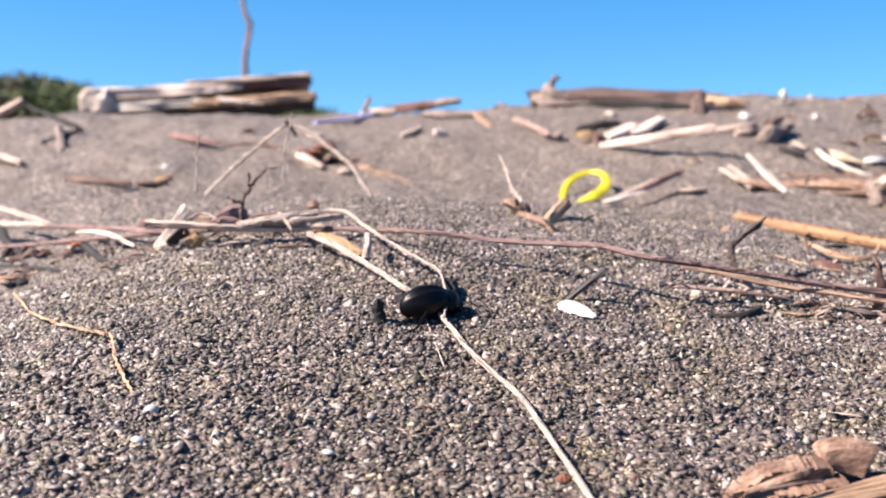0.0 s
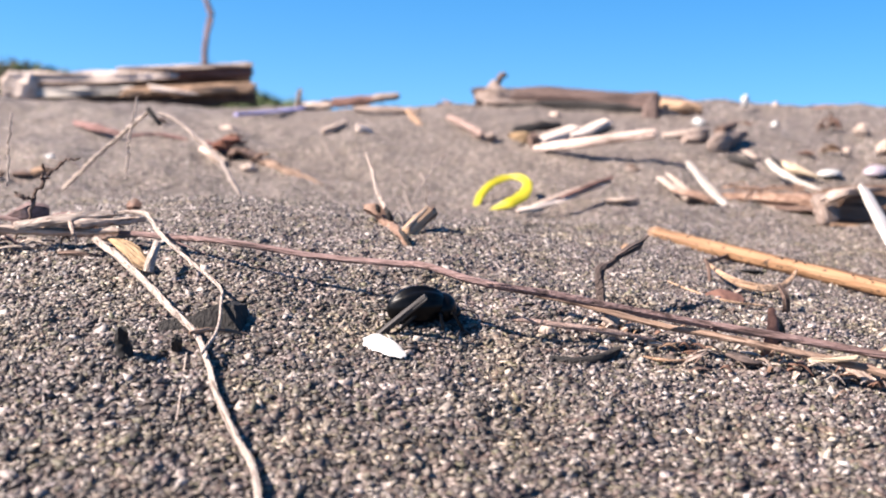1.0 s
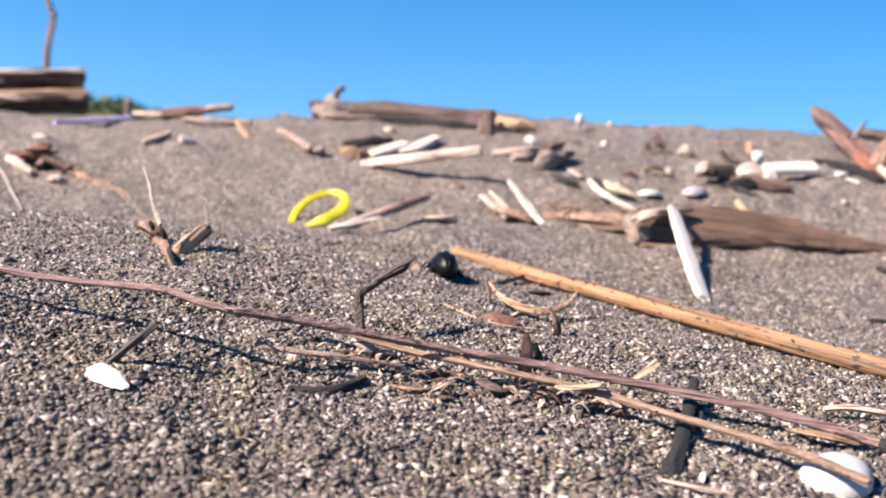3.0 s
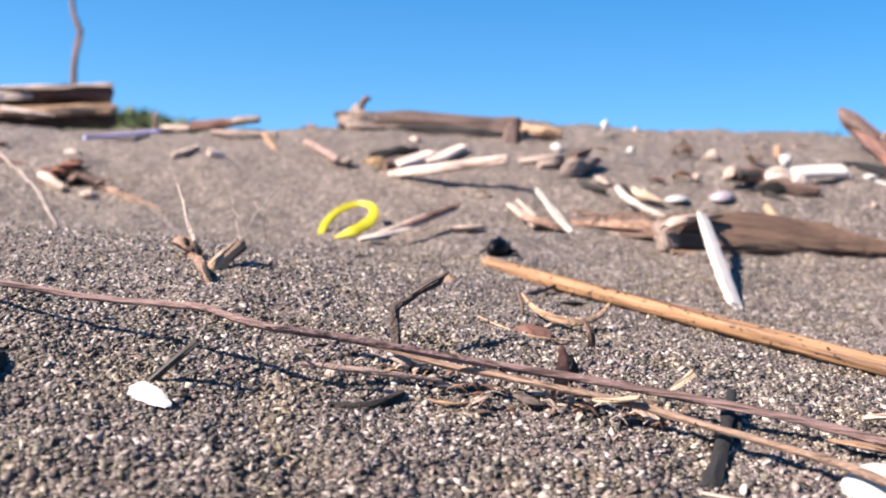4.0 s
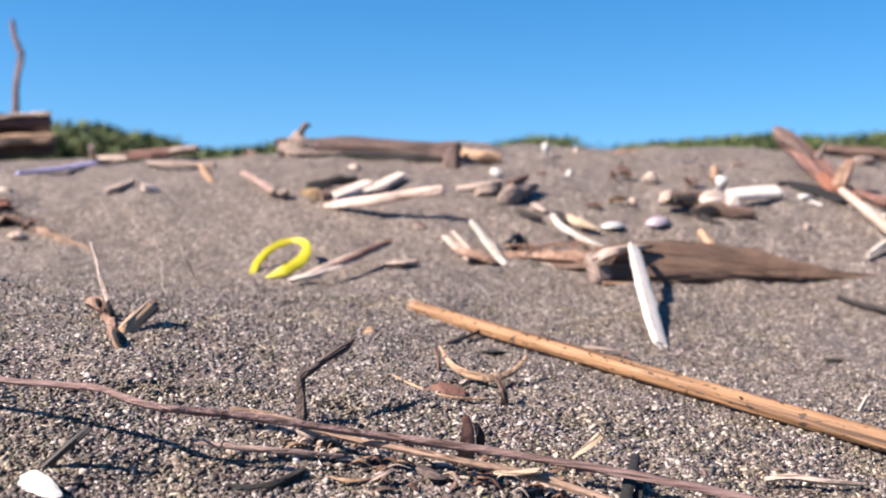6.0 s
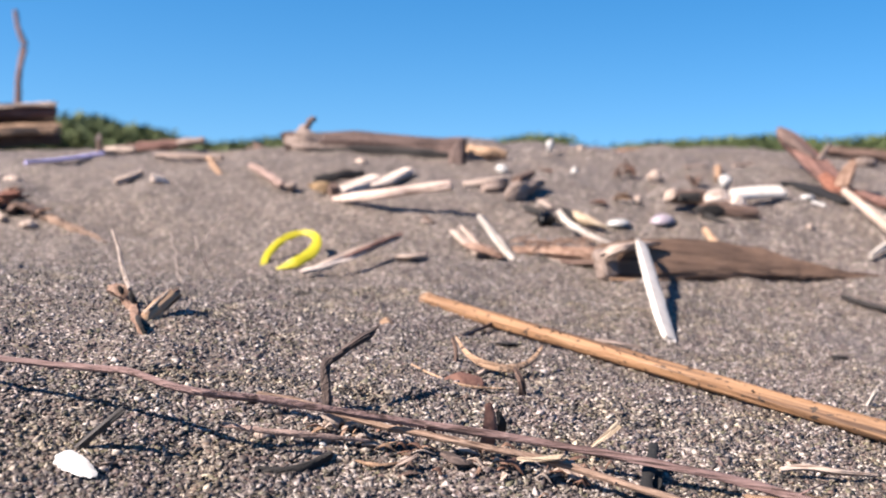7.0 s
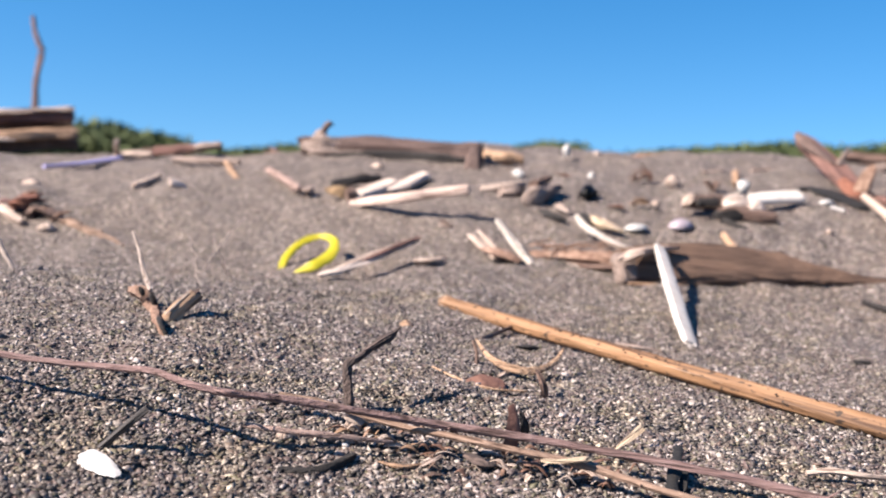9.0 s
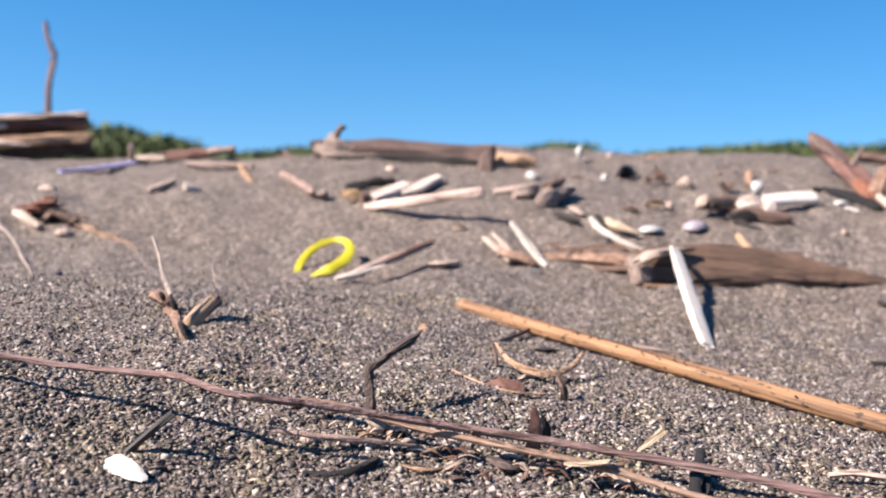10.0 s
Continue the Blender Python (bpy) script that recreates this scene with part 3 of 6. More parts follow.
def split_log():
    log = thing("split_log", "large grey split driftwood log lying on the crest", "driftwood")
    part("upper_slab", swept([(-0.3880, 1.1950, 0.1530), (-0.3300, 1.2000, 0.1555), (-0.2800, 1.2100, 0.1590), (-0.2350, 1.2230, 0.1625)], [0.0095, 0.0095, 0.0085, 0.003], sides=14, steps=40, rough=0.4, flat=0.72, ridges=0.08, seed=8, ragged=0.5, square=0.75, cleft=0.22), CREAM_WOOD, log, "pale bleached upper slab tapering to a tongue")
    # dark slab and pale rim put the shaded face and lit top into colour
    part("upper_slab", swept([(-0.2900, 1.2250, 0.1610), (-0.2300, 1.2350, 0.1655), (-0.1591, 1.2500, 0.1715)], [0.006, 0.0092, 0.0092], sides=14, steps=34, rough=0.3, flat=0.75, ridges=0.08, seed=82, ragged=0.4, square=0.6, cleft=0.18), LOG_RED, log, "dark brown split upper slab")
    part("top_rim", swept([(-0.3000, 1.2120, 0.1668), (-0.2293, 1.2250, 0.1722), (-0.1570, 1.2440, 0.1788)], [0.004, 0.0058, 0.0048], sides=12, steps=34, rough=0.4, flat=0.5, ridges=0.06, seed=81, ragged=0.5, square=0.7, cleft=0.25), PALE_WOOD, log, "pale top rim painted as the slab's lit edge")
    part("lower_slab", swept([(-0.2870, 1.1900, 0.1400), (-0.2185, 1.2050, 0.1463), (-0.1522, 1.2300, 0.1525)], [0.0055, 0.0105, 0.008], sides=14, steps=34, rough=0.45, flat=0.66, ridges=0.1, seed=9, ragged=0.9, square=0.7, cleft=0.28), HUSK, log, "tan weathered lower slab")
    part("lower_slab", swept([(-0.3776, 1.1880, 0.1372), (-0.3337, 1.1900, 0.1392), (-0.2700, 1.1980, 0.1440)], [0.0085, 0.0085, 0.005], sides=14, steps=28, rough=0.4, flat=0.7, ridges=0.1, seed=91, ragged=0.7, cleft=0.25), WHITE_WOOD, log, "pale grey weathered lower slab")
    part("tongue", swept([(-0.2560, 1.1880, 0.1475), (-0.2350, 1.1900, 0.1440), (-0.2050, 1.1950, 0.1415)], [0.006, 0.005, 0.0015], sides=9, steps=18, rough=0.4, flat=0.5, seed=92, ragged=1.0, cleft=0.3), CREAM_WOOD, log, "pale splintered tongue")
    part("core", swept([(-0.3885, 1.2250, 0.1445), (-0.2740, 1.2500, 0.1535), (-0.1652, 1.2750, 0.1634)], [0.0125, 0.0125, 0.0115], sides=14, steps=24, rough=0.4, seed=10), BROWN_WOOD, log, "dark inner wood")
    part("burl", lump((0.0195, 0.017, 0.0185), 11, 0.34, 4, 0.3), CREAM_WOOD, log, "pale rounded end").location = (-0.3955, 1.1900, 0.1419)
    part("underside", swept([(-0.3484, 1.2000, 0.1287), (-0.2536, 1.2150, 0.1337), (-0.1548, 1.2500, 0.1427)], [0.007, 0.008, 0.0065], sides=12, steps=20, rough=0.4, seed=12), BROWN_WOOD, log)
    return log


split_log()
stick("upright_stick", "thin grey-brown stick standing upright behind the split log", "stick",
      [(-0.3480, 1.8300, 0.1851), (-0.3469, 1.8300, 0.2262), (-0.3440, 1.8300, 0.2627), (-0.3368, 1.8300, 0.2974), (-0.3420, 1.8300, 0.3135), (-0.3472, 1.8300, 0.3296), (-0.3506, 1.8300, 0.3547)], [0.0058, 0.0052, 0.0048, 0.006, 0.0048, 0.0044, 0.0038], VINE, sides=10, steps=40, rough=0.35, seed=13)
stick("grey_pole", "grey-brown pole with a pale tip lying on the crest", "driftwood", [(-0.0502, 1.0800, 0.1326), (-0.0240, 1.0700, 0.1350), (-0.0048, 1.0600, 0.1378), (0.0161, 1.0500, 0.1410)], [0.0042, 0.0046, 0.004, 0.0028], LOG_RED, rough=0.4, seed=14, ragged=0.6)
stick("pale_pole_tip", "short pale broken stick on the crest", "driftwood", [(-0.0067, 1.0450, 0.1369), (0.0170, 1.0400, 0.1403)], [0.0036, 0.003], GREY_WOOD, rough=0.4, seed=15, ragged=0.6)
stick("pale_stick", "short pale stick lying on the crest", "stick", [(-0.0787, 1.0750, 0.1290), (-0.0485, 1.0689, 0.1299)], [0.0042, 0.0034], PALE_WOOD, rough=0.4, seed=16, ragged=0.5, group="crest sticks")
stick("pale_stick", "long pale thin stick lying on the crest", "stick", [(-0.0197, 0.9917, 0.1251), (0.0065, 0.9785, 0.1249), (0.0386, 0.9652, 0.1243)], [0.0022, 0.0028, 0.0022], GREY_WOOD, rough=0.4, seed=17, group="crest sticks")
stick("small_post", "small upright pale peg in the sand", "stick", [(-0.0878, 1.1073, 0.1259), (-0.0719, 1.0200, 0.1404)], [0.002, 0.0024], PALE_WOOD, rough=0.4, seed=18)
stick("lilac_strip", "faded lilac-blue plastic strip lying on the sand", "plastic strip", [(-0.1186, 0.9613, 0.1165), (-0.0913, 0.9798, 0.1201), (-0.0708, 1.0292, 0.1256)], [0.0032, 0.0034, 0.0034], plain("lilac_plastic", (0.3, 0.28, 0.5), (0.42, 0.4, 0.66), 60, 0.5), flat=0.5, square=0.6, rough=0.1, seed=19)
stick("grey_stick", "grey twig half sunk in the sand", "stick", [(-0.0359, 0.8878, 0.1036), (-0.0266, 0.8922, 0.1071), (-0.0188, 0.9111, 0.1122)], [0.0022, 0.0026, 0.0016], PALE_WOOD, rough=0.4, seed=20)
chunk("yellow_chip", "pale yellow wood chip on the sand", "wood chip", (-0.0013, 0.8823, 0.1049), (0.0085, 0.005, 0.0036), CREAM_WOOD, (0, 24, 30), 21)
stick("pale_splinter", "pale yellow splinter sticking out of the sand", "stick", [(0.0278, 0.9556, 0.1255), (0.0356, 0.9218, 0.1173), (0.0424, 0.9016, 0.1095)], [0.0018, 0.0028, 0.0026], HUSK, flat=0.6, rough=0.3, seed=22, ragged=0.5)
stick("brown_stick", "brown weathered stick lying down the slope", "stick", [(0.0640, 0.9251, 0.1186), (0.0779, 0.8964, 0.1118), (0.0902, 0.8732, 0.1044)], [0.0028, 0.0035, 0.0032], PINK_STEM, rough=0.4, seed=23, ragged=0.5)
chunk("grey_stone", "small grey stone at a stick's end", "stone", (0.0965, 0.8748, 0.1041), (0.005, 0.004, 0.003), GREY_WOOD, (0, 0, 0), 24, sharp=0)
stick("thick_pale_stick", "thick pale weathered stick with a dark end", "driftwood", [(0.1323, 0.8531, 0.1008), (0.1469, 0.8657, 0.1055), (0.1630, 0.8819, 0.1108)], [0.0056, 0.0066, 0.006], CREAM_WOOD, sides=12, steps=30, rough=0.3, seed=25, ragged=0.7, square=0.7, flat=0.55, up=(-0.35, -0.6, 0.7), cleft=0.15)
stick("thick_pale_stick", "pale weathered stick lying behind another", "driftwood", [(0.1560, 0.8684, 0.1062), (0.1735, 0.8837, 0.1112), (0.1909, 0.9032, 0.1182)], [0.0042, 0.0052, 0.0056], CREAM_WOOD, sides=12, steps=30, rough=0.3, seed=26, ragged=0.7, square=0.75, flat=0.55, up=(-0.35, -0.6, 0.7), cleft=0.15)
stick("dark_log_end", "dark brown log end beside the pale stick", "driftwood", [(0.1251, 0.8531, 0.1010), (0.1310, 0.8546, 0.1022)], [0.0048, 0.0052], BROWN_WOOD, rough=0.4, seed=27)
chunk("orange_bark", "orange-brown bark fragment on the sand", "bark", (0.1199, 0.8645, 0.1037), (0.009, 0.005, 0.0045), STRAW, (0, 5, 10), 28)
stick("long_pale_stick", "long straight pale stick propped just above the sand", "stick", [(0.1282, 0.8425, 0.0955), (0.1624, 0.8175, 0.1015), (0.2087, 0.7985, 0.1093)], [0.003, 0.0036, 0.0039], PINK_WOOD, sides=11, steps=40, rough=0.2, seed=29, ragged=0.4, cleft=0.12, square=0.85)
stick("pale_rod", "short pale rod lying on the sand", "stick", [(0.2294, 0.8731, 0.1078), (0.2464, 0.8733, 0.1102), (0.2646, 0.8792, 0.1130)], [0.0036, 0.0038, 0.0036], PALE_WOOD, rough=0.25, seed=30)
stick("dark_branch", "dark brown thin branch behind the sticks", "stick", [(0.1152, 0.8885, 0.1093), (0.1329, 0.8960, 0.1125), (0.1536, 0.9068, 0.1153)], [0.003, 0.0035, 0.0025], DARK_BARK_AND_SHADE, rough=0.4, seed=31)
stick("dark_wedge", "dark brown wedge-shaped splinter of driftwood", "driftwood", [(0.2561, 0.8403, 0.1002), (0.2670, 0.8435, 0.1062), (0.2905, 0.8618, 0.1122)], [0.0026, 0.0064, 0.0024], GREY_WOOD, sides=6, steps=16, rough=0.3, seed=32, ragged=0.8, cleft=0.3)
stick("dark_stub", "dark brown stub on the wedge of wood", "driftwood", [(0.2654, 0.8465, 0.1130), (0.2815, 0.8663, 0.1182)], [0.004, 0.003], BROWN_WOOD, rough=0.4, seed=33)
chunk("tan_stone", "tan rounded wood piece on the sand", "wood chip", (0.2507, 0.8602, 0.1061), (0.009, 0.006, 0.005), GREY_WOOD, (0, 0, 10), 34)
scrap((-0.0574, 1.1200, 0.1325), (0.016, 0.008, 0.006), VINE, 350)
for n, (at, size, what) in enumerate((((0.0590, 1.1000, 0.1346), (0.016, 0.008, 0.006), VINE), ((0.4258, 1.0900, 0.1397), (0.022, 0.009, 0.008), VINE), ((0.3749, 0.9156, 0.1233), (0.008, 0.006, 0.01), DRY_LEAF),
                                      ((0.3650, 0.9100, 0.1199), (0.005, 0.005, 0.009), BROWN_WOOD), ((0.3459, 0.8421, 0.1015), (0.009, 0.006, 0.005), HUSK), ((0.3259, 0.8281, 0.0975), (0.009, 0.006, 0.004), DRY_LEAF),
                                      ((0.3061, 0.9201, 0.1200), (0.009, 0.005, 0.004), DRY_LEAF), ((0.4199, 0.8807, 0.1162), (0.009, 0.006, 0.009), BROWN_WOOD), ((0.1913, 0.7847, 0.0840), (0.006, 0.005, 0.005), GREY_WOOD))):
    scrap(at, size, what, 36 + 7 * n)
for n, (at, size) in enumerate((((0.3334, 1.0200, 0.1441), (0.0035, 0.003, 0.006)), ((0.3709, 1.0500, 0.1415), (0.003, 0.003, 0.004)), ((0.3324, 0.9263, 0.1208), (0.0036, 0.003, 0.0034)), ((0.2713, 0.9350, 0.1214), (0.006, 0.004, 0.004)),
                                ((0.3936, 0.9014, 0.1176), (0.0065, 0.005, 0.0055)), ((0.3599, 0.8412, 0.1004), (0.0035, 0.003, 0.0035)), ((0.4460, 0.8790, 0.1157), (0.006, 0.005, 0.006)), ((0.1542, 0.9580, 0.1241), (0.008, 0.005, 0.003)),
                                ((-0.1097, 0.8894, 0.1027), (0.008, 0.006, 0.004)), ((-0.0754, 0.7944, 0.0763), (0.006, 0.004, 0.003)), ((0.5010, 0.8462, 0.1052), (0.008, 0.005, 0.0025)), ((0.4712, 0.7843, 0.0852), (0.0028, 0.002, 0.002)))):
    chunk("pale_pebble", "small whitish pebble lying on the sand", "pebble", at, size, SHELL if n in (0, 2, 3, 6, 10) else PALE_WOOD, (0, 0, 40 * n), 50 + n, 0.3, 0.0, group="pale pebbles")
shell("shell_chip", "white shell chip beside the curved stick", (0.3279, 0.7864, 0.0841), (0.009, 0.006, 0.004), SHELL, (0, 0, 10))
shell("lilac_shell", "lilac-white oval shell lying on the sand", (0.3639, 0.7953, 0.0859), (0.0095, 0.0065, 0.006), LILAC, (4, 0, 12))

# ---- middle of the slope ----
def split_twig():
    t = thing("split_twig", "pale reddish split twig propped on the sand", "twig")
    line = [Vector(p) for p in ((0.1039, 0.6667, 0.0595), (0.1199, 0.6834, 0.0632), (0.1408, 0.6992, 0.0702), (0.1659, 0.7164, 0.0790))]
    for n, (dx, dz, r, mat) in enumerate(((0, 0.0012, 0.0024, CREAM_WOOD), (0.001, -0.0012, 0.0024, PALE_WOOD), (-0.0012, 0.0004, 0.0021, CREAM_WOOD), (0.001, 0.0016, 0.0017, LOG_RED))):
        a, b = (0, 4) if n < 2 else (0, 3) if n == 2 else (1, 4)
        pts = [p + Vector((dx, -0.0006 * n, dz)) * math.cos(1.3 * k + n) for k, p in enumerate(line)][a:b]
        part("strand", swept(pts, [r * 0.6, r * 1.1, r * 1.2, r * 0.7], sides=7, steps=26, rough=0.5, seed=70 + n, ragged=2.0, cleft=0.3, flat=0.5, up=(-0.5, -0.65, 0.55)), mat, t)
    return t


split_twig()
leaf("wood_chip", "small flat pale wood chip on the sand", "wood chip", [(0.1611, 0.7085, 0.0655), (0.1705, 0.7050, 0.0659), (0.1813, 0.7128, 0.0671)], [0.0022, 0.0042, 0.0026], PALE_WOOD, thin=0.4, seed=72)
stick("white_peg", "white split stick standing slanted in the sand", "stick", [(0.2367, 0.7101, 0.0644), (0.2295, 0.7350, 0.0771), (0.2208, 0.7500, 0.0902)], [0.0026, 0.0027, 0.0022], WHITE_WOOD, flat=0.7, square=0.7, rough=0.1, seed=73, ragged=0.8, cleft=0.1)
leaf("bark_strip", "pale strip of bark on the sand", "bark", [(0.2045, 0.7600, 0.0796), (0.2096, 0.7374, 0.0738), (0.2148, 0.7125, 0.0678)], [0.002, 0.0036, 0.0026], PALE_WOOD, thin=0.35, seed=74)
leaf("bark_strip", "thin pale bark strip standing off the sand", "bark", [(0.2104, 0.7618, 0.0823), (0.2148, 0.7465, 0.0769), (0.2172, 0.7279, 0.0709)], [0.0012, 0.0024, 0.002], PALE_WOOD, thin=0.35, seed=75)
leaf("bark_flake", "orange-brown flake of bark half buried", "bark", [(0.2100, 0.7357, 0.0724), (0.2185, 0.7174, 0.0703), (0.2290, 0.7083, 0.0666)], [0.004, 0.0072, 0.0045], TAN_BARK, thin=0.35, seed=76)


def bark_heap():
    heap = thing("fibrous_bark", "heap of fibrous brown bark at the board's end", "bark")
    part("strip", swept([(0.2400, 0.7290, 0.0686), (0.2620, 0.7220, 0.0687), (0.2870, 0.7060, 0.0678), (0.2941, 0.6960, 0.0667)], [0.0038, 0.0062, 0.0066, 0.004], sides=12, steps=30, rough=0.6, ridges=0.12, flat=0.8, seed=77, ragged=1.2, cleft=0.35), TAN_BARK, heap)
    part("strip", swept([(0.2543, 0.7200, 0.0655), (0.2706, 0.7120, 0.0635), (0.2889, 0.7000, 0.0648)], [0.0016, 0.0028, 0.002], sides=9, steps=20, rough=0.5, flat=0.6, seed=78, ragged=1.4), PALE_WOOD, heap)
    part("strip", swept([(0.2658, 0.7080, 0.0649), (0.2898, 0.6970, 0.0641)], [0.0026, 0.0034], sides=9, steps=16, rough=0.5, flat=0.6, seed=79, ragged=1.2), BROWN_WOOD, heap)
    for n in range(18):
        r = random.Random(n)
        x0, y0 = 0.238 + r.uniform(-0.006, 0.058), 0.729 + r.uniform(-0.012, 0.008)
        part("fibre", swept([on(x0, y0, 0.005), on(x0 + r.uniform(-0.006, 0.02), y0 - r.uniform(-0.004, 0.008), 0.008), on(x0 + r.uniform(0, 0.03), y0 - r.uniform(0, 0.012), 0.003)], [0.0005, 0.0004], sides=5, steps=9), TAN_BARK, heap)
    return heap


bark_heap()


def curved_stick():
    s = thing("curved_stick", "curved grey stick with a dark hollow end", "stick")
    part("shaft", swept([(0.2832, 0.7823, 0.0920), (0.2852, 0.7608, 0.0854), (0.2944, 0.7473, 0.0787), (0.3071, 0.7327, 0.0717)], [0.002, 0.0023, 0.0024, 0.0023], sides=10, steps=30, rough=0.25, seed=80, cleft=0.1), WHITE_WOOD, s)
    part("bark_sleeve", swept([(0.2899, 0.8012, 0.0921), (0.2928, 0.7963, 0.0888), (0.2940, 0.7883, 0.0856)], [0.0036, 0.0042, 0.003], sides=12, steps=14, rough=0.5, seed=81), DARK_BARK_AND_SHADE, s)
    return s


curved_stick()
stick("pale_bone_wood", "pale yellowish tapered piece of wood", "driftwood", [(0.2962, 0.7997, 0.0907), (0.3033, 0.7823, 0.0868), (0.3147, 0.7751, 0.0826)], [0.003, 0.0046, 0.0022], PALE_STRAW, flat=0.7, rough=0.3, seed=82)
stick("dark_twig", "short dark twig lying on the sand", "twig", [(0.2661, 0.8205, 0.0942), (0.2722, 0.8067, 0.0916), (0.2797, 0.7999, 0.0888)], [0.0018, 0.0026, 0.0018], DARK_BARK_AND_SHADE, rough=0.4, seed=83)
leaf("pale_chip", "small pale chip of wood near a dark twig", "wood chip", [(0.2804, 0.8310, 0.0991), (0.2868, 0.8185, 0.0938)], [0.0032, 0.0026], PALE_WOOD, thin=0.4, seed=84)


def board():
    b = thing("weathered_board", "grey-brown weathered board lying on edge, splintered to a point", "board")
    part("plank", swept([(0.2841, 0.6800, 0.0659), (0.3126, 0.6850, 0.0682), (0.3506, 0.6900, 0.0682), (0.3894, 0.6940, 0.0654), (0.4195, 0.6940, 0.0621), (0.4488, 0.6920, 0.0597), (0.4781, 0.6900, 0.0584)], [0.0044, 0.005, 0.005, 0.0042, 0.0024, 0.001, 0.0005], sides=20, steps=70, rough=0.16, flat=2.7, square=0.6, seed=85, ridges=0.03, ragged=0.4, cleft=0.05, up=(0.0, 0.5, 0.86)), BARK_BOARD, b)
    part("plank_end", swept([(0.2798, 0.6760, 0.0652), (0.2863, 0.6780, 0.0658), (0.2936, 0.6810, 0.0663)], [0.0038, 0.0046, 0.0042], sides=10, steps=10, rough=0.35, flat=2.3, square=0.65, up=(0.0, 0.5, 0.86), seed=86, ragged=0.9, cleft=0.2), GREY_WOOD, b, "pale broken end of the board")
    part("edge", swept([(0.2862, 0.6680, 0.0577), (0.3182, 0.6700, 0.0567)], [0.0012, 0.0012], sides=8, steps=12, seed=87), HUSK, b, "yellowish lower edge")
    part("curl", swept([(0.2823, 0.6700, 0.0716), (0.2917, 0.6740, 0.0752), (0.3048, 0.6790, 0.0774), (0.3220, 0.6830, 0.0786)], [0.003, 0.0048, 0.004, 0.0012], sides=8, steps=24, rough=0.5, flat=0.6, seed=88, ragged=1.4, cleft=0.3), PALE_WOOD, b, "pale curled splinter on top")
    return b


board()
stick("flat_white_stick", "white bleached flat stick leaning against the board", "stick", [(0.3065, 0.6760, 0.0797), (0.2758, 0.5379, 0.0434)], [0.0036, 0.0042, 0.0045, 0.0042], BLEACHED, sides=16, steps=30, flat=0.35, square=0.5, rough=0.1, seed=89, ragged=0.5, cleft=0.05, up=(0.2, -1, 0.5))
stick("tan_stub", "short tan stub behind the board", "stick", [(0.3862, 0.7726, 0.0823), (0.3865, 0.7502, 0.0728)], [0.0022, 0.0026], PALE_HUSK, rough=0.3, seed=90)
def cane():
    c = thing("cane", "orange-tan weathered cane with dark specks lying on the sand", "cane")
    shaft = part("shaft", swept([(0.1654, 0.5694, 0.0570), (0.2077, 0.5093, 0.0507), (0.2473, 0.4558, 0.0449), (0.2996, 0.3770, 0.0382), (0.3121, 0.3610, 0.0365)], [0.0035, 0.0034, 0.0034, 0.0034, 0.0034], sides=18, steps=90, rough=0.09, seed=91, flutes=0.05, cleft=0.02), CANE, c)
    for n in range(14):
        r = random.Random(60 + n)
        a, e = Vector((0.1660, 0.5679, 0.0569)), Vector((0.3121, 0.3610, 0.0365))
        at = a.lerp(e, r.random()) + Vector((-0.3, -0.6, 0.74)).normalized() * 0.0033 + Vector((0.4, 0.3, 0.5)) * r.uniform(-0.002, 0.002)
        pit = part("pit", lump((0.0006, 0.0004, 0.0003), n, 0.4, 2), HOLE_SHADE_AND_SPECKS, shaft, "small dark pit")
        pit.matrix_basis = pose(*at, 40, 0, -55)
    part("broken_end", swept([(0.1628, 0.5735, 0.0573), (0.1666, 0.5685, 0.0568)], [0.003, 0.0035], sides=18, steps=8, rough=0.25, seed=92, ragged=0.5), HUSK, c, "frayed end")
    part("peeling_skin", swept([(0.2325, 0.4562, 0.0492), (0.2395, 0.4447, 0.0483), (0.2479, 0.4326, 0.0468)], [0.0004, 0.0007, 0.0003], sides=8, steps=20, rough=0.4, flat=0.4, seed=93), HUSK, shaft, "loose pale strip of skin")
    return c


cane()
leaf("grey_sliver", "thin grey sliver of wood behind the cane", "wood chip", [(0.2333, 0.5172, 0.0471), (0.2426, 0.5142, 0.0461), (0.2537, 0.5118, 0.0440)], [0.0012, 0.002, 0.0012], GREY_WOOD, thin=0.5, seed=92)


# ---- wood heap by the white rod ----
def hollow_log():
    h = thing("hollow_log", "dark hollow piece of driftwood with a pale rim", "driftwood")
    part("body", swept([(0.3822, 0.8290, 0.1031), (0.3949, 0.8297, 0.1045), (0.4104, 0.8283, 0.1034)], [0.005, 0.0062, 0.0052], sides=9, steps=18, rough=0.5, seed=93, ragged=1.2, cleft=0.4), BROWN_WOOD, h)
    part("rim", swept([(0.3786, 0.8261, 0.1002), (0.3784, 0.8237, 0.1045), (0.3822, 0.8200, 0.1084)], [0.003, 0.0042, 0.002], sides=7, steps=12, rough=0.4, seed=94, ragged=1.2, cleft=0.35), PALE_WOOD, h, "pale broken rim")
    # solid dark piece; its colour gives the shade inside the hollow
    part("hollow", swept([(0.3832, 0.8152, 0.1035), (0.3993, 0.8163, 0.1041)], [0.003, 0.0036], sides=8, steps=8, rough=0.4, seed=95), DARK_BARK_AND_SHADE, h)
    return h


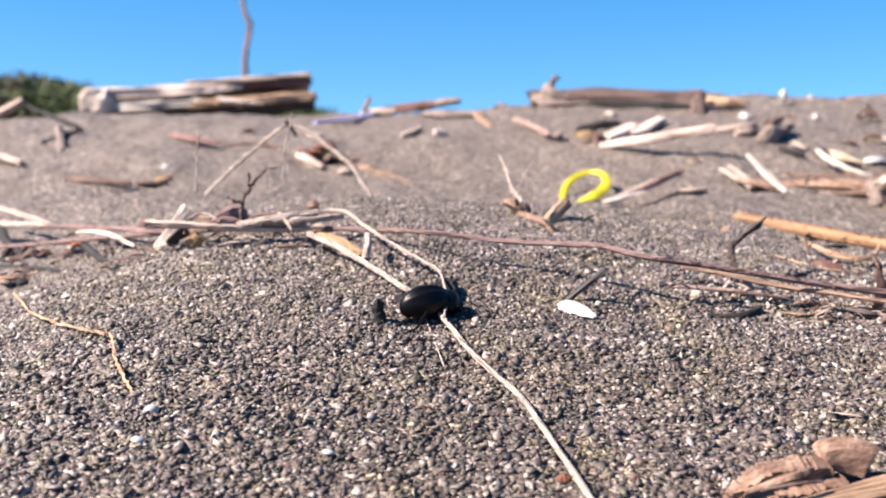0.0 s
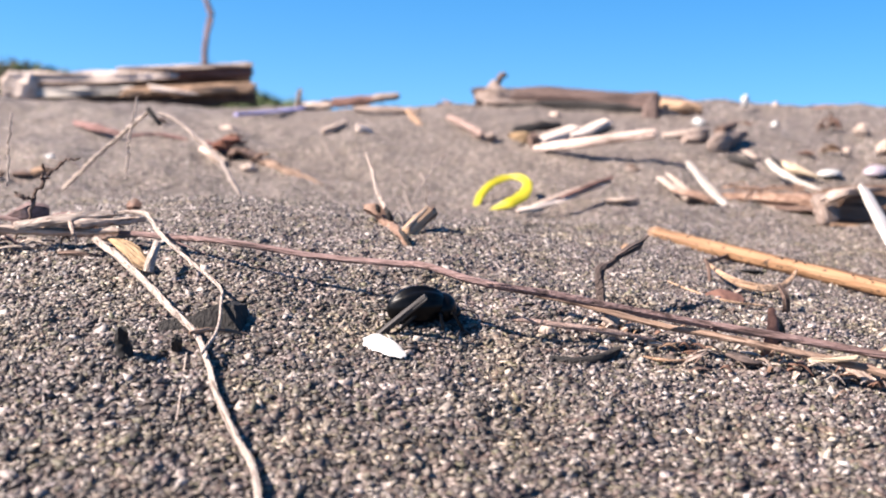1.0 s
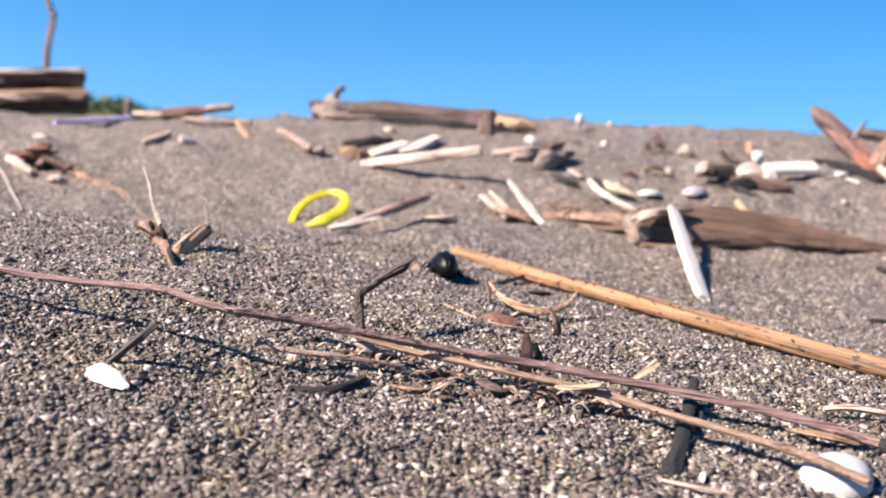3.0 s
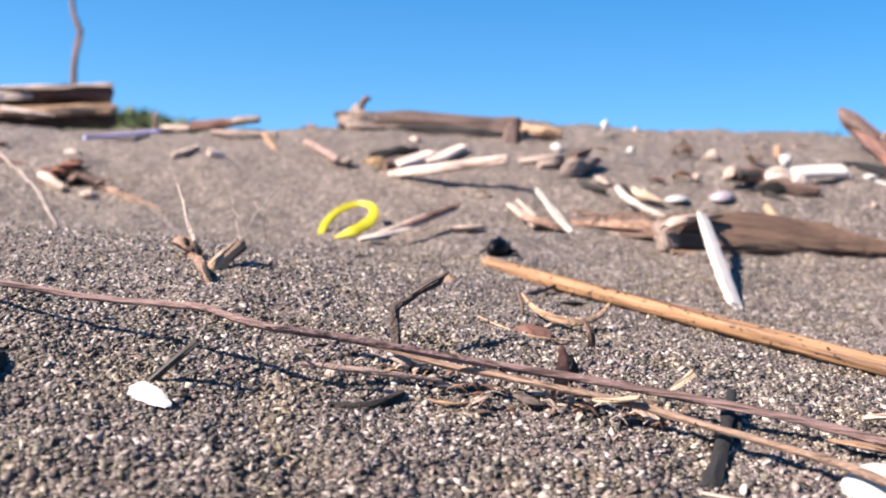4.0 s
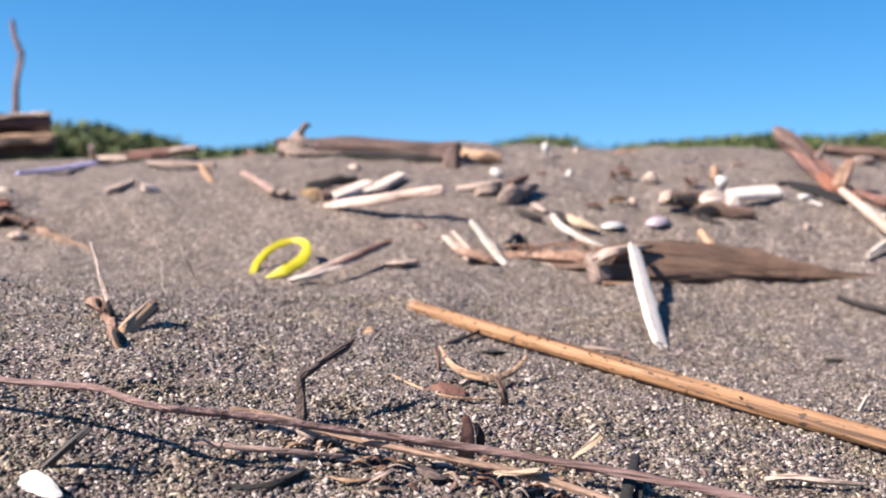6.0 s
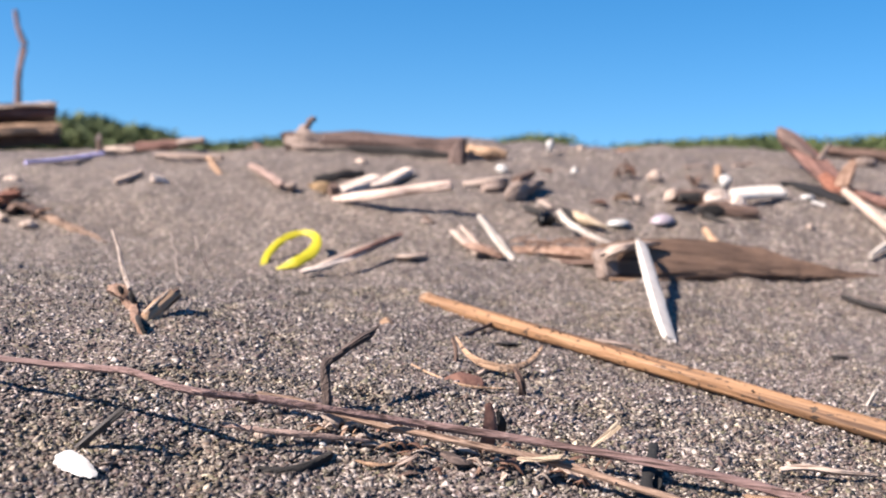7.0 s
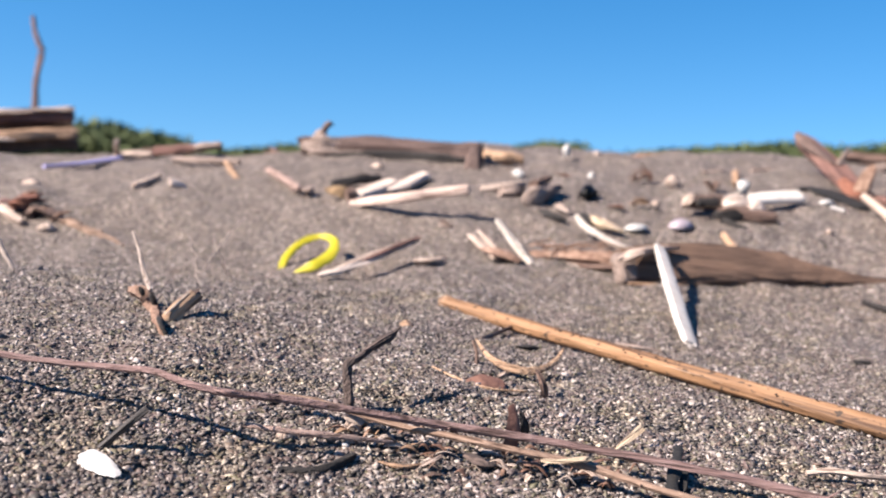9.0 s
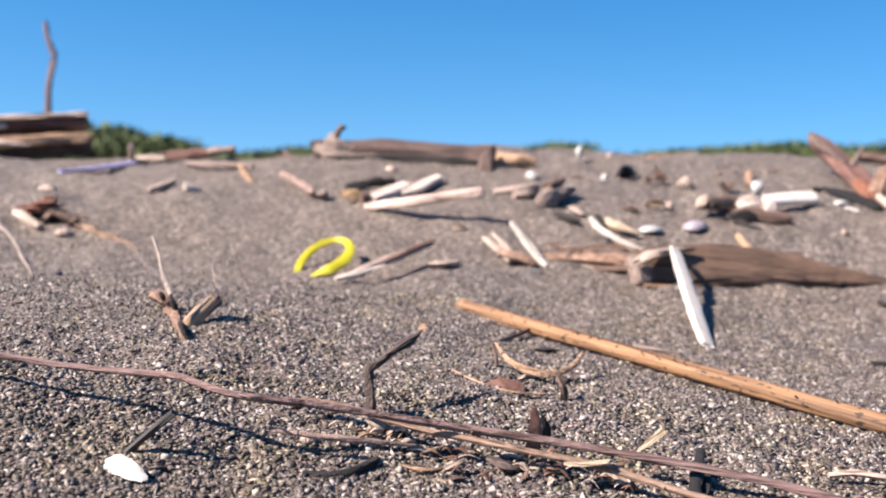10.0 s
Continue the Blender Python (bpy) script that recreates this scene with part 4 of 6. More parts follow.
hollow_log()
chunk("pale_block", "pale weathered block of wood on darker pieces", "driftwood", (0.4135, 0.8160, 0.1022), (0.0105, 0.006, 0.0066), CREAM_WOOD, (0, -6, 4), 95, 0.3, 0.4)
chunk("pale_block", "small pale block of wood leaning on a heap", "driftwood", (0.4265, 0.8097, 0.0980), (0.0072, 0.0055, 0.0068), CREAM_WOOD, (0, 12, 20), 96, 0.3, 0.3)
stick("dark_log_piece", "dark driftwood piece under the pale blocks", "driftwood", [(0.3987, 0.8141, 0.0949), (0.4127, 0.8078, 0.0953), (0.4380, 0.7995, 0.0925)], [0.0042, 0.0056, 0.0042], BROWN_WOOD, rough=0.45, seed=97, ragged=0.9, cleft=0.3)
# dark lump added to paint the shaded gap under the block
chunk("block_gap_shade", "dark lump for the shade beneath the pale block", "bark", (0.4056, 0.8073, 0.0940), (0.011, 0.004, 0.005), DARK_BARK_AND_SHADE, (0, 5, 0), 198)
stick("white_rod", "thick white bleached stick lying on the sand", "driftwood", [(0.4303, 0.8290, 0.1062), (0.4514, 0.8358, 0.1080), (0.4775, 0.8405, 0.1095)], [0.0056, 0.0062, 0.0062], BLEACHED, sides=16, flat=0.5, square=0.8, up=(-0.2, -0.65, 0.72), rough=0.04, flutes=0.0, cleft=0.0, seed=98, ragged=0.3)
stick("dark_splinter", "dark splinter at the foot of the heap", "stick", [(0.3995, 0.8048, 0.0911), (0.4065, 0.7962, 0.0866), (0.4140, 0.7936, 0.0860)], [0.003, 0.003, 0.0015], DARK_BARK_AND_SHADE, rough=0.4, seed=99)
stick("tan_peg", "small tan peg on the sand", "stick", [(0.4495, 0.9024, 0.1173), (0.4603, 0.9300, 0.1269)], [0.003, 0.003], HUSK, rough=0.4, seed=100)
stick("grey_twig", "thin grey twig on the upper slope", "twig", [(0.4849, 0.9540, 0.1293), (0.5163, 0.9605, 0.1313)], [0.0026, 0.0024], GREY_WOOD, rough=0.4, seed=101)
stick("grey_twig", "short grey twig on the upper slope", "twig", [(0.4362, 0.9434, 0.1261), (0.4564, 0.9506, 0.1288)], [0.0026, 0.0024], GREY_WOOD, rough=0.4, seed=102)


# ---- leaning log and white branch ----
def red_log():
    log = thing("leaning_log", "reddish brown broken log leaning out of the sand", "driftwood")
    part("trunk", swept([(0.5292, 0.9600, 0.1623), (0.5319, 0.9450, 0.1523), (0.5369, 0.9150, 0.1359), (0.5395, 0.8750, 0.1145), (0.5379, 0.8400, 0.0983)], [0.003, 0.0074, 0.0094, 0.0092, 0.0088], sides=9, steps=44, rough=0.3, ridges=0.06, seed=103, ragged=0.9, cleft=0.3), LOG_RED, log)
    part("tip", swept([(0.5257, 0.9550, 0.1635), (0.5281, 0.9350, 0.1519), (0.5328, 0.9000, 0.1366)], [0.002, 0.0062, 0.002], sides=7, steps=16, rough=0.4, seed=1031, ragged=1.2, cleft=0.4), DRIFT, log, "grey splintered tip")
    part("branch_stub", swept([(0.5281, 0.8450, 0.1146), (0.5348, 0.8450, 0.1281), (0.5369, 0.8450, 0.1357)], [0.0068, 0.0056, 0.0022], sides=9, steps=14, rough=0.5, seed=104, ragged=1.0, cleft=0.3), TAN_BARK, log, "pale broken stub")
    part("bark", swept([(0.5310, 0.8800, 0.1225), (0.5335, 0.8600, 0.1120), (0.5379, 0.8360, 0.1000)], [0.004, 0.0088, 0.0075], sides=11, steps=20, rough=0.5, seed=105, ragged=1.0, cleft=0.3), RED_WOOD, log, "orange-red torn bark near the base")
    part("splinter", swept([(0.5369, 0.9000, 0.1357), (0.5465, 0.9000, 0.1511)], [0.0028, 0.001], sides=8, steps=6, rough=0.4, seed=106), GREY_WOOD, log)
    return log


red_log()


def white_branch():
    b = thing("white_branch", "smooth white bleached branch with a side shoot", "branch")
    limb = part("limb", swept([(0.5164, 0.8200, 0.1116), (0.5199, 0.7800, 0.0936), (0.5260, 0.7400, 0.0744), (0.5306, 0.7000, 0.0566)], [0.0032, 0.0039, 0.0046, 0.0052], sides=14, steps=40, rough=0.2, seed=107, ragged=0.6, cleft=0.08), PALE_WOOD, b)
    part("side_shoot", swept([(0.5246, 0.7500, 0.0817), (0.4996, 0.7300, 0.0769), (0.4788, 0.7150, 0.0699)], [0.0023, 0.0022, 0.0017], sides=12, steps=16, rough=0.2, seed=108, ragged=0.5), WHITE_WOOD, limb)
    part("side_shoot", swept([(0.5325, 0.7900, 0.0930), (0.5629, 0.8000, 0.0928), (0.6032, 0.8100, 0.0919)], [0.0026, 0.0028, 0.0028], sides=12, steps=16, rough=0.2, seed=109), WHITE_WOOD, limb)
    return b


white_branch()
stick("brown_branch", "brown branch lying behind the white one", "branch", [(0.5401, 0.8361, 0.1091), (0.5473, 0.8116, 0.1022), (0.5675, 0.8081, 0.1029), (0.6082, 0.8041, 0.1026)], [0.0036, 0.004, 0.0036, 0.0036], LOG_RED, rough=0.35, seed=110)
stick("grey_crest_log", "grey-brown log on the crest behind the leaning log", "driftwood", [(0.6259, 1.0600, 0.1476), (0.6633, 1.0500, 0.1447), (0.6881, 1.0400, 0.1426)], [0.0045, 0.0058, 0.005], BROWN_WOOD, rough=0.4, seed=111)
chunk("white_stone", "round white stone on the upper slope", "stone", (0.6891, 1.0241, 0.1340), (0.0052, 0.005, 0.0055), SHELL, (0, 0, 0), 112, 0.15, 0)
chunk("grey_stone", "grey stone beside a crest log", "stone", (0.6294, 0.9870, 0.1359), (0.012, 0.007, 0.005), GREY_WOOD, (0, 0, 0), 113, 0.3, 0)
# thin black slab added in place of the dark shadow beside the log
leaf("log_foot_shade", "flat black slab for the shadow at the log's foot", "driftwood", [on(0.4965, 0.8875, 0.001), on(0.5077, 0.8843, 0.001), on(0.5158, 0.8711, 0.001), on(0.5232, 0.8528, 0.001), on(0.5267, 0.8313, 0.001)], [0.0025, 0.0085, 0.0115, 0.012, 0.008], COAL_AND_SHADE, thin=0.25, seed=118)
leaf("pale_flake", "pale flake lying on the sand", "wood chip", [(0.4987, 0.8352, 0.1025), (0.5054, 0.8263, 0.0997)], [0.002, 0.0026], SHELL, thin=0.4, seed=114)
# dark strip laid on the sand in place of the white branch's shadow
stick("branch_shadow_strip", "thin black strip for the white branch's shadow", "twig", [(0.4243, 0.6507, 0.0513), (0.4274, 0.6338, 0.0492), (0.4347, 0.6193, 0.0474), (0.4467, 0.5999, 0.0454)], [0.0012, 0.0018, 0.0018, 0.0014], DARK_BARK_AND_SHADE, rough=0.3, seed=115)
stick("white_sliver", "small white sliver upright in the sand", "wood chip", [(0.3185, 0.4399, 0.0348), (0.3207, 0.4379, 0.0416)], [0.0013, 0.0014], WHITE_WOOD, flat=0.6, seed=116)
leaf("dark_flake", "small dark flake on the sand", "wood chip", [(0.3486, 0.5225, 0.0385), (0.3559, 0.5219, 0.0382)], [0.0022, 0.0018], DARK_BARK_AND_SHADE, thin=0.4, seed=117)


# ---- foreground: root, stems and litter ----
def long_root():
    r = thing("root", "long reddish root arching low over the sand", "root")
    strand = part("main_strand", swept([(-0.2718, 0.5746, 0.0386), (-0.1593, 0.4794, 0.0546), (-0.0920, 0.4274, 0.0634), (-0.0543, 0.4259, 0.0641), (-0.0297, 0.4140, 0.0642), (-0.0078, 0.3992, 0.0648), (0.0206, 0.3895, 0.0623), (0.0474, 0.3788, 0.0618), (0.0559, 0.3738, 0.0621), (0.0724, 0.3643, 0.0590), (0.0970, 0.3659, 0.0552), (0.1326, 0.3649, 0.0494), (0.1557, 0.3602, 0.0468), (0.1783, 0.3542, 0.0443), (0.2066, 0.3431, 0.0411), (0.2202, 0.3377, 0.0391), (0.2327, 0.3309, 0.0370), (0.2419, 0.3245, 0.0351)], [0.001, 0.001, 0.00095, 0.00095, 0.00105, 0.00115, 0.00125, 0.0013, 0.0013], steps=150, sides=12, rough=0.3, ridges=0.06, seed=9, cleft=0.1), VINE, r)
    for n, (a, m, e) in enumerate((((-0.0295, 0.4132, 0.0635), (-0.0214, 0.4106, 0.0610), (-0.0157, 0.4119, 0.0582)), ((0.0740, 0.3637, 0.0590), (0.0770, 0.3594, 0.0592), (0.0811, 0.3613, 0.0584)), ((0.1387, 0.3629, 0.0483), (0.1419, 0.3676, 0.0455), (0.1440, 0.3733, 0.0423)), ((0.2350, 0.3293, 0.0378), (0.2373, 0.3282, 0.0396), (0.2470, 0.3374, 0.0384)))):
        part("side_fibre", swept([a, m, e], [0.0004, 0.0003, 0.0002], sides=6, steps=12, seed=n), VINE, strand)
    return r


long_root()
def root_strand():
    s = thing("root_strand", "tan stem lying along the root and bending away", "stem")
    stem = part("stem", swept([(0.0908, 0.3886, 0.0521), (0.1031, 0.3851, 0.0506), (0.1237, 0.3723, 0.0471), (0.1389, 0.3633, 0.0459), (0.1551, 0.3555, 0.0441), (0.1738, 0.3480, 0.0415), (0.1887, 0.3355, 0.0394), (0.2057, 0.3207, 0.0371), (0.2137, 0.3092, 0.0364), (0.2222, 0.2955, 0.0344)], [0.0009, 0.001, 0.00105, 0.00105, 0.00105, 0.0011], steps=110, sides=12, rough=0.3, ridges=0.06, seed=120, ragged=1.0), STEM, s)
    part("frayed_husk", swept([(0.1625, 0.3500, 0.0424), (0.1680, 0.3480, 0.0428), (0.1745, 0.3450, 0.0442)], [0.0006, 0.0012, 0.0014], sides=9, steps=14, rough=0.4, flat=0.5, seed=121, ragged=1.2, cleft=0.3), PALE_STRAW, stem, "pale frayed husk")
    for n, (a, e) in enumerate((((0.1314, 0.3684, 0.0471), (0.1352, 0.3661, 0.0495)), ((0.1856, 0.3352, 0.0399), (0.1917, 0.3405, 0.0370)), ((0.1541, 0.3542, 0.0439), (0.1543, 0.3609, 0.0400)))):
        part("side_fibre", swept([a, e], [0.0004, 0.0002], sides=6, steps=8, seed=n, ragged=1.0), STEM, stem)
    return s


root_strand()
stick("pink_stem", "thin pinkish stem lying below the root", "stem", [(0.0821, 0.3675, 0.0482), (0.0912, 0.3632, 0.0479), (0.1018, 0.3615, 0.0470), (0.1125, 0.3621, 0.0457), (0.1234, 0.3651, 0.0438)], [0.0006, 0.0008, 0.0008, 0.0007, 0.0004], PINK_STEM, steps=50, sides=10, rough=0.35, seed=122)
leaf("husk_strip", "tan husk shreds below the root", "husk", [(0.2213, 0.3352, 0.0358), (0.2278, 0.3302, 0.0361), (0.2369, 0.3269, 0.0345)], [0.0006, 0.0017, 0.0008], HUSK, thin=0.35, seed=1221)
leaf("husk_strip", "thin tan husk below the root", "husk", [(0.2261, 0.3362, 0.0368), (0.2333, 0.3320, 0.0372), (0.2449, 0.3329, 0.0350)], [0.0004, 0.001, 0.0004], STRAW, thin=0.4, seed=1222)
stick("dark_root", "thick dark root at the end of the stem", "root", [(0.2404, 0.3224, 0.0358), (0.2435, 0.3141, 0.0358), (0.2474, 0.3035, 0.0353), (0.2546, 0.2928, 0.0338)], [0.0016, 0.0022, 0.0026, 0.0026], DARK_BARK_AND_SHADE, rough=0.4, steps=30, seed=123)
stick("curved_dark_twig", "short curved dark twig on the sand", "twig", [(0.0917, 0.3533, 0.0395), (0.0979, 0.3523, 0.0393), (0.1051, 0.3543, 0.0396), (0.1120, 0.3605, 0.0412)], [0.0007, 0.0011, 0.0013, 0.0012], DARK_BARK_AND_SHADE, steps=30, rough=0.3, seed=124)
stick("dark_stick", "short grey-black stick poking out of the sand", "stick", [(0.0428, 0.3640, 0.0420), (0.0500, 0.3612, 0.0487), (0.0571, 0.3584, 0.0551)], [0.0011, 0.00105, 0.00095], SLATE, sides=7, rough=0.15, seed=125, ragged=0.3, cleft=0.12)
stick("hooked_twig", "dark brown kinked twig standing in the sand", "twig", [(0.1118, 0.3930, 0.0472), (0.1116, 0.3940, 0.0520), (0.1112, 0.3955, 0.0572), (0.1118, 0.3970, 0.0601), (0.1146, 0.3990, 0.0613), (0.1199, 0.4040, 0.0640), (0.1253, 0.4080, 0.0660), (0.1278, 0.4110, 0.0686)], [0.0016, 0.0015, 0.0016, 0.0016, 0.0011, 0.0009, 0.0008, 0.0005], TWIG, sides=9, steps=56, rough=0.25, ridges=0.08, seed=126, ragged=1.2, cleft=0.22)
leaf("twig_curl", "curled bark peeling from a hooked twig", "bark", [(0.1165, 0.4000, 0.0636), (0.1222, 0.4045, 0.0668), (0.1262, 0.4080, 0.0682), (0.1288, 0.4095, 0.0700)], [0.0005, 0.0011, 0.0008, 0.0004], TWIG, thin=0.5, seed=127)


def worn_valve(long, wide, thick):
    """A long flat shell fragment with a chipped rim and a low curved back."""
    bm = bmesh.new()
    rings = []
    for skin in (1, -1):
        for u in (0.12, 0.45, 0.75, 0.93, 1.0):
            row = []
            for i in range(48):
                a = 2 * math.pi * i / 48
                chip = 1 + 0.07 * noise.noise(Vector((math.cos(a) * 3, math.sin(a) * 3, 4.0))) + 0.05 * noise.noise(Vector((math.cos(a) * 9, math.sin(a) * 9, 1.0)))
                x, y = math.cos(a) * u * chip, math.copysign(abs(math.sin(a)) ** 0.8, math.sin(a)) * u * chip
                up = (1 - x * x) * 1.2 + 0.35 * noise.noise(Vector((x * 3, y * 2, 7)))
                row.append(bm.verts.new((x * long, (y * (1 - 0.22 * x) + 0.12 * x * x) * wide, (up + skin * 0.5 * (1 - u ** 4)) * thick)))
            rings.append(row)
    order = rings[:5] + rings[8:4:-1]
    for a, b in zip(order, order[1:]):
        for i in range(48):
            bm.faces.new((a[i], a[(i + 1) % 48], b[(i + 1) % 48], b[i]))
    bm.faces.new(order[0])
    bm.faces.new(order[-1])
    return bm


placed(tagged(mesh("white_shell", worn_valve(0.0082, 0.003, 0.001), SHELL), "flat irregular white shell fragment on coarse sand", "shell"), (0.0457, 0.3515, 0.0416), (28, 10, -42))
shell("white_cap_shell", "round white shell half under the stem", (0.2225, 0.3098, 0.0306), (0.0092, 0.008, 0.0056), SHELL, (10, -6, 30), 0.01)
for n, (a, b, r) in enumerate((((0.1815, 0.3120, 0.0302), (0.2058, 0.3620, 0.0425), 0.0019), ((0.1975, 0.3410, 0.0338), (0.2030, 0.3490, 0.0386), 0.0014))):
    stick("charred_stick", "flat black charred stick under the stems", "stick", [a, tuple((Vector(a) + Vector(b)) / 2 + Vector((0.0006, 0, -0.0004))), b], [r * 1.15, r, r * 0.75], COAL_AND_SHADE, flat=0.6, square=0.75, sides=9, rough=0.35, seed=128 + n, ragged=1.0, cleft=0.25, group="charred sticks")


def leaf_curl(name, label, base, top, width, mat, seed):
    ob = leaf(name, label, "leaf", [base, tuple((Vector(base) + Vector(top)) / 2 + Vector((0.0008, -0.001, 0))), top], [width * 0.8, width, width * 0.4], mat, up=(0.3, -1, 0.2), thin=0.12, seed=seed)
    return ob


leaf_curl("brown_leaf", "brown curled dry leaf standing behind the root", (0.1570, 0.3690, 0.0388), (0.1582, 0.3712, 0.0528), 0.0027, BROWN_LEAF, 131)
# dark blade added to paint the shadow behind the brown leaf
leaf_curl("leaf_shade", "dark blade for the shade behind the brown leaf", (0.1640, 0.3800, 0.0405), (0.1622, 0.3772, 0.0492), 0.0014, DARK_BARK_AND_SHADE, 132)
leaf("red_leaf", "reddish fallen leaf fragment under the stem", "leaf", [(0.1580, 0.3602, 0.0397), (0.1607, 0.3555, 0.0399), (0.1650, 0.3610, 0.0396)], [0.0006, 0.0014, 0.0006], DRY_LEAF, thin=0.3, seed=133)
leaf("dark_clump", "dark clump of leaf litter in shade", "leaf", [(0.1437, 0.3625, 0.0406), (0.1475, 0.3553, 0.0403), (0.1517, 0.3571, 0.0394)], [0.0014, 0.0022, 0.0012], TWIG, thin=0.5, seed=134)
leaf("curved_pod", "curved yellow-brown dry pod", "pod", [(0.1637, 0.4716, 0.0559), (0.1651, 0.4499, 0.0532), (0.1716, 0.4397, 0.0507), (0.1812, 0.4406, 0.0499), (0.1891, 0.4475, 0.0517), (0.1949, 0.4574, 0.0549)], [0.0003, 0.001, 0.0015, 0.0014, 0.001, 0.0005], PALE_HUSK, up=(0, -1, 0.6), thin=0.5, seed=135)
stick("pod_stalk", "thin dark stalk beside the pod", "twig", [(0.1599, 0.4479, 0.0485), (0.1610, 0.4532, 0.0538), (0.1600, 0.4555, 0.0581)], [0.0007, 0.0007, 0.0005], BROWN_WOOD, seed=136)
leaf("pod_bract", "small grey-brown bract upright in the sand", "leaf", [(0.1802, 0.4218, 0.0433), (0.1788, 0.4192, 0.0492), (0.1767, 0.4217, 0.0536)], [0.0016, 0.0013, 0.0006], BROWN_WOOD, up=(0.2, -1, 0.2), thin=0.4, seed=137)
leaf("red_leaf", "reddish-brown leaf flat on the sand", "leaf", [(0.1535, 0.4263, 0.0480), (0.1595, 0.4273, 0.0484), (0.1669, 0.4279, 0.0472)], [0.0016, 0.0036, 0.0018], BROWN_LEAF, up=(0, -0.5, 0.85), thin=0.14, seed=138)
leaf("white_bit", "white shell bit by the reddish leaf", "shell", [(0.1668, 0.4380, 0.0480), (0.1711, 0.4430, 0.0490)], [0.0007, 0.0011], PALE_WOOD, thin=0.5, seed=139)
stick("straw", "thin pale straw lying on the sand", "straw", [(0.1430, 0.4407, 0.0510), (0.1516, 0.4296, 0.0485), (0.1612, 0.4221, 0.0469), (0.1738, 0.4227, 0.0459)], [0.0003, 0.00045, 0.0005, 0.0003], PALE_HUSK, steps=30, sides=8, seed=140, group="straws")
stick("straw", "thin pale straws lying on the sand", "straw", [(0.2417, 0.3553, 0.0365), (0.2490, 0.3548, 0.0372), (0.2574, 0.3520, 0.0366), (0.2704, 0.3528, 0.0352)], [0.0008, 0.001, 0.0009, 0.0006], PALE_WOOD, steps=30, sides=8, seed=141, group="straws")
stick("straw", "thin bent straw by the charred stick", "straw", [(0.1789, 0.3086, 0.0302), (0.1857, 0.3051, 0.0297), (0.1935, 0.3012, 0.0292)], [0.0006, 0.0007, 0.0005], PALE_WOOD, steps=24, sides=8, seed=142, group="straws")
leaf("tan_flake", "small tan husk flake on the sand behind the hooked twig", "husk", [on(0.1372, 0.5050, 0.0012), on(0.1398, 0.5060, 0.0022), on(0.1426, 0.5075, 0.0012)], [0.0012, 0.0022, 0.0012], PALE_HUSK, up=(0, -0.6, 0.8), thin=0.3, seed=147)
leaf("dark_chip", "flat dark chip lying on the sand", "wood chip", [(0.1834, 0.4913, 0.0499), (0.1881, 0.4879, 0.0503), (0.1946, 0.4934, 0.0488)], [0.0012, 0.003, 0.0014], DARK_BARK_AND_SHADE, thin=0.3, seed=143)
stick("brown_twig", "short brown twig under the cane", "twig", [(0.1699, 0.4995, 0.0513), (0.1803, 0.5163, 0.0513), (0.1915, 0.5344, 0.0519)], [0.0008, 0.0009, 0.0008], BROWN_WOOD, seed=144)
leaf("pale_flake", "pale yellow flake standing by the root", "husk", [(0.1903, 0.3724, 0.0393), (0.1950, 0.3752, 0.0414), (0.2000, 0.3774, 0.0445)], [0.0004, 0.0009, 0.0012], PALE_STRAW, up=(0, -1, 0.8), thin=0.3, seed=145)
chunk("cream_chip", "small cream chip beneath the root", "wood chip", (0.1131, 0.3818, 0.0449), (0.0024, 0.0016, 0.0022), PALE_WOOD, (0, 20, 0), 146, 0.4, 0.4)
chunk("cream_pebble", "small cream pebble beneath the root", "pebble", (0.0929, 0.3733, 0.0439), (0.0022, 0.0018, 0.0018), PALE_WOOD, (0, 0, 0), 147, 0.3, 0)
chunk("tan_flake", "tan flake resting on the slope", "wood chip", (0.1395, 0.4967, 0.0550), (0.0035, 0.0022, 0.0018), HUSK, (0, 0, 0), 148, 0.4, 0.2)
leaf("husk_strip", "yellowish husk strip below the root", "husk", [(0.1190, 0.3592, 0.0399), (0.1245, 0.3542, 0.0398), (0.1308, 0.3572, 0.0396)], [0.0005, 0.0013, 0.0008], HUSK, thin=0.4, seed=149)
leaf("husk_strip", "grey-brown husk strip below the root", "husk", [(0.1295, 0.3557, 0.0389), (0.1329, 0.3557, 0.0408), (0.1365, 0.3574, 0.0420)], [0.0008, 0.0011, 0.0006], GREY_WOOD, thin=0.4, seed=150)
leaf("tan_flake", "tan chip lying under the root", "wood chip", [(0.1817, 0.3473, 0.0362), (0.1775, 0.3564, 0.0386), (0.1809, 0.3580, 0.0387)], [0.0014, 0.002, 0.0015], PALE_WOOD, thin=0.4, seed=151)
for n in range(74):
    r = random.Random(500 + n)
    u = r.random()
    x, y = 0.108 + 0.072 * u + r.gauss(0, 0.006), 0.376 - 0.024 * u + r.gauss(0, 0.006)
    a, l = r.uniform(-0.8, 0.6), r.uniform(0.002, 0.009)
    mat = r.choice([HUSK, PALE_WOOD, PALE_TWIG, PALE_TWIG, HUSK, BROWN_WOOD, DRY_LEAF, DRY_LEAF, TAN_BARK])
    p = [on(x, y, 0.0008), on(x + l * math.cos(a) * 0.5, y + l * math.sin(a) * 0.5, 0.0012 + 0.0022 * r.random()), on(x + l * math.cos(a), y + l * math.sin(a), 0.0009)]
    leaf("shred", "dry shred of husk and bark under the root", "husk", p, [0.0003, r.uniform(0.0004, 0.0014), 0.0002], mat, thin=0.35, seed=n, group="shreds under the root")


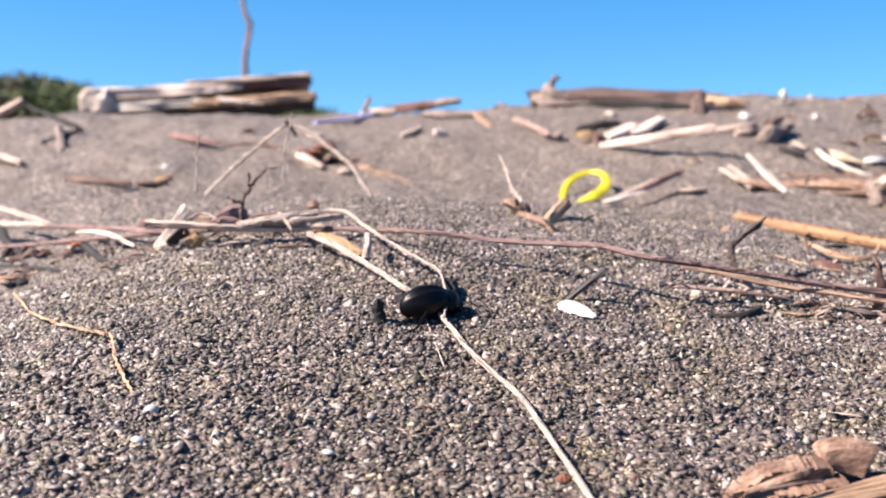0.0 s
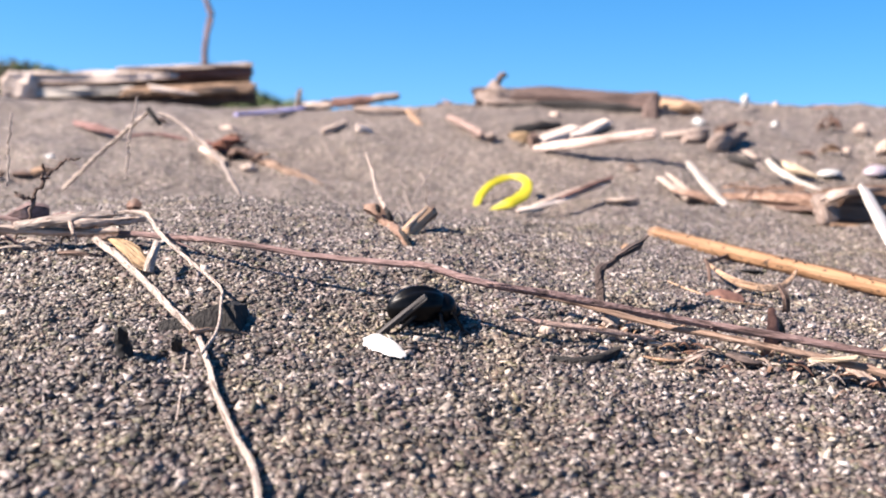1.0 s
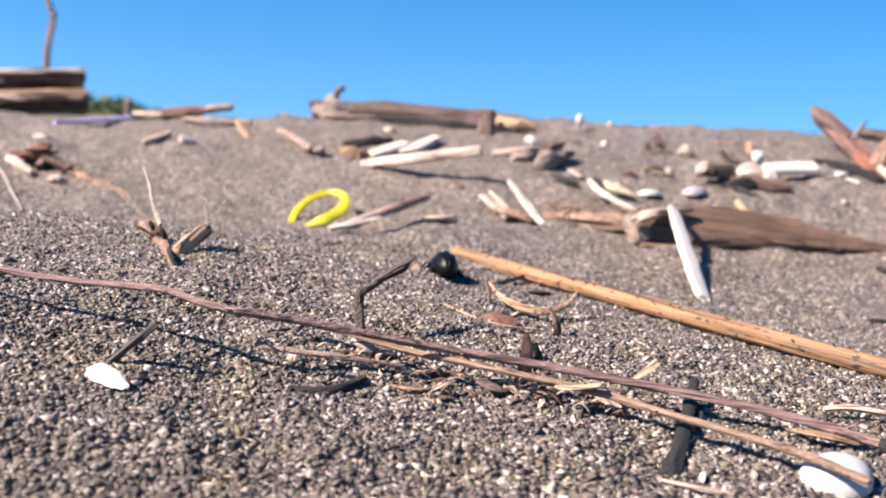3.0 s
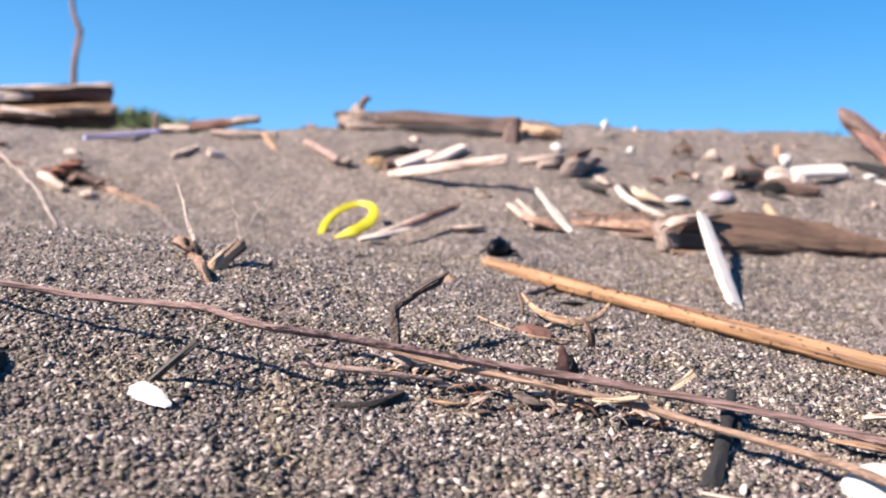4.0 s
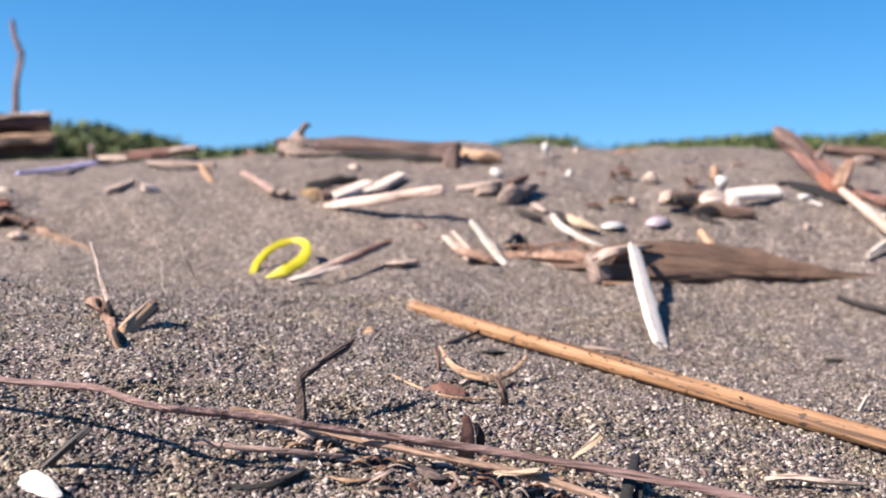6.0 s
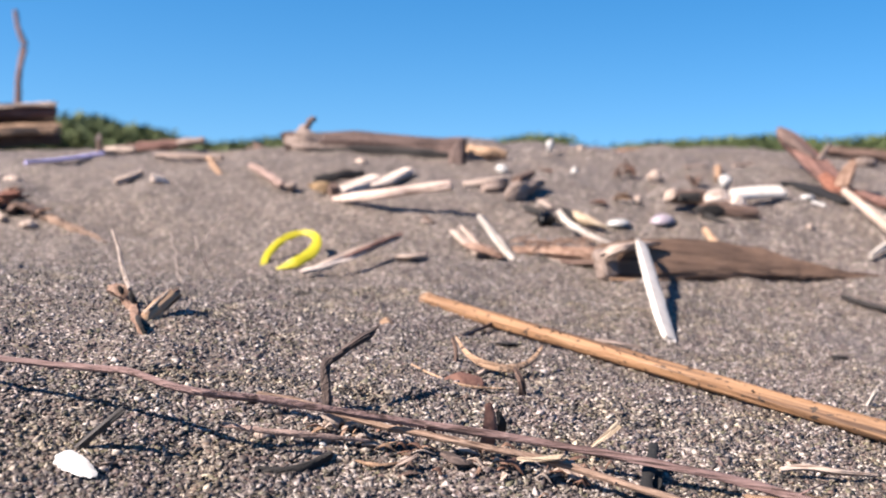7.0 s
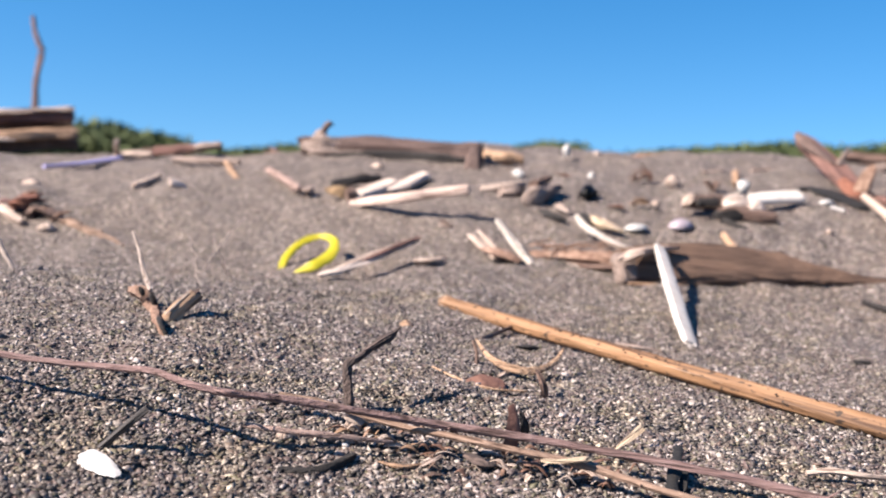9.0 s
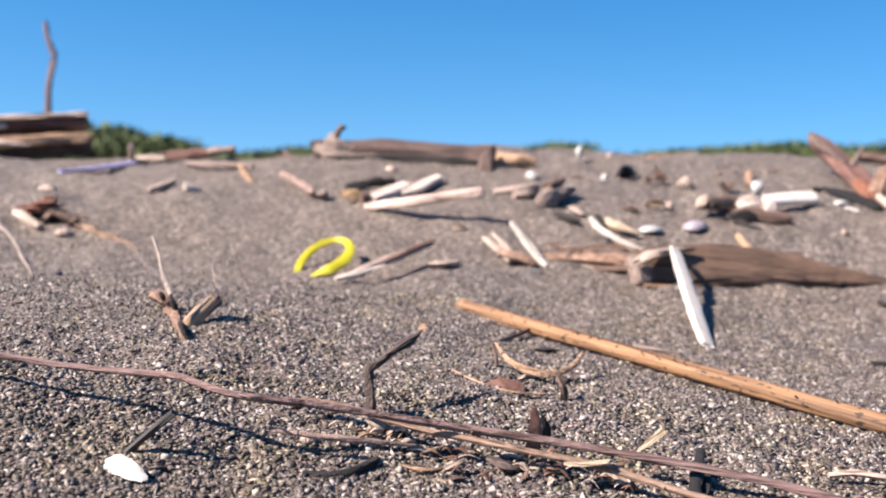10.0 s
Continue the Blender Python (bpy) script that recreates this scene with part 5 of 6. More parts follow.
# ---- seed pod with its stalk ----
def seed_pod():
    s = thing("split_pod", "split brown seed pod standing open in the sand", "pod")
    strip = part("husk", swept([(0.0294, 0.4940, 0.0707), (0.0345, 0.4920, 0.0691), (0.0391, 0.4870, 0.0645), (0.0452, 0.4583, 0.0635), (0.0488, 0.4499, 0.0591)], [0.0018, 0.0025, 0.0019, 0.0013, 0.0008], sides=9, steps=30, rough=0.6, ridges=0.14, seed=152, ragged=1.4, cleft=0.35), TAN_BARK, s, "rough brown strip with holes")
    # the holes are dark lumps, their shade put in as colour
    for n, (at, size) in enumerate((((0.0349, 0.4880, 0.0710), (0.0011, 0.0012, 0.0021)), ((0.0398, 0.4840, 0.0682), (0.0012, 0.0012, 0.003)))):
        hole = part("hole", lump(size, 153 + n, 0.3, 2), HOLE_SHADE_AND_SPECKS, strip, "dark lump for the shade in a hole")
        hole.matrix_basis = pose(*at, 0, -20, 0)
    part("rib", swept([(0.0400, 0.4840, 0.0645), (0.0467, 0.4537, 0.0638), (0.0499, 0.4503, 0.0590)], [0.0008, 0.001, 0.0007], sides=8, steps=14, rough=0.4, seed=154), DARK_BARK_AND_SHADE, s)
    tube = part("husk", swept([(0.0462, 0.4660, 0.0616), (0.0515, 0.4710, 0.0668), (0.0568, 0.4750, 0.0714)], [0.0017, 0.0028, 0.0031], sides=9, steps=22, rough=0.35, ridges=0.1, square=0.8, seed=155, ragged=0.7, cleft=0.22), PALE_HUSK, s, "tan split half tube")
    part("tip", swept([(0.0564, 0.4750, 0.0711), (0.0576, 0.4760, 0.0722)], [0.0027, 0.0017], sides=9, steps=5, rough=0.5, seed=156, ragged=1.0, cleft=0.3), BROWN_WOOD, tube)
    part("fibre", swept([(0.0470, 0.4650, 0.0652), (0.0509, 0.4690, 0.0692), (0.0556, 0.4730, 0.0738)], [0.0003, 0.0005, 0.0003], sides=6, steps=14, rough=0.4, seed=159), PALE_TWIG, tube, "pale edge fibre")
    part("stalk", swept([(0.0378, 0.4900, 0.0712), (0.0337, 0.5000, 0.0772), (0.0309, 0.5050, 0.0863), (0.0277, 0.5100, 0.0928)], [0.0009, 0.0009, 0.0008, 0.0006], sides=8, steps=26, seed=157), PALE_TWIG, s, "thin pale bent stalk")
    part("tendril", swept([(0.0409, 0.4840, 0.0671), (0.0424, 0.4850, 0.0704), (0.0445, 0.4850, 0.0682), (0.0454, 0.4850, 0.0639)], [0.0004, 0.0004], sides=6, steps=20, seed=158), PALE_TWIG, s)
    return s


seed_pod()


# ---- yellow ring ----
def ring_band():
    path = spline([(0.0809, 0.7089, 0.0569), (0.0818, 0.7115, 0.0622), (0.0856, 0.7238, 0.0678), (0.0939, 0.7372, 0.0744), (0.1046, 0.7412, 0.0779), (0.1123, 0.7348, 0.0774), (0.1149, 0.7225, 0.0736), (0.1110, 0.7039, 0.0680), (0.1021, 0.6898, 0.0634), (0.0896, 0.6908, 0.0585)], 72)
    mid = sum(path, Vector()) / len(path)
    path = [mid + (p - mid) * 0.95 for p in path]
    widths = [0.0016, 0.0024, 0.0026, 0.0023, 0.0021, 0.0023, 0.0028, 0.0037, 0.0036, 0.0005]
    bm = bmesh.new()
    rows = []
    for i, c in enumerate(path):
        u = i / 71 * 9
        k = min(int(u), 8)
        w = widths[k] + (widths[k + 1] - widths[k]) * (u - k)
        ahead = (path[min(i + 1, 71)] - path[max(i - 1, 0)]).normalized()
        across = ahead.cross(Vector((0.1, 0.9, -0.45))).normalized()
        fold = 1 + 0.22 * noise.noise(Vector((i * 0.17, 3.0, 0)))
        w *= fold
        across = (across + Vector((0, 0.25, 0.2)) * noise.noise(Vector((i * 0.11, 9.0, 2)))).normalized()
        out = ahead.cross(across) * 0.0006
        rows.append([bm.verts.new(c + across * w * s + out * o * (1 if abs(s) < 1 else 0.6)) for s, o in ((-1, -1), (-0.8, -1.3), (0.8, -1.3), (1, -1), (1, 1), (0.8, 1.3), (-0.8, 1.3), (-1, 1))])
    for a, b in zip(rows, rows[1:]):
        for s in range(8):
            bm.faces.new((a[s], a[(s + 1) % 8], b[(s + 1) % 8], b[s]))
    bm.faces.new(rows[0])
    bm.faces.new(rows[-1])
    return tagged(settled(mesh("plastic_ring", bm, YELLOW)), "bright yellow flat plastic ring half sunk in sand", "plastic ring")


ring_band()


# ---- pale twig with its branches, at the start of the way ----
def pale_twig():
    t = thing("pale_twig", "pale bare twig with kinked side shoots lying downslope", "twig")
    stem = part("stem", swept([(-0.0544, 0.4133, 0.0627), (-0.0420, 0.3962, 0.0597), (-0.0291, 0.3797, 0.0550), (-0.0157, 0.3613, 0.0493), (-0.0051, 0.3473, 0.0449), (0.0015, 0.3328, 0.0405), (0.0080, 0.3157, 0.0353), (0.0165, 0.2975, 0.0305), (0.0228, 0.2840, 0.0270), (0.0348, 0.2350, 0.0161), (0.0377, 0.2205, 0.0128)], [0.0011, 0.0011, 0.001, 0.0009, 0.0008, 0.0008, 0.00075, 0.00075, 0.00075], sides=12, steps=80, rough=0.35, seed=160), PALE_TWIG, t)
    part("shoot", swept([(-0.0621, 0.4260, 0.0676), (-0.0519, 0.4274, 0.0705), (-0.0408, 0.4228, 0.0712), (-0.0317, 0.4062, 0.0671), (-0.0251, 0.3965, 0.0640), (-0.0152, 0.3854, 0.0593), (-0.0031, 0.3682, 0.0547), (-0.0002, 0.3572, 0.0522), (0.0012, 0.3460, 0.0462), (0.0003, 0.3317, 0.0427)], [0.0007, 0.0007, 0.0006, 0.00055, 0.0005, 0.00045, 0.00045], sides=10, steps=70, rough=0.4, seed=161), PALE_TWIG, stem)
    part("shoot", swept([(-0.0058, 0.3438, 0.0456), (-0.0012, 0.3469, 0.0462), (0.0033, 0.3510, 0.0451), (0.0082, 0.3542, 0.0437)], [0.0006, 0.0006, 0.0004], sides=8, steps=24, rough=0.4, seed=162), STEM, stem)
    part("peg", swept([(-0.0291, 0.3967, 0.0640), (-0.0285, 0.3894, 0.0603), (-0.0292, 0.3872, 0.0558)], [0.0012, 0.0014, 0.0016], sides=10, steps=12, rough=0.3, seed=163), PALE_TWIG, t)
    part("rootlet", swept([(-0.0058, 0.3409, 0.0408), (-0.0028, 0.3244, 0.0364), (0.0003, 0.3071, 0.0319)], [0.00022, 0.0002], sides=6, steps=18, seed=164), PALE_TWIG, stem)
    return t


pale_twig()
leaf("yellow_leaf", "yellowish folded dry leaf under the twig", "leaf", [(-0.0522, 0.4229, 0.0627), (-0.0415, 0.4082, 0.0603), (-0.0319, 0.3967, 0.0560)], [0.0016, 0.0032, 0.002], STRAW, up=(0.2, -0.6, 0.8), thin=0.35, seed=165)


def bark_block():
    """A wedge of dark bark, its steep face to the way and its back sunk in the sand."""
    face = [Vector(p) for p in ((-0.0160, 0.3540, 0.0420), (-0.0170, 0.3570, 0.0460), (-0.0080, 0.3580, 0.0480), (-0.0000, 0.3600, 0.0520), (0.0030, 0.3600, 0.0510), (0.0060, 0.3560, 0.0430))]
    bm = bmesh.new()
    front = [bm.verts.new(p + Vector((0, -0.0025, 0.0002))) for p in face]
    back = [bm.verts.new(p + Vector((0.002, 0.0075, -0.0012))) for p in face]
    bm.faces.new(front)
    bm.faces.new(back[::-1])
    for k in range(len(face)):
        bm.faces.new((front[k], back[k], back[(k + 1) % 6], front[(k + 1) % 6]))
    bmesh.ops.triangulate(bm, faces=bm.faces)
    bmesh.ops.subdivide_edges(bm, edges=bm.edges, cuts=3, use_grid_fill=True)
    for v in bm.verts:
        v.co += noise.noise_vector(v.co * 420) * 0.0005 + noise.noise_vector(v.co * 1300) * 0.0002
    bmesh.ops.recalc_face_normals(bm, faces=bm.faces)
    return tagged(mesh("bark_block", bm, DARK_BARK_AND_SHADE, smooth=False), "dark grey wedge of bark half sunk in the sand", "bark")


bark_block()
stick("charred_stub", "small upright charred stub in the sand", "stick", [(-0.0204, 0.3361, 0.0389), (-0.021, 0.336, 0.044), (-0.021, 0.335, 0.048)], [0.0021, 0.0019, 0.0016], COAL_AND_SHADE, rough=0.4, seed=168, ragged=1.0, cleft=0.3, group="charred stubs")
stick("charred_stub", "little charred stub beside the pale twig", "stick", [(-0.0094, 0.3447, 0.0399), (-0.0084, 0.3407, 0.0448)], [0.0014, 0.0013], DARK_BARK_AND_SHADE, rough=0.4, seed=169, ragged=0.8, group="charred stubs")


def stick_bundle():
    b = thing("stick_bundle", "tangled bundle of pale sticks lying over the root", "sticks")
    part("stick", swept([(-0.1230, 0.4250, 0.0670), (-0.1080, 0.4200, 0.0660), (-0.0753, 0.4205, 0.0640), (-0.0482, 0.4192, 0.0652)], [0.0009, 0.0013, 0.0014, 0.0011], sides=12, steps=40, rough=0.45, seed=170, ragged=1.0), PALE_WOOD, b)
    part("stick", swept([(-0.0842, 0.4205, 0.0653), (-0.0653, 0.4185, 0.0690), (-0.0506, 0.4227, 0.0707)], [0.0016, 0.0016, 0.0012], sides=10, steps=30, rough=0.35, seed=171, ragged=1.0), PALE_TWIG, b)
    part("stick", swept([(-0.0833, 0.4278, 0.0657), (-0.0607, 0.4186, 0.0673), (-0.0419, 0.4266, 0.0688)], [0.0014, 0.0016, 0.0012], sides=10, steps=30, rough=0.35, seed=172, ragged=1.0), PALE_WOOD, b)
    part("stick", swept([(-0.1162, 0.4368, 0.0645), (-0.1100, 0.4410, 0.0673), (-0.0918, 0.4242, 0.0669)], [0.0014, 0.0014, 0.001], sides=10, steps=20, rough=0.35, seed=173), STEM, b)
    part("chip", swept([(-0.1245, 0.4437, 0.0536), (-0.1162, 0.4363, 0.0604), (-0.1086, 0.4376, 0.0721)], [0.0018, 0.003, 0.0022], sides=9, steps=16, rough=0.3, flat=0.25, seed=174, up=(0.3, -1, 0.3), ragged=0.6), CREAM_WOOD, b, "pale flat chip stuck upright")
    part("chip", swept([(-0.1074, 0.4372, 0.0553), (-0.1032, 0.4342, 0.0606)], [0.0028, 0.0032], sides=12, steps=10, rough=0.3, flat=0.35, seed=175, up=(0.3, -1, 0.3)), STRAW, b, "yellowish chip")
    part("dark_bit", swept([(-0.1168, 0.4364, 0.0563), (-0.1093, 0.4378, 0.0620)], [0.002, 0.003], sides=10, steps=10, rough=0.4, seed=176), DARK_BARK_AND_SHADE, b)
    for n in range(7):
        r = random.Random(70 + n)
        x, y = r.uniform(-0.128, -0.06), r.uniform(0.418, 0.43)
        l, h = r.uniform(0.014, 0.034), r.uniform(0.062, 0.068)
        part("strand", swept([(x, y, h), (x + l * 0.5, y + r.uniform(-0.003, 0.003), h + r.uniform(0, 0.002)), (x + l, y + r.uniform(-0.005, 0.004), h + r.uniform(-0.002, 0.002))], [0.0004, r.uniform(0.0006, 0.0011), 0.0004], sides=8, steps=16, rough=0.4, seed=700 + n, ragged=1.2), (PINK_STEM, PALE_TWIG, VINE)[n % 3], b)
    part("twiglet", swept([(-0.0678, 0.4259, 0.0701), (-0.0616, 0.4121, 0.0660), (-0.0601, 0.4132, 0.0614)], [0.0006, 0.0006], sides=6, steps=12, seed=177), PALE_WOOD, b)
    return b


stick_bundle()
chunk("red_bark", "dull red clod of bark behind the bundle", "bark", (-0.0945, 0.4600, 0.0655), (0.0065, 0.0035, 0.004), VINE, (0, -10, 20), 178, 0.5, 0.3)
chunk("bark_nub", "small dark nub of bark by the twig", "bark", (-0.0598, 0.4755, 0.0697), (0.0022, 0.002, 0.0022), DRY_LEAF, (0, 0, 0), 179)


def dry_twig():
    t = thing("dark_dry_twig", "dark branching dry twig standing on the mound", "twig")
    stem = part("stem", swept([(-0.0870, 0.4400, 0.0640), (-0.0860, 0.4410, 0.0740), (-0.0830, 0.4430, 0.0800), (-0.0800, 0.4450, 0.0840), (-0.0770, 0.4470, 0.0870), (-0.0720, 0.4500, 0.0890)], [0.0008, 0.0008, 0.0007, 0.0006, 0.0005, 0.0003], sides=8, steps=36, rough=0.5, seed=180, jitter=0.0005), BROWN_WOOD, t)
    part("shoot", swept([(-0.0830, 0.4430, 0.0800), (-0.0840, 0.4440, 0.0830), (-0.0838, 0.4450, 0.0860)], [0.0006, 0.0005, 0.0004], sides=7, steps=14, rough=0.5, seed=181, jitter=0.0005), BROWN_WOOD, stem)
    part("shoot", swept([(-0.0860, 0.4410, 0.0740), (-0.0890, 0.4400, 0.0740), (-0.0920, 0.4400, 0.0760)], [0.0008, 0.0006, 0.0004], sides=7, steps=14, rough=0.5, seed=182, jitter=0.0005), BROWN_WOOD, stem)
    return t


dry_twig()


def bent_stalk():
    t = thing("bent_stalk", "pale dry stalk bent into a peak over the mound", "stalk")
    part("leg", swept([(-0.1468, 0.6360, 0.0669), (-0.1291, 0.6280, 0.0818), (-0.1093, 0.6180, 0.0974), (-0.0901, 0.6060, 0.1100)], [0.001, 0.0011, 0.001, 0.0009], sides=9, steps=36, rough=0.35, seed=184, jitter=0.0003), PALE_TWIG, t)
    part("leg", swept([(-0.0910, 0.6220, 0.1090), (-0.0810, 0.6180, 0.1060), (-0.0670, 0.6100, 0.0960), (-0.0550, 0.6020, 0.0870), (-0.0450, 0.5940, 0.0740), (-0.0405, 0.5904, 0.0682)], [0.0008, 0.001, 0.0012, 0.0012, 0.0009], sides=10, steps=40, rough=0.25, seed=185, jitter=0.0002, cleft=0.08), PALE_TWIG, t)
    part("joint", swept([(-0.0916, 0.6050, 0.1111), (-0.0884, 0.6040, 0.1072), (-0.0849, 0.6040, 0.1027)], [0.0012, 0.0012, 0.0007], sides=8, steps=10, rough=0.4, seed=186), DARK_BARK_AND_SHADE, t)
    return t


bent_stalk()
stick("thin_stem", "hair-thin wavy dry stem standing upright", "stem", [(-0.0847, 0.5450, 0.0770), (-0.0832, 0.5450, 0.0869), (-0.0834, 0.5450, 0.0946), (-0.0811, 0.5450, 0.1036), (-0.0793, 0.5450, 0.1146)], [0.0006, 0.0006, 0.0005], PALE_TWIG, sides=6, steps=30, jitter=0.0004, seed=187, group="thin stems")
stick("thin_stem", "hair-thin dry stem at the mound's edge", "stem", [(-0.1201, 0.5000, 0.0747), (-0.1190, 0.5000, 0.0911), (-0.1179, 0.5000, 0.1050)], [0.0005, 0.0004], PALE_TWIG, sides=6, steps=20, jitter=0.0004, seed=188, group="thin stems")
for n, pts in enumerate(([(0.0441, 0.6300, 0.0669), (0.0506, 0.6500, 0.0780), (0.0621, 0.6700, 0.0921)], [(0.0460, 0.5872, 0.0627), (0.0404, 0.6200, 0.0713), (0.0364, 0.6300, 0.0838)], [(0.0504, 0.6964, 0.0572), (0.0523, 0.6300, 0.0735), (0.0478, 0.6400, 0.0818)], [(-0.0203, 0.8228, 0.0821), (-0.0251, 0.8290, 0.0921), (-0.0309, 0.8399, 0.0997)])):
    stick("thin_stem", "hair-thin dry grass stem in the hollow", "stem", pts, [0.00032, 0.00024], PALE_TWIG, sides=6, steps=20, jitter=0.0004, seed=189 + n, group="thin stems")

# ---- litter in the hollow beside the mound ----
stick("side_twig", "thin reddish bent twig lying on coarse sand", "twig", [(-0.1765, 0.4200, 0.0379), (-0.1457, 0.3627, 0.0386), (-0.1287, 0.3437, 0.0382), (-0.1107, 0.3296, 0.0379), (-0.1064, 0.3259, 0.0375), (-0.0992, 0.3078, 0.0333), (-0.0930, 0.2963, 0.0304), (-0.0876, 0.2878, 0.0278)], [0.00045, 0.00045, 0.0005, 0.0005, 0.0004], PALE_HUSK, sides=10, steps=60, rough=0.35, jitter=0.0002, seed=195)
stick("pale_straw", "pale crooked straw along the mound", "straw", [(-0.1295, 0.4156, 0.0478), (-0.1173, 0.4175, 0.0510), (-0.1058, 0.4134, 0.0520), (-0.0891, 0.3997, 0.0520)], [0.0005, 0.0007, 0.0004], PALE_TWIG, sides=8, steps=30, seed=196)
stick("white_litter_stick", "white split stick among the litter", "stick", [(-0.2805, 0.6046, 0.0515), (-0.2479, 0.5903, 0.0523), (-0.2162, 0.5649, 0.0534)], [0.0016, 0.0018, 0.001], PINK_WOOD, rough=0.3, seed=197, ragged=0.8)
stick("pale_litter_twig", "pale twig crossing the litter", "twig", [(-0.2674, 0.6137, 0.0609), (-0.2421, 0.5925, 0.0577), (-0.2152, 0.5639, 0.0535)], [0.0014, 0.0016, 0.0012], PALE_WOOD, rough=0.3, seed=198)
stick("pale_litter_twig", "pale curved twig on the litter", "twig", [(-0.1892, 0.5308, 0.0527), (-0.1688, 0.4998, 0.0560), (-0.1492, 0.4681, 0.0562), (-0.1357, 0.4510, 0.0538)], [0.0008, 0.0012, 0.0011, 0.0006], PINK_WOOD, rough=0.3, seed=199)
stick("brown_litter_twig", "brown twig along the litter", "twig", [(-0.2282, 0.5732, 0.0521), (-0.1844, 0.5289, 0.0558), (-0.1352, 0.4602, 0.0600), (-0.1087, 0.4351, 0.0617)], [0.0012, 0.0013, 0.0012], VINE, rough=0.3, steps=30, seed=200)
leaf("orange_leaf", "orange-brown dry leaf in the litter", "leaf", [(-0.2086, 0.5474, 0.0458), (-0.1923, 0.5221, 0.0489), (-0.1817, 0.5121, 0.0487)], [0.0018, 0.0036, 0.002], plain("orange_leaf", (0.38, 0.1, 0.03), (0.5, 0.2, 0.07), 250), thin=0.3, seed=201)
stick("dark_litter_twig", "dark twig leaning out of the litter", "twig", [(-0.1741, 0.4969, 0.0503), (-0.1538, 0.4541, 0.0495), (-0.1419, 0.4365, 0.0476)], [0.0013, 0.0016, 0.0016], DARK_BARK_AND_SHADE, rough=0.4, seed=202)
stick("dark_litter_twig", "dark forked twig among the litter", "twig", [(-0.2568, 0.5957, 0.0509), (-0.2432, 0.5721, 0.0440), (-0.2264, 0.5518, 0.0392)], [0.0026, 0.0026, 0.0012], DARK_BARK_AND_SHADE, rough=0.4, seed=203)
stick("dark_litter_twig", "short dark forked twig on the sand", "twig", [(-0.2397, 0.5571, 0.0362), (-0.2362, 0.5612, 0.0426)], [0.0014, 0.0022], DARK_BARK_AND_SHADE, rough=0.4, seed=204)
stick("dark_litter_twig", "long dark twig flat on the sand", "twig", [(-0.2423, 0.5458, 0.0338), (-0.2001, 0.5004, 0.0382), (-0.1542, 0.4333, 0.0441)], [0.0009, 0.0011, 0.0006], DARK_BARK_AND_SHADE, rough=0.4, seed=205)
for n in range(22):
    r = random.Random(900 + n)
    x, y = r.uniform(-0.15, -0.06), 0.436 + r.gauss(0, 0.009)
    a, l, h = r.gauss(0, 0.45), r.uniform(0.004, 0.02), r.uniform(0.001, 0.006)
    mat = r.choice([PALE_TWIG, PALE_TWIG, PINK_STEM, STEM, VINE, BROWN_WOOD, DARK_BARK_AND_SHADE])
    stick("litter_bit", "dry twig scrap in the tangled litter", "twig", [on(x, y, h * r.random()), on(x + l * 0.5 * math.cos(a), y + l * 0.5 * math.sin(a), h), on(x + l * math.cos(a), y + l * math.sin(a), h * r.random())], [0.0003, r.uniform(0.0004, 0.001), 0.0003], mat, sides=7, steps=10, seed=900 + n, ragged=1.0, group="litter twigs")
for n in range(40):
    r = random.Random(1300 + n)
    x, y = r.uniform(-0.28, -0.145), 0.52 + r.gauss(0, 0.045)
    a, l, h = r.gauss(0, 0.5), r.uniform(0.004, 0.013), r.uniform(0.0005, 0.004)
    mat = r.choice([DUSKY, DUSKY, VINE, TAN_BARK, DARK_BARK_AND_SHADE, BROWN_WOOD, PINK_STEM])
    leaf("bark_bit", "reddish scrap of bark in the tangled litter", "bark", [on(x, y, 0.0005), on(x + l * 0.5 * math.cos(a), y + l * 0.5 * math.sin(a), h), on(x + l * math.cos(a), y + l * math.sin(a), 0.0006)], [0.0006, r.uniform(0.001, 0.0028), 0.0005], mat, thin=0.4, seed=1300 + n, group="litter bark")
leaf("tan_leaf", "tan leaf fragment at the litter's edge", "leaf", [(-0.2130, 0.4866, 0.0351), (-0.1933, 0.4565, 0.0386), (-0.1940, 0.4704, 0.0377)], [0.002, 0.004, 0.0014], HUSK, thin=0.3, seed=206)
chunk("dark_clod", "dark bark clod at the litter's edge", "bark", (-0.1867, 0.4526, 0.0371), (0.0022, 0.0018, 0.0022), DARK_BARK_AND_SHADE, (0, 0, 0), 207)
shell("shell_chip", "little white shell chip near the litter", (-0.1437, 0.3895, 0.0406), (0.0022, 0.0015, 0.0012), SHELL, (0, 0, 0))
shell("shell_chip", "angular white shell chip on coarse sand", (-0.0808, 0.2794, 0.0256), (0.0021, 0.0016, 0.0018), SHELL, (30, 0, 20))
for n, (at, s) in enumerate((((-0.0294, 0.2577, 0.0203), 0.0013), ((-0.0796, 0.2628, 0.0220), 0.0016), ((0.1103, 0.3691, 0.0417), 0.0012), ((-0.0332, 0.3338, 0.0392), 0.001), ((0.0568, 0.3294, 0.0351), 0.0012), ((0.0761, 0.3317, 0.0350), 0.001), ((0.1176, 0.3743, 0.0424), 0.0011), ((0.1897, 0.3105, 0.0302), 0.0014))):
    shell("shell_chip", "tiny white shell chip among the grains", at, (s * 1.3, s, s * 0.7), SHELL, (10 * n, 15, 37 * n), group="tiny shell chips")
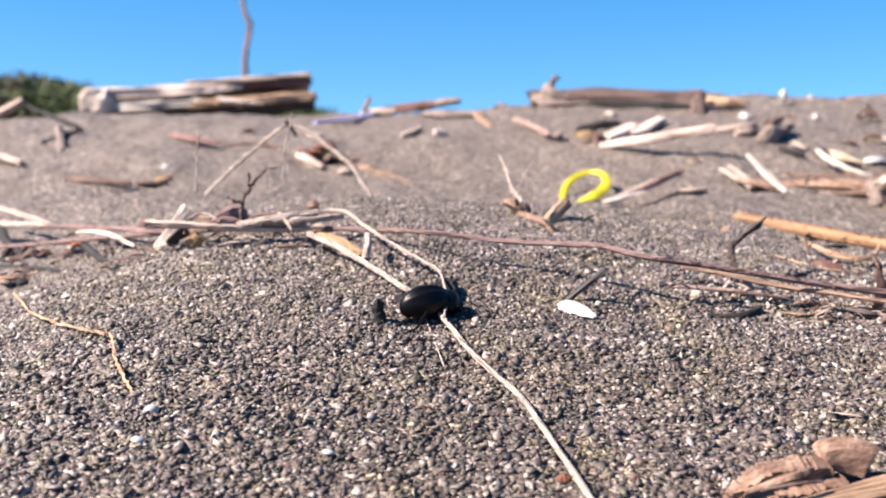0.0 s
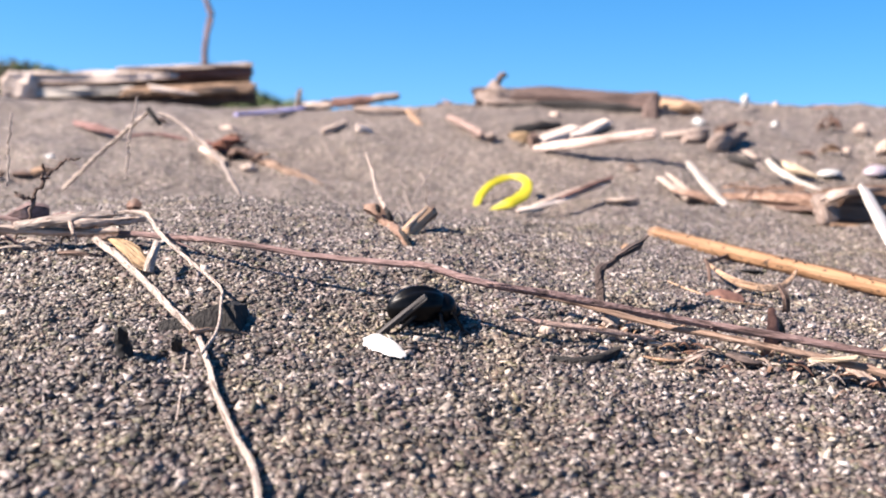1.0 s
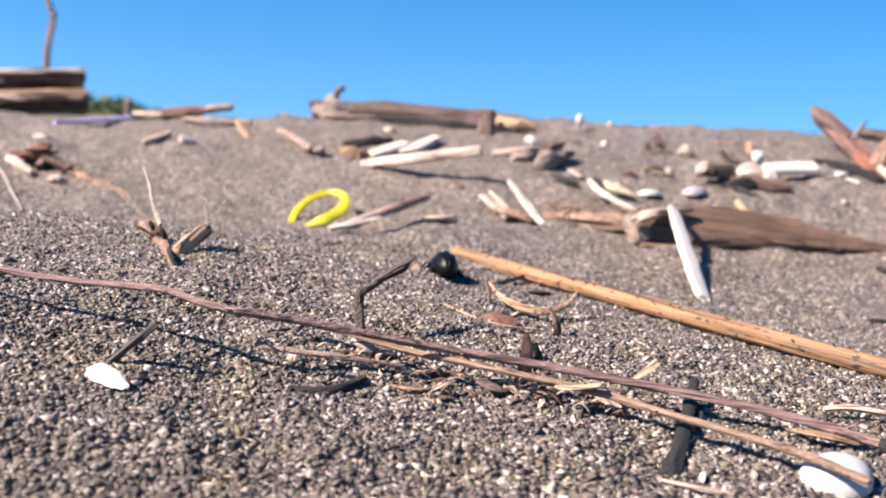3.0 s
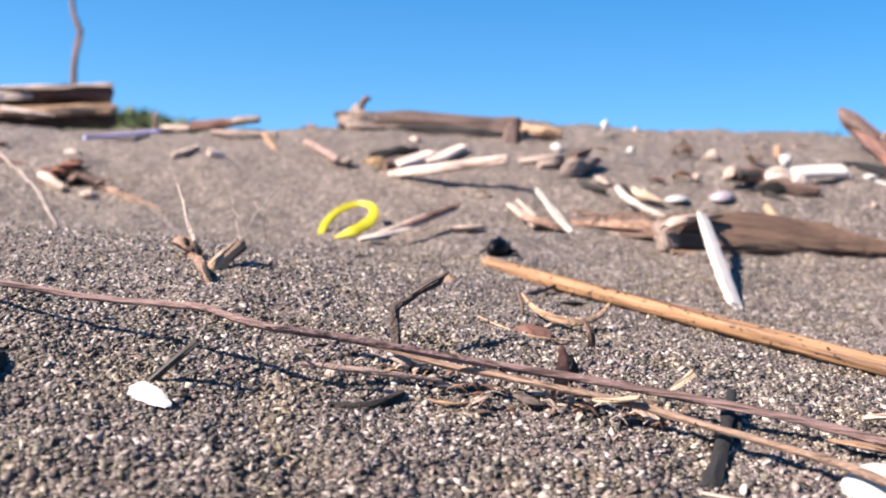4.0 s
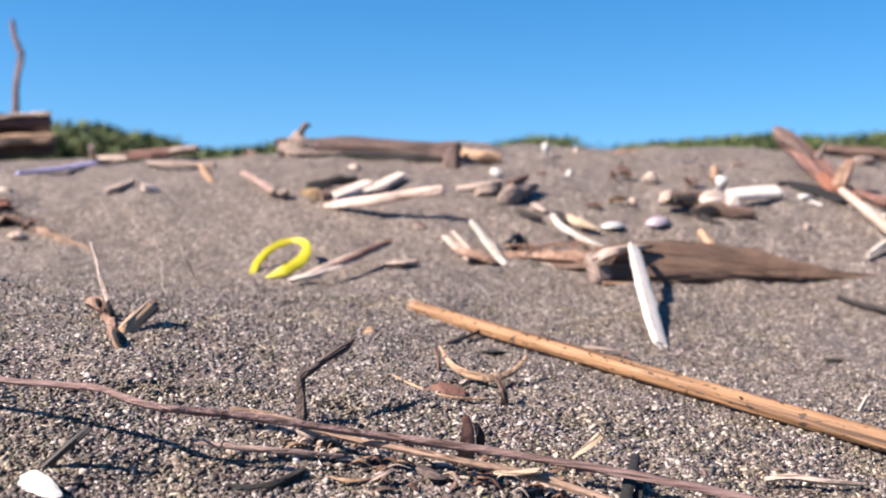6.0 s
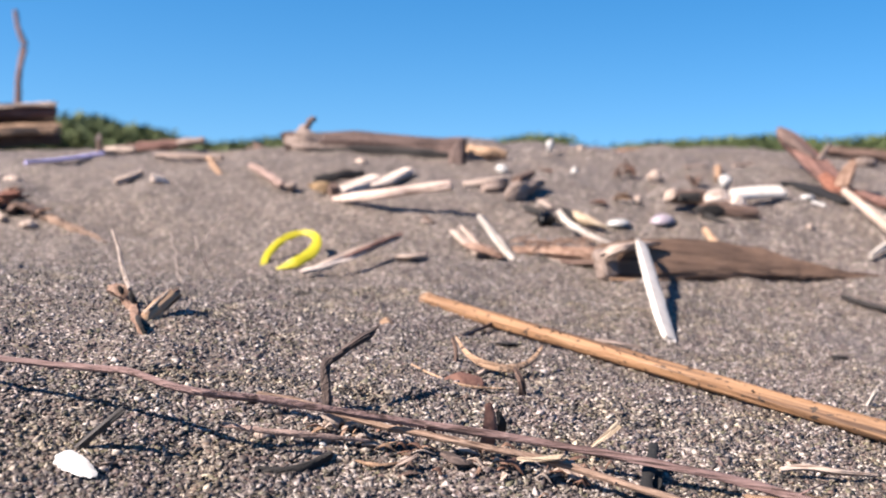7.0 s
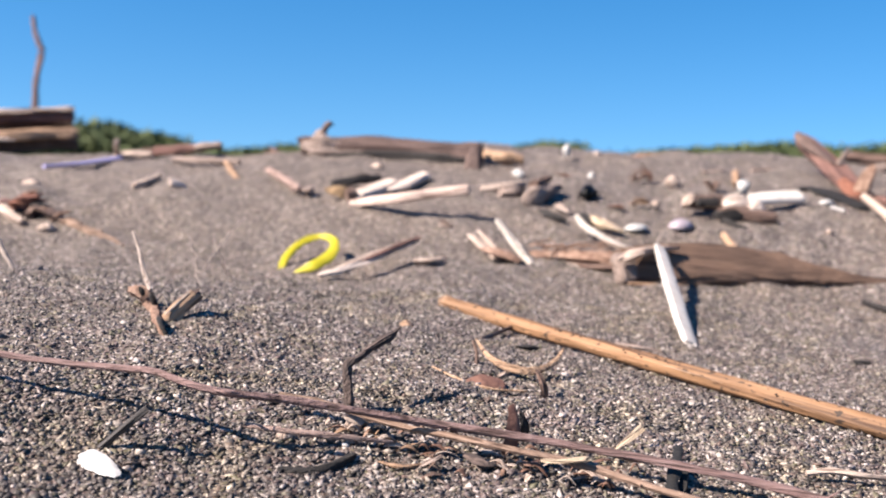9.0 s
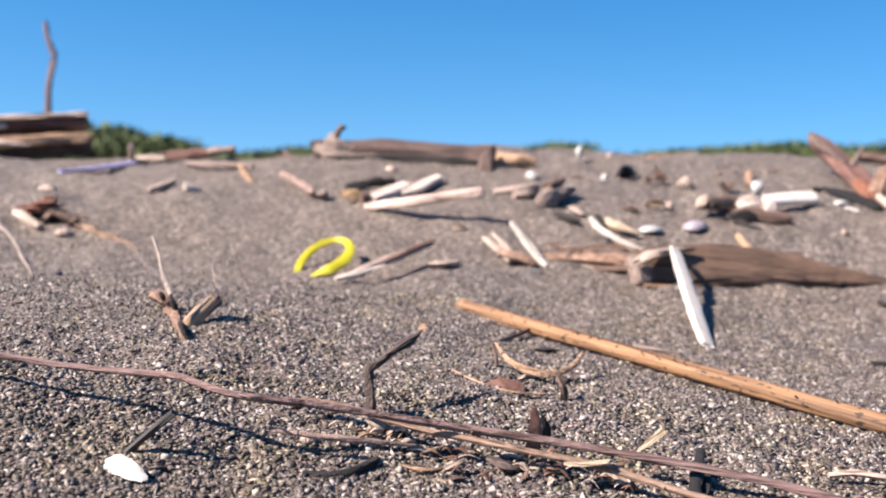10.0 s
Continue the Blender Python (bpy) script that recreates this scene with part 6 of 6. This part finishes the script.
chunk("red_pebble", "small reddish pebble beside the twig", "pebble", (0.0297, 0.2472, 0.0169), (0.0018, 0.0014, 0.0013), RED_WOOD, (0, 0, 0), 208, 0.25, 0)


leaf("pale_sliver", "thin pale sliver of wood on coarse sand", "wood chip", [(0.1075, 0.2812, 0.0245), (0.1116, 0.2795, 0.0246), (0.1162, 0.2785, 0.0241)], [0.0004, 0.0008, 0.0004], PALE_WOOD, thin=0.5, seed=219)


def bark_chunk():
    b = thing("bark_chunk", "reddish-tan splintered chunk of bark with a tan top", "bark")
    part("body", swept([(0.0690, 0.2363, 0.0150), (0.0767, 0.2402, 0.0168), (0.0854, 0.2418, 0.0178), (0.0944, 0.2442, 0.0186)], [0.0036, 0.006, 0.0072, 0.0062], sides=13, steps=34, rough=0.6, ridges=0.2, flat=0.8, seed=209, ragged=1.2, cleft=0.4, jitter=0.0003), TAN_BARK, b)
    part("face", swept([(0.0920, 0.2459, 0.0221), (0.0976, 0.2455, 0.0226), (0.1037, 0.2435, 0.0219)], [0.0038, 0.0046, 0.0042], sides=9, steps=14, rough=0.4, flat=0.95, seed=210, ragged=0.5, square=0.7, cleft=0.32), TAN_BARK, b, "paler tan block")
    part("crack", swept([(0.0725, 0.2287, 0.0205), (0.0796, 0.2287, 0.0218), (0.0871, 0.2300, 0.0222)], [0.0003, 0.0005, 0.0003], sides=7, steps=16, rough=0.5, seed=211), BROWN_WOOD, b, "dark crack")
    part("splinter", swept([(0.0701, 0.2314, 0.0190), (0.0804, 0.2314, 0.0225), (0.0870, 0.2353, 0.0234)], [0.0006, 0.0012, 0.0006], sides=7, steps=16, rough=0.5, seed=212, ragged=1.0), TAN_BARK, b)
    return b


bark_chunk()
stick("tan_branch", "smooth tan branch beside the bark chunk", "branch", [(0.0804, 0.2304, 0.0149), (0.0915, 0.2324, 0.0170), (0.1055, 0.2346, 0.0192), (0.1221, 0.2362, 0.0210)], [0.0022, 0.003, 0.0034, 0.0034], HUSK, rough=0.2, seed=212)

# ---- far left of the slope ----
stick("forked_twig", "dark forked twig standing on the far slope", "twig", [(-0.3990, 1.0000, 0.1330), (-0.3700, 0.9800, 0.1229), (-0.3400, 0.9600, 0.1132), (-0.3330, 0.9600, 0.1086)], [0.0016, 0.002, 0.002, 0.0016], DARK_BARK_AND_SHADE, rough=0.4, seed=213)
stick("forked_twig", "dark lower fork of a twig on the slope", "twig", [(-0.3330, 0.9600, 0.1110), (-0.3480, 0.9500, 0.1046), (-0.3560, 0.9200, 0.0980)], [0.0016, 0.002, 0.0018], DARK_BARK_AND_SHADE, rough=0.4, seed=214)
stick("grey_peg", "grey peg upright on the far slope", "stick", [(-0.3279, 0.8875, 0.0900), (-0.3553, 0.9600, 0.1131)], [0.003, 0.0032], GREY_WOOD, rough=0.4, seed=215)
stick("pale_far_stick", "pale stick half buried in the slope", "stick", [(-0.4028, 0.8961, 0.0938), (-0.3634, 0.8489, 0.0872), (-0.3345, 0.8227, 0.0813)], [0.0036, 0.0038, 0.003], PALE_WOOD, rough=0.3, seed=216)
stick("pale_far_stick", "pale broken stick slanting on the crest", "stick", [(-0.4663, 1.0800, 0.1258), (-0.4483, 1.0800, 0.1346), (-0.4362, 1.0800, 0.1421)], [0.004, 0.0045, 0.003], PALE_WOOD, rough=0.3, seed=217)
stick("brown_far_stick", "brown stick lying along the hollow", "stick", [(-0.2764, 0.7585, 0.0724), (-0.2546, 0.7455, 0.0705), (-0.2228, 0.7373, 0.0696)], [0.0025, 0.003, 0.002], BROWN_WOOD, rough=0.4, seed=218)
chunk("tan_far_chip", "tan chip lying in the hollow", "wood chip", (-0.2042, 0.7524, 0.0714), (0.006, 0.004, 0.003), HUSK, (0, 0, 0), 219)
chunk("dark_far_chip", "dark chip lying in the hollow", "wood chip", (-0.2153, 0.7477, 0.0696), (0.006, 0.004, 0.002), BROWN_WOOD, (0, 0, 0), 220)
chunk("white_far_chip", "white chip lying in the hollow", "shell", (-0.2131, 0.7892, 0.0787), (0.0042, 0.003, 0.0028), SHELL, (0, 0, 0), 221)
stick("red_strip", "red strip of bark on the far slope", "bark", [(-0.2423, 0.9227, 0.1056), (-0.2120, 0.8860, 0.1016), (-0.1875, 0.8726, 0.0977)], [0.0026, 0.0046, 0.0026], DUSKY, flat=0.6, rough=0.4, seed=222, cleft=0.35, ragged=0.8)
stick("red_strip", "faded red strip lying downslope", "bark", [(-0.1808, 0.8632, 0.0959), (-0.1583, 0.8693, 0.0978), (-0.1327, 0.8565, 0.0941)], [0.002, 0.0028, 0.002], DUSKY, flat=0.5, rough=0.4, seed=223)
scrap((-0.1754, 0.9280, 0.1087), (0.008, 0.005, 0.006), BROWN_WOOD, 351)


def debris():
    d = thing("bark_debris", "reddish pile of broken bark on the slope", "bark")
    part("flake", swept([(-0.1053, 0.8314, 0.0893), (-0.0951, 0.8220, 0.0925), (-0.0873, 0.8237, 0.0948)], [0.005, 0.008, 0.006], sides=14, steps=18, rough=0.6, flat=0.6, seed=225, ragged=1.0), RED_WOOD, d)
    part("flake", swept([(-0.0934, 0.8150, 0.0835), (-0.0866, 0.8176, 0.0880), (-0.0716, 0.8094, 0.0824)], [0.004, 0.006, 0.004], sides=14, steps=18, rough=0.6, flat=0.6, seed=226, ragged=1.0), BROWN_WOOD, d)
    # solid dark lump in place of a hollow's shade
    part("hollow", lump((0.006, 0.004, 0.004), 227, 0.4), DARK_BARK_AND_SHADE, d).location = (-0.0871, 0.8169, 0.0889)
    part("splinter", swept([(-0.0752, 0.8136, 0.0837), (-0.0566, 0.8002, 0.0783), (-0.0366, 0.7824, 0.0720), (-0.0202, 0.7656, 0.0667)], [0.0024, 0.0026, 0.002, 0.001], sides=9, steps=30, rough=0.5, seed=228, ragged=1.2, cleft=0.3, jitter=0.0005), STEM, d)
    for n, (x, y, z, w, mat) in enumerate(((-0.1120, 0.8290, 0.0905, 0.0035, DUSKY), (-0.1000, 0.8190, 0.0900, 0.0042, RED_WOOD), (-0.0820, 0.8130, 0.0862, 0.0034, TAN_BARK), (-0.0700, 0.8080, 0.0832, 0.0028, TAN_BARK), (-0.0960, 0.8280, 0.0960, 0.003, TAN_BARK))):
        r = random.Random(80 + n)
        half = Vector((r.uniform(0.004, 0.009), -0.002, r.uniform(-0.005, 0.005)))
        part("flake", swept([Vector((x, y, z)) - half, Vector((x, y, z + 0.002)), Vector((x, y, z)) + half], [w * 0.4, w, w * 0.4], sides=8, steps=12, rough=0.6, flat=0.5, seed=230 + n, ragged=1.4, cleft=0.4), mat, d)
    part("splinter", swept([(-0.1162, 0.8301, 0.0881), (-0.1042, 0.8140, 0.0834), (-0.0934, 0.8040, 0.0794)], [0.0028, 0.0032, 0.002], sides=10, steps=14, rough=0.4, seed=229), PALE_WOOD, d)
    return d


debris()


# ---- distant shrubs ----
def shrubs(label, lo, hi, far, tall, seed, mat=GREEN):
    """A low dark green thicket of small leaf blades, seen over the crest; lo and hi are its ends."""
    rng = np.random.default_rng(seed)
    n = 20000
    u = rng.random(n)
    ridge = np.interp(u, np.linspace(0, 1, len(tall)), tall) * (0.86 + 0.14 * np.sin(u * 61 + seed) * np.sin(u * 23))
    x = lo + (hi - lo) * u + rng.normal(0, 0.05, n)
    y = far + rng.normal(0, 0.5, n)
    z = ridge * rng.random(n) ** 0.45
    c = np.stack([x, y, z], -1)
    a, b = rng.normal(0, 1, (n, 3)), rng.normal(0, 1, (n, 3))
    a /= np.linalg.norm(a, axis=1)[:, None]
    b /= np.linalg.norm(b, axis=1)[:, None]
    s = rng.uniform(0.022, 0.05, (n, 1))
    v = np.stack([c - a * s, c + b * s * 0.5, c + a * s, c - b * s * 0.5], 1).reshape(-1, 3)
    me = bpy.data.meshes.new("thicket")
    me.from_pydata(v.tolist(), [], np.arange(n * 4).reshape(-1, 4).tolist())
    me.materials.append(mat)
    return tagged(new("thicket", me), label, "shrubs", kind="stuff")


shrubs("low green thicket behind the crest", -3.4, -0.48, 9.0, (0.72, 0.58, 0.5, 0.49, 0.49, 0.48, 0.42, 0.32, 0.26), 1)
shrubs("brownish green thicket behind the split log", -4.9, -3.35, 9.0, (0.5, 0.58, 0.62, 0.66, 0.68), 6, SCRUB)
shrubs("scrap of green thicket behind a log", -0.44, 0.14, 9.0, (0.28, 0.28, 0.29, 0.30, 0.31, 0.32, 0.33, 0.31, 0.28), 2)
shrubs("small dark green bush behind the crest", 1.97, 2.27, 9.0, (0.31, 0.37, 0.42, 0.44, 0.42, 0.38, 0.33, 0.31, 0.30), 3)
shrubs("bright green low thicket behind the crest", 2.95, 4.62, 9.0, (0.34, 0.40, 0.41, 0.42, 0.45, 0.49, 0.49, 0.46, 0.38), 4)
shrubs("dark green thicket behind the crest", 4.68, 7.19, 9.0, (0.39, 0.48, 0.52, 0.55, 0.58, 0.61, 0.60, 0.57, 0.55), 5)


# ---- loose grains on the near sand ----
def grains():
    """Single grains lying on the sand where the way passes nearest."""
    rng = np.random.default_rng(7)
    def strip(n, x0, x1, y0, y1, lo, hi):
        return np.stack([rng.uniform(x0, x1, n), rng.uniform(y0, y1, n), lo + (hi - lo) * rng.random(n) ** 1.6], -1)
    g = np.concatenate([strip(44000, -0.18, 0.33, 0.2, 0.33, 0.0007, 0.0018), strip(56000, -0.18, 0.33, 0.32, 0.42, 0.0005, 0.00145), strip(84000, -0.2, 0.36, 0.42, 0.62, 0.0004, 0.00105), strip(56000, -0.24, 0.46, 0.58, 0.9, 0.0004, 0.0012), strip(2500, -0.17, 0.34, 0.2, 0.46, 0.0012, 0.0018)])
    edge = np.minimum(np.minimum(g[:, 0] + 0.24, 0.46 - g[:, 0]) / 0.05, (0.9 - g[:, 1]) / 0.25)
    g = g[rng.random(len(g)) < np.clip(edge, 0, 1)]
    n = len(g)
    r = g[:, 2:3]
    c = np.stack([g[:, 0], g[:, 1], bed(g[:, 0], g[:, 1])], -1) + np.concatenate([np.zeros((n, 2)), r * rng.uniform(-0.3, 0.16, (n, 1))], 1)
    form = np.array([(1, 0, 0), (0, 1, 0), (-1, 0, 0), (0, -1, 0), (0.2, 0.1, 0.9), (-0.1, 0.1, -0.9)])
    # most grains lie on their flatter side
    q = rng.normal(0, 1, (n, 4)) * (1, 0.26, 0.26, 1)
    q /= np.linalg.norm(q, axis=1)[:, None]
    w, x, y, z = q.T
    turn = np.stack([1 - 2 * (y * y + z * z), 2 * (x * y - z * w), 2 * (x * z + y * w), 2 * (x * y + z * w), 1 - 2 * (x * x + z * z), 2 * (y * z - x * w), 2 * (x * z - y * w), 2 * (y * z + x * w), 1 - 2 * (x * x + y * y)], -1).reshape(n, 3, 3)
    shape = form[None] * rng.uniform(0.65, 1.35, (n, 6, 3)) * rng.uniform((0.6, 0.6, 0.28), (1.6, 1.6, 0.7), (n, 1, 3)) * r[:, None]
    v = np.einsum("nij,nkj->nki", turn, shape) + c[:, None]
    tri = np.array([(0, 1, 4), (1, 2, 4), (2, 3, 4), (3, 0, 4), (1, 0, 5), (2, 1, 5), (3, 2, 5), (0, 3, 5)])
    f = (np.arange(n)[:, None, None] * 6 + tri[None]).reshape(-1, 3)
    me = bpy.data.meshes.new("sand_grains")
    me.vertices.add(n * 6)
    me.vertices.foreach_set("co", v.reshape(-1))
    me.loops.add(len(f) * 3)
    me.loops.foreach_set("vertex_index", f.reshape(-1))
    me.polygons.add(len(f))
    me.polygons.foreach_set("loop_start", np.arange(len(f)) * 3)
    me.update()
    me.validate()
    me.materials.append(GRAIN)
    return tagged(new("sand_grains", me), "loose coarse grains of grey, tan and white sand", "sand grains", kind="stuff")


grains()


# ---- what moves ----
def motions():
    """The beetle's way up the slope: seconds, place, and turns about x, y, z; and the swing of its legs."""
    way = [
        (0.0, -0.0043, 0.3435, 0.0405, 4.9, 13.9, -64.0),
        (0.2, -0.0006, 0.3521, 0.0426, 4.9, 13.8, -63.0),
        (0.4, 0.0098, 0.3510, 0.0419, 4.6, 13.9, -63.0),
        (0.6, 0.0333, 0.3540, 0.0416, 4.1, 13.7, -63.0),
        (0.8, 0.0396, 0.3604, 0.0429, 4.5, 13.4, -60.0),
        (1.0, 0.0558, 0.3727, 0.0449, 2.3, 13.2, -66.0),
        (1.2, 0.0802, 0.3775, 0.0445, 3.9, 11.8, -56.0),
        (1.4, 0.0899, 0.3899, 0.0464, 5.4, 10.3, -43.0),
        (1.6, 0.1034, 0.4041, 0.0479, 5.7, 8.9, -33.0),
        (1.8, 0.1244, 0.4185, 0.0485, 3.5, 8.6, -36.0),
        (2.0, 0.1440, 0.4281, 0.0461, 1.5, 8.1, -42.0),
        (2.2, 0.1560, 0.4302, 0.0460, 1.7, 7.6, -38.0),
        (2.4, 0.1579, 0.4397, 0.0480, 3.3, 6.9, -20.0),
        (2.6, 0.1529, 0.4436, 0.0488, 4.8, 6.0, -6.0),
        (2.8, 0.1521, 0.4705, 0.0511, 4.4, 5.9, 4.0),
        (3.0, 0.1485, 0.4972, 0.0530, 3.1, 6.3, 4.0),
        (3.2, 0.1436, 0.5176, 0.0544, 1.1, 6.5, -6.0),
        (3.4, 0.1462, 0.5435, 0.0547, -0.1, 5.9, -11.8),
        (3.6, 0.1518, 0.5699, 0.0547, -0.5, 4.9, -17.6),
        (3.8, 0.1635, 0.5960, 0.0544, 0.3, 4.1, -23.5),
        (4.0, 0.1774, 0.6219, 0.0550, 2.0, 3.8, -29.3),
        (4.2, 0.1917, 0.6479, 0.0566, 3.9, 4.3, -35.1),
        (4.4, 0.2036, 0.6752, 0.0597, 5.9, 5.3, -39.4),
        (4.6, 0.2163, 0.6938, 0.0626, 7.1, 6.6, -42.2),
        (4.8, 0.2296, 0.6990, 0.0634, 7.0, 7.8, -45.0),
        (5.0, 0.2377, 0.6979, 0.0631, 8.4, 6.6, -32.5),
        (5.2, 0.2417, 0.7003, 0.0634, 9.8, 4.8, -20.0),
        (5.4, 0.2427, 0.7085, 0.0650, 11.1, 2.5, -8.0),
        (5.6, 0.2435, 0.7188, 0.0671, 11.8, 1.7, -5.3),
        (5.8, 0.2455, 0.7294, 0.0694, 12.1, 3.0, -11.9),
        (6.0, 0.2490, 0.7385, 0.0714, 12.2, 4.5, -18.4),
        (6.2, 0.2518, 0.7439, 0.0727, 11.9, 6.0, -25.0),
        (6.4, 0.2569, 0.7505, 0.0742, 12.1, 6.4, -25.8),
        (6.6, 0.2625, 0.7614, 0.0768, 12.5, 6.7, -26.5),
        (6.8, 0.2678, 0.7710, 0.0792, 12.7, 7.1, -27.3),
        (7.0, 0.2737, 0.7814, 0.0819, 12.9, 7.3, -28.1),
        (7.2, 0.2794, 0.7919, 0.0847, 13.1, 7.6, -28.8),
        (7.4, 0.2813, 0.7982, 0.0863, 13.1, 7.7, -29.6),
        (7.6, 0.2820, 0.8040, 0.0879, 12.8, 8.2, -32.0),
        (7.8, 0.2850, 0.8048, 0.0881, 12.3, 9.1, -36.0),
        (8.0, 0.2887, 0.8060, 0.0884, 11.7, 10.0, -40.0),
        (8.2, 0.2939, 0.8106, 0.0897, 12.9, 8.5, -32.9),
        (8.4, 0.2991, 0.8170, 0.0914, 13.9, 6.8, -25.7),
        (8.6, 0.3026, 0.8266, 0.0940, 14.5, 4.8, -18.6),
        (8.8, 0.3060, 0.8411, 0.0980, 14.3, 4.5, -18.8),
        (9.0, 0.3116, 0.8603, 0.1031, 13.3, 5.9, -26.5),
        (9.2, 0.3214, 0.8798, 0.1081, 11.9, 7.1, -34.2),
        (9.4, 0.3312, 0.8969, 0.1124, 10.9, 7.4, -38.6),
        (9.6, 0.3393, 0.9112, 0.1157, 10.2, 7.2, -39.7),
        (9.8, 0.3462, 0.9238, 0.1185, 9.6, 7.0, -40.9),
        (10.0, 0.3528, 0.9343, 0.1208, 9.1, 6.9, -42.0),
    ]
    walk(BEETLE, [(t, pose(*row)) for t, *row in way])
    for leg, side, n in LEGS:
        at = tuple(leg.location)
        step = 1 if (n + (side > 0)) % 2 else -1
        rows = []
        for i in range(101):
            t = i / 10
            swing = math.sin(2 * math.pi * 2.7 * t) * step
            rows.append((t, pose(*at, 0, -side * 6 * max(math.cos(2 * math.pi * 2.7 * t) * step, 0), side * 16 * swing)))
        walk(leg, rows)


motions()
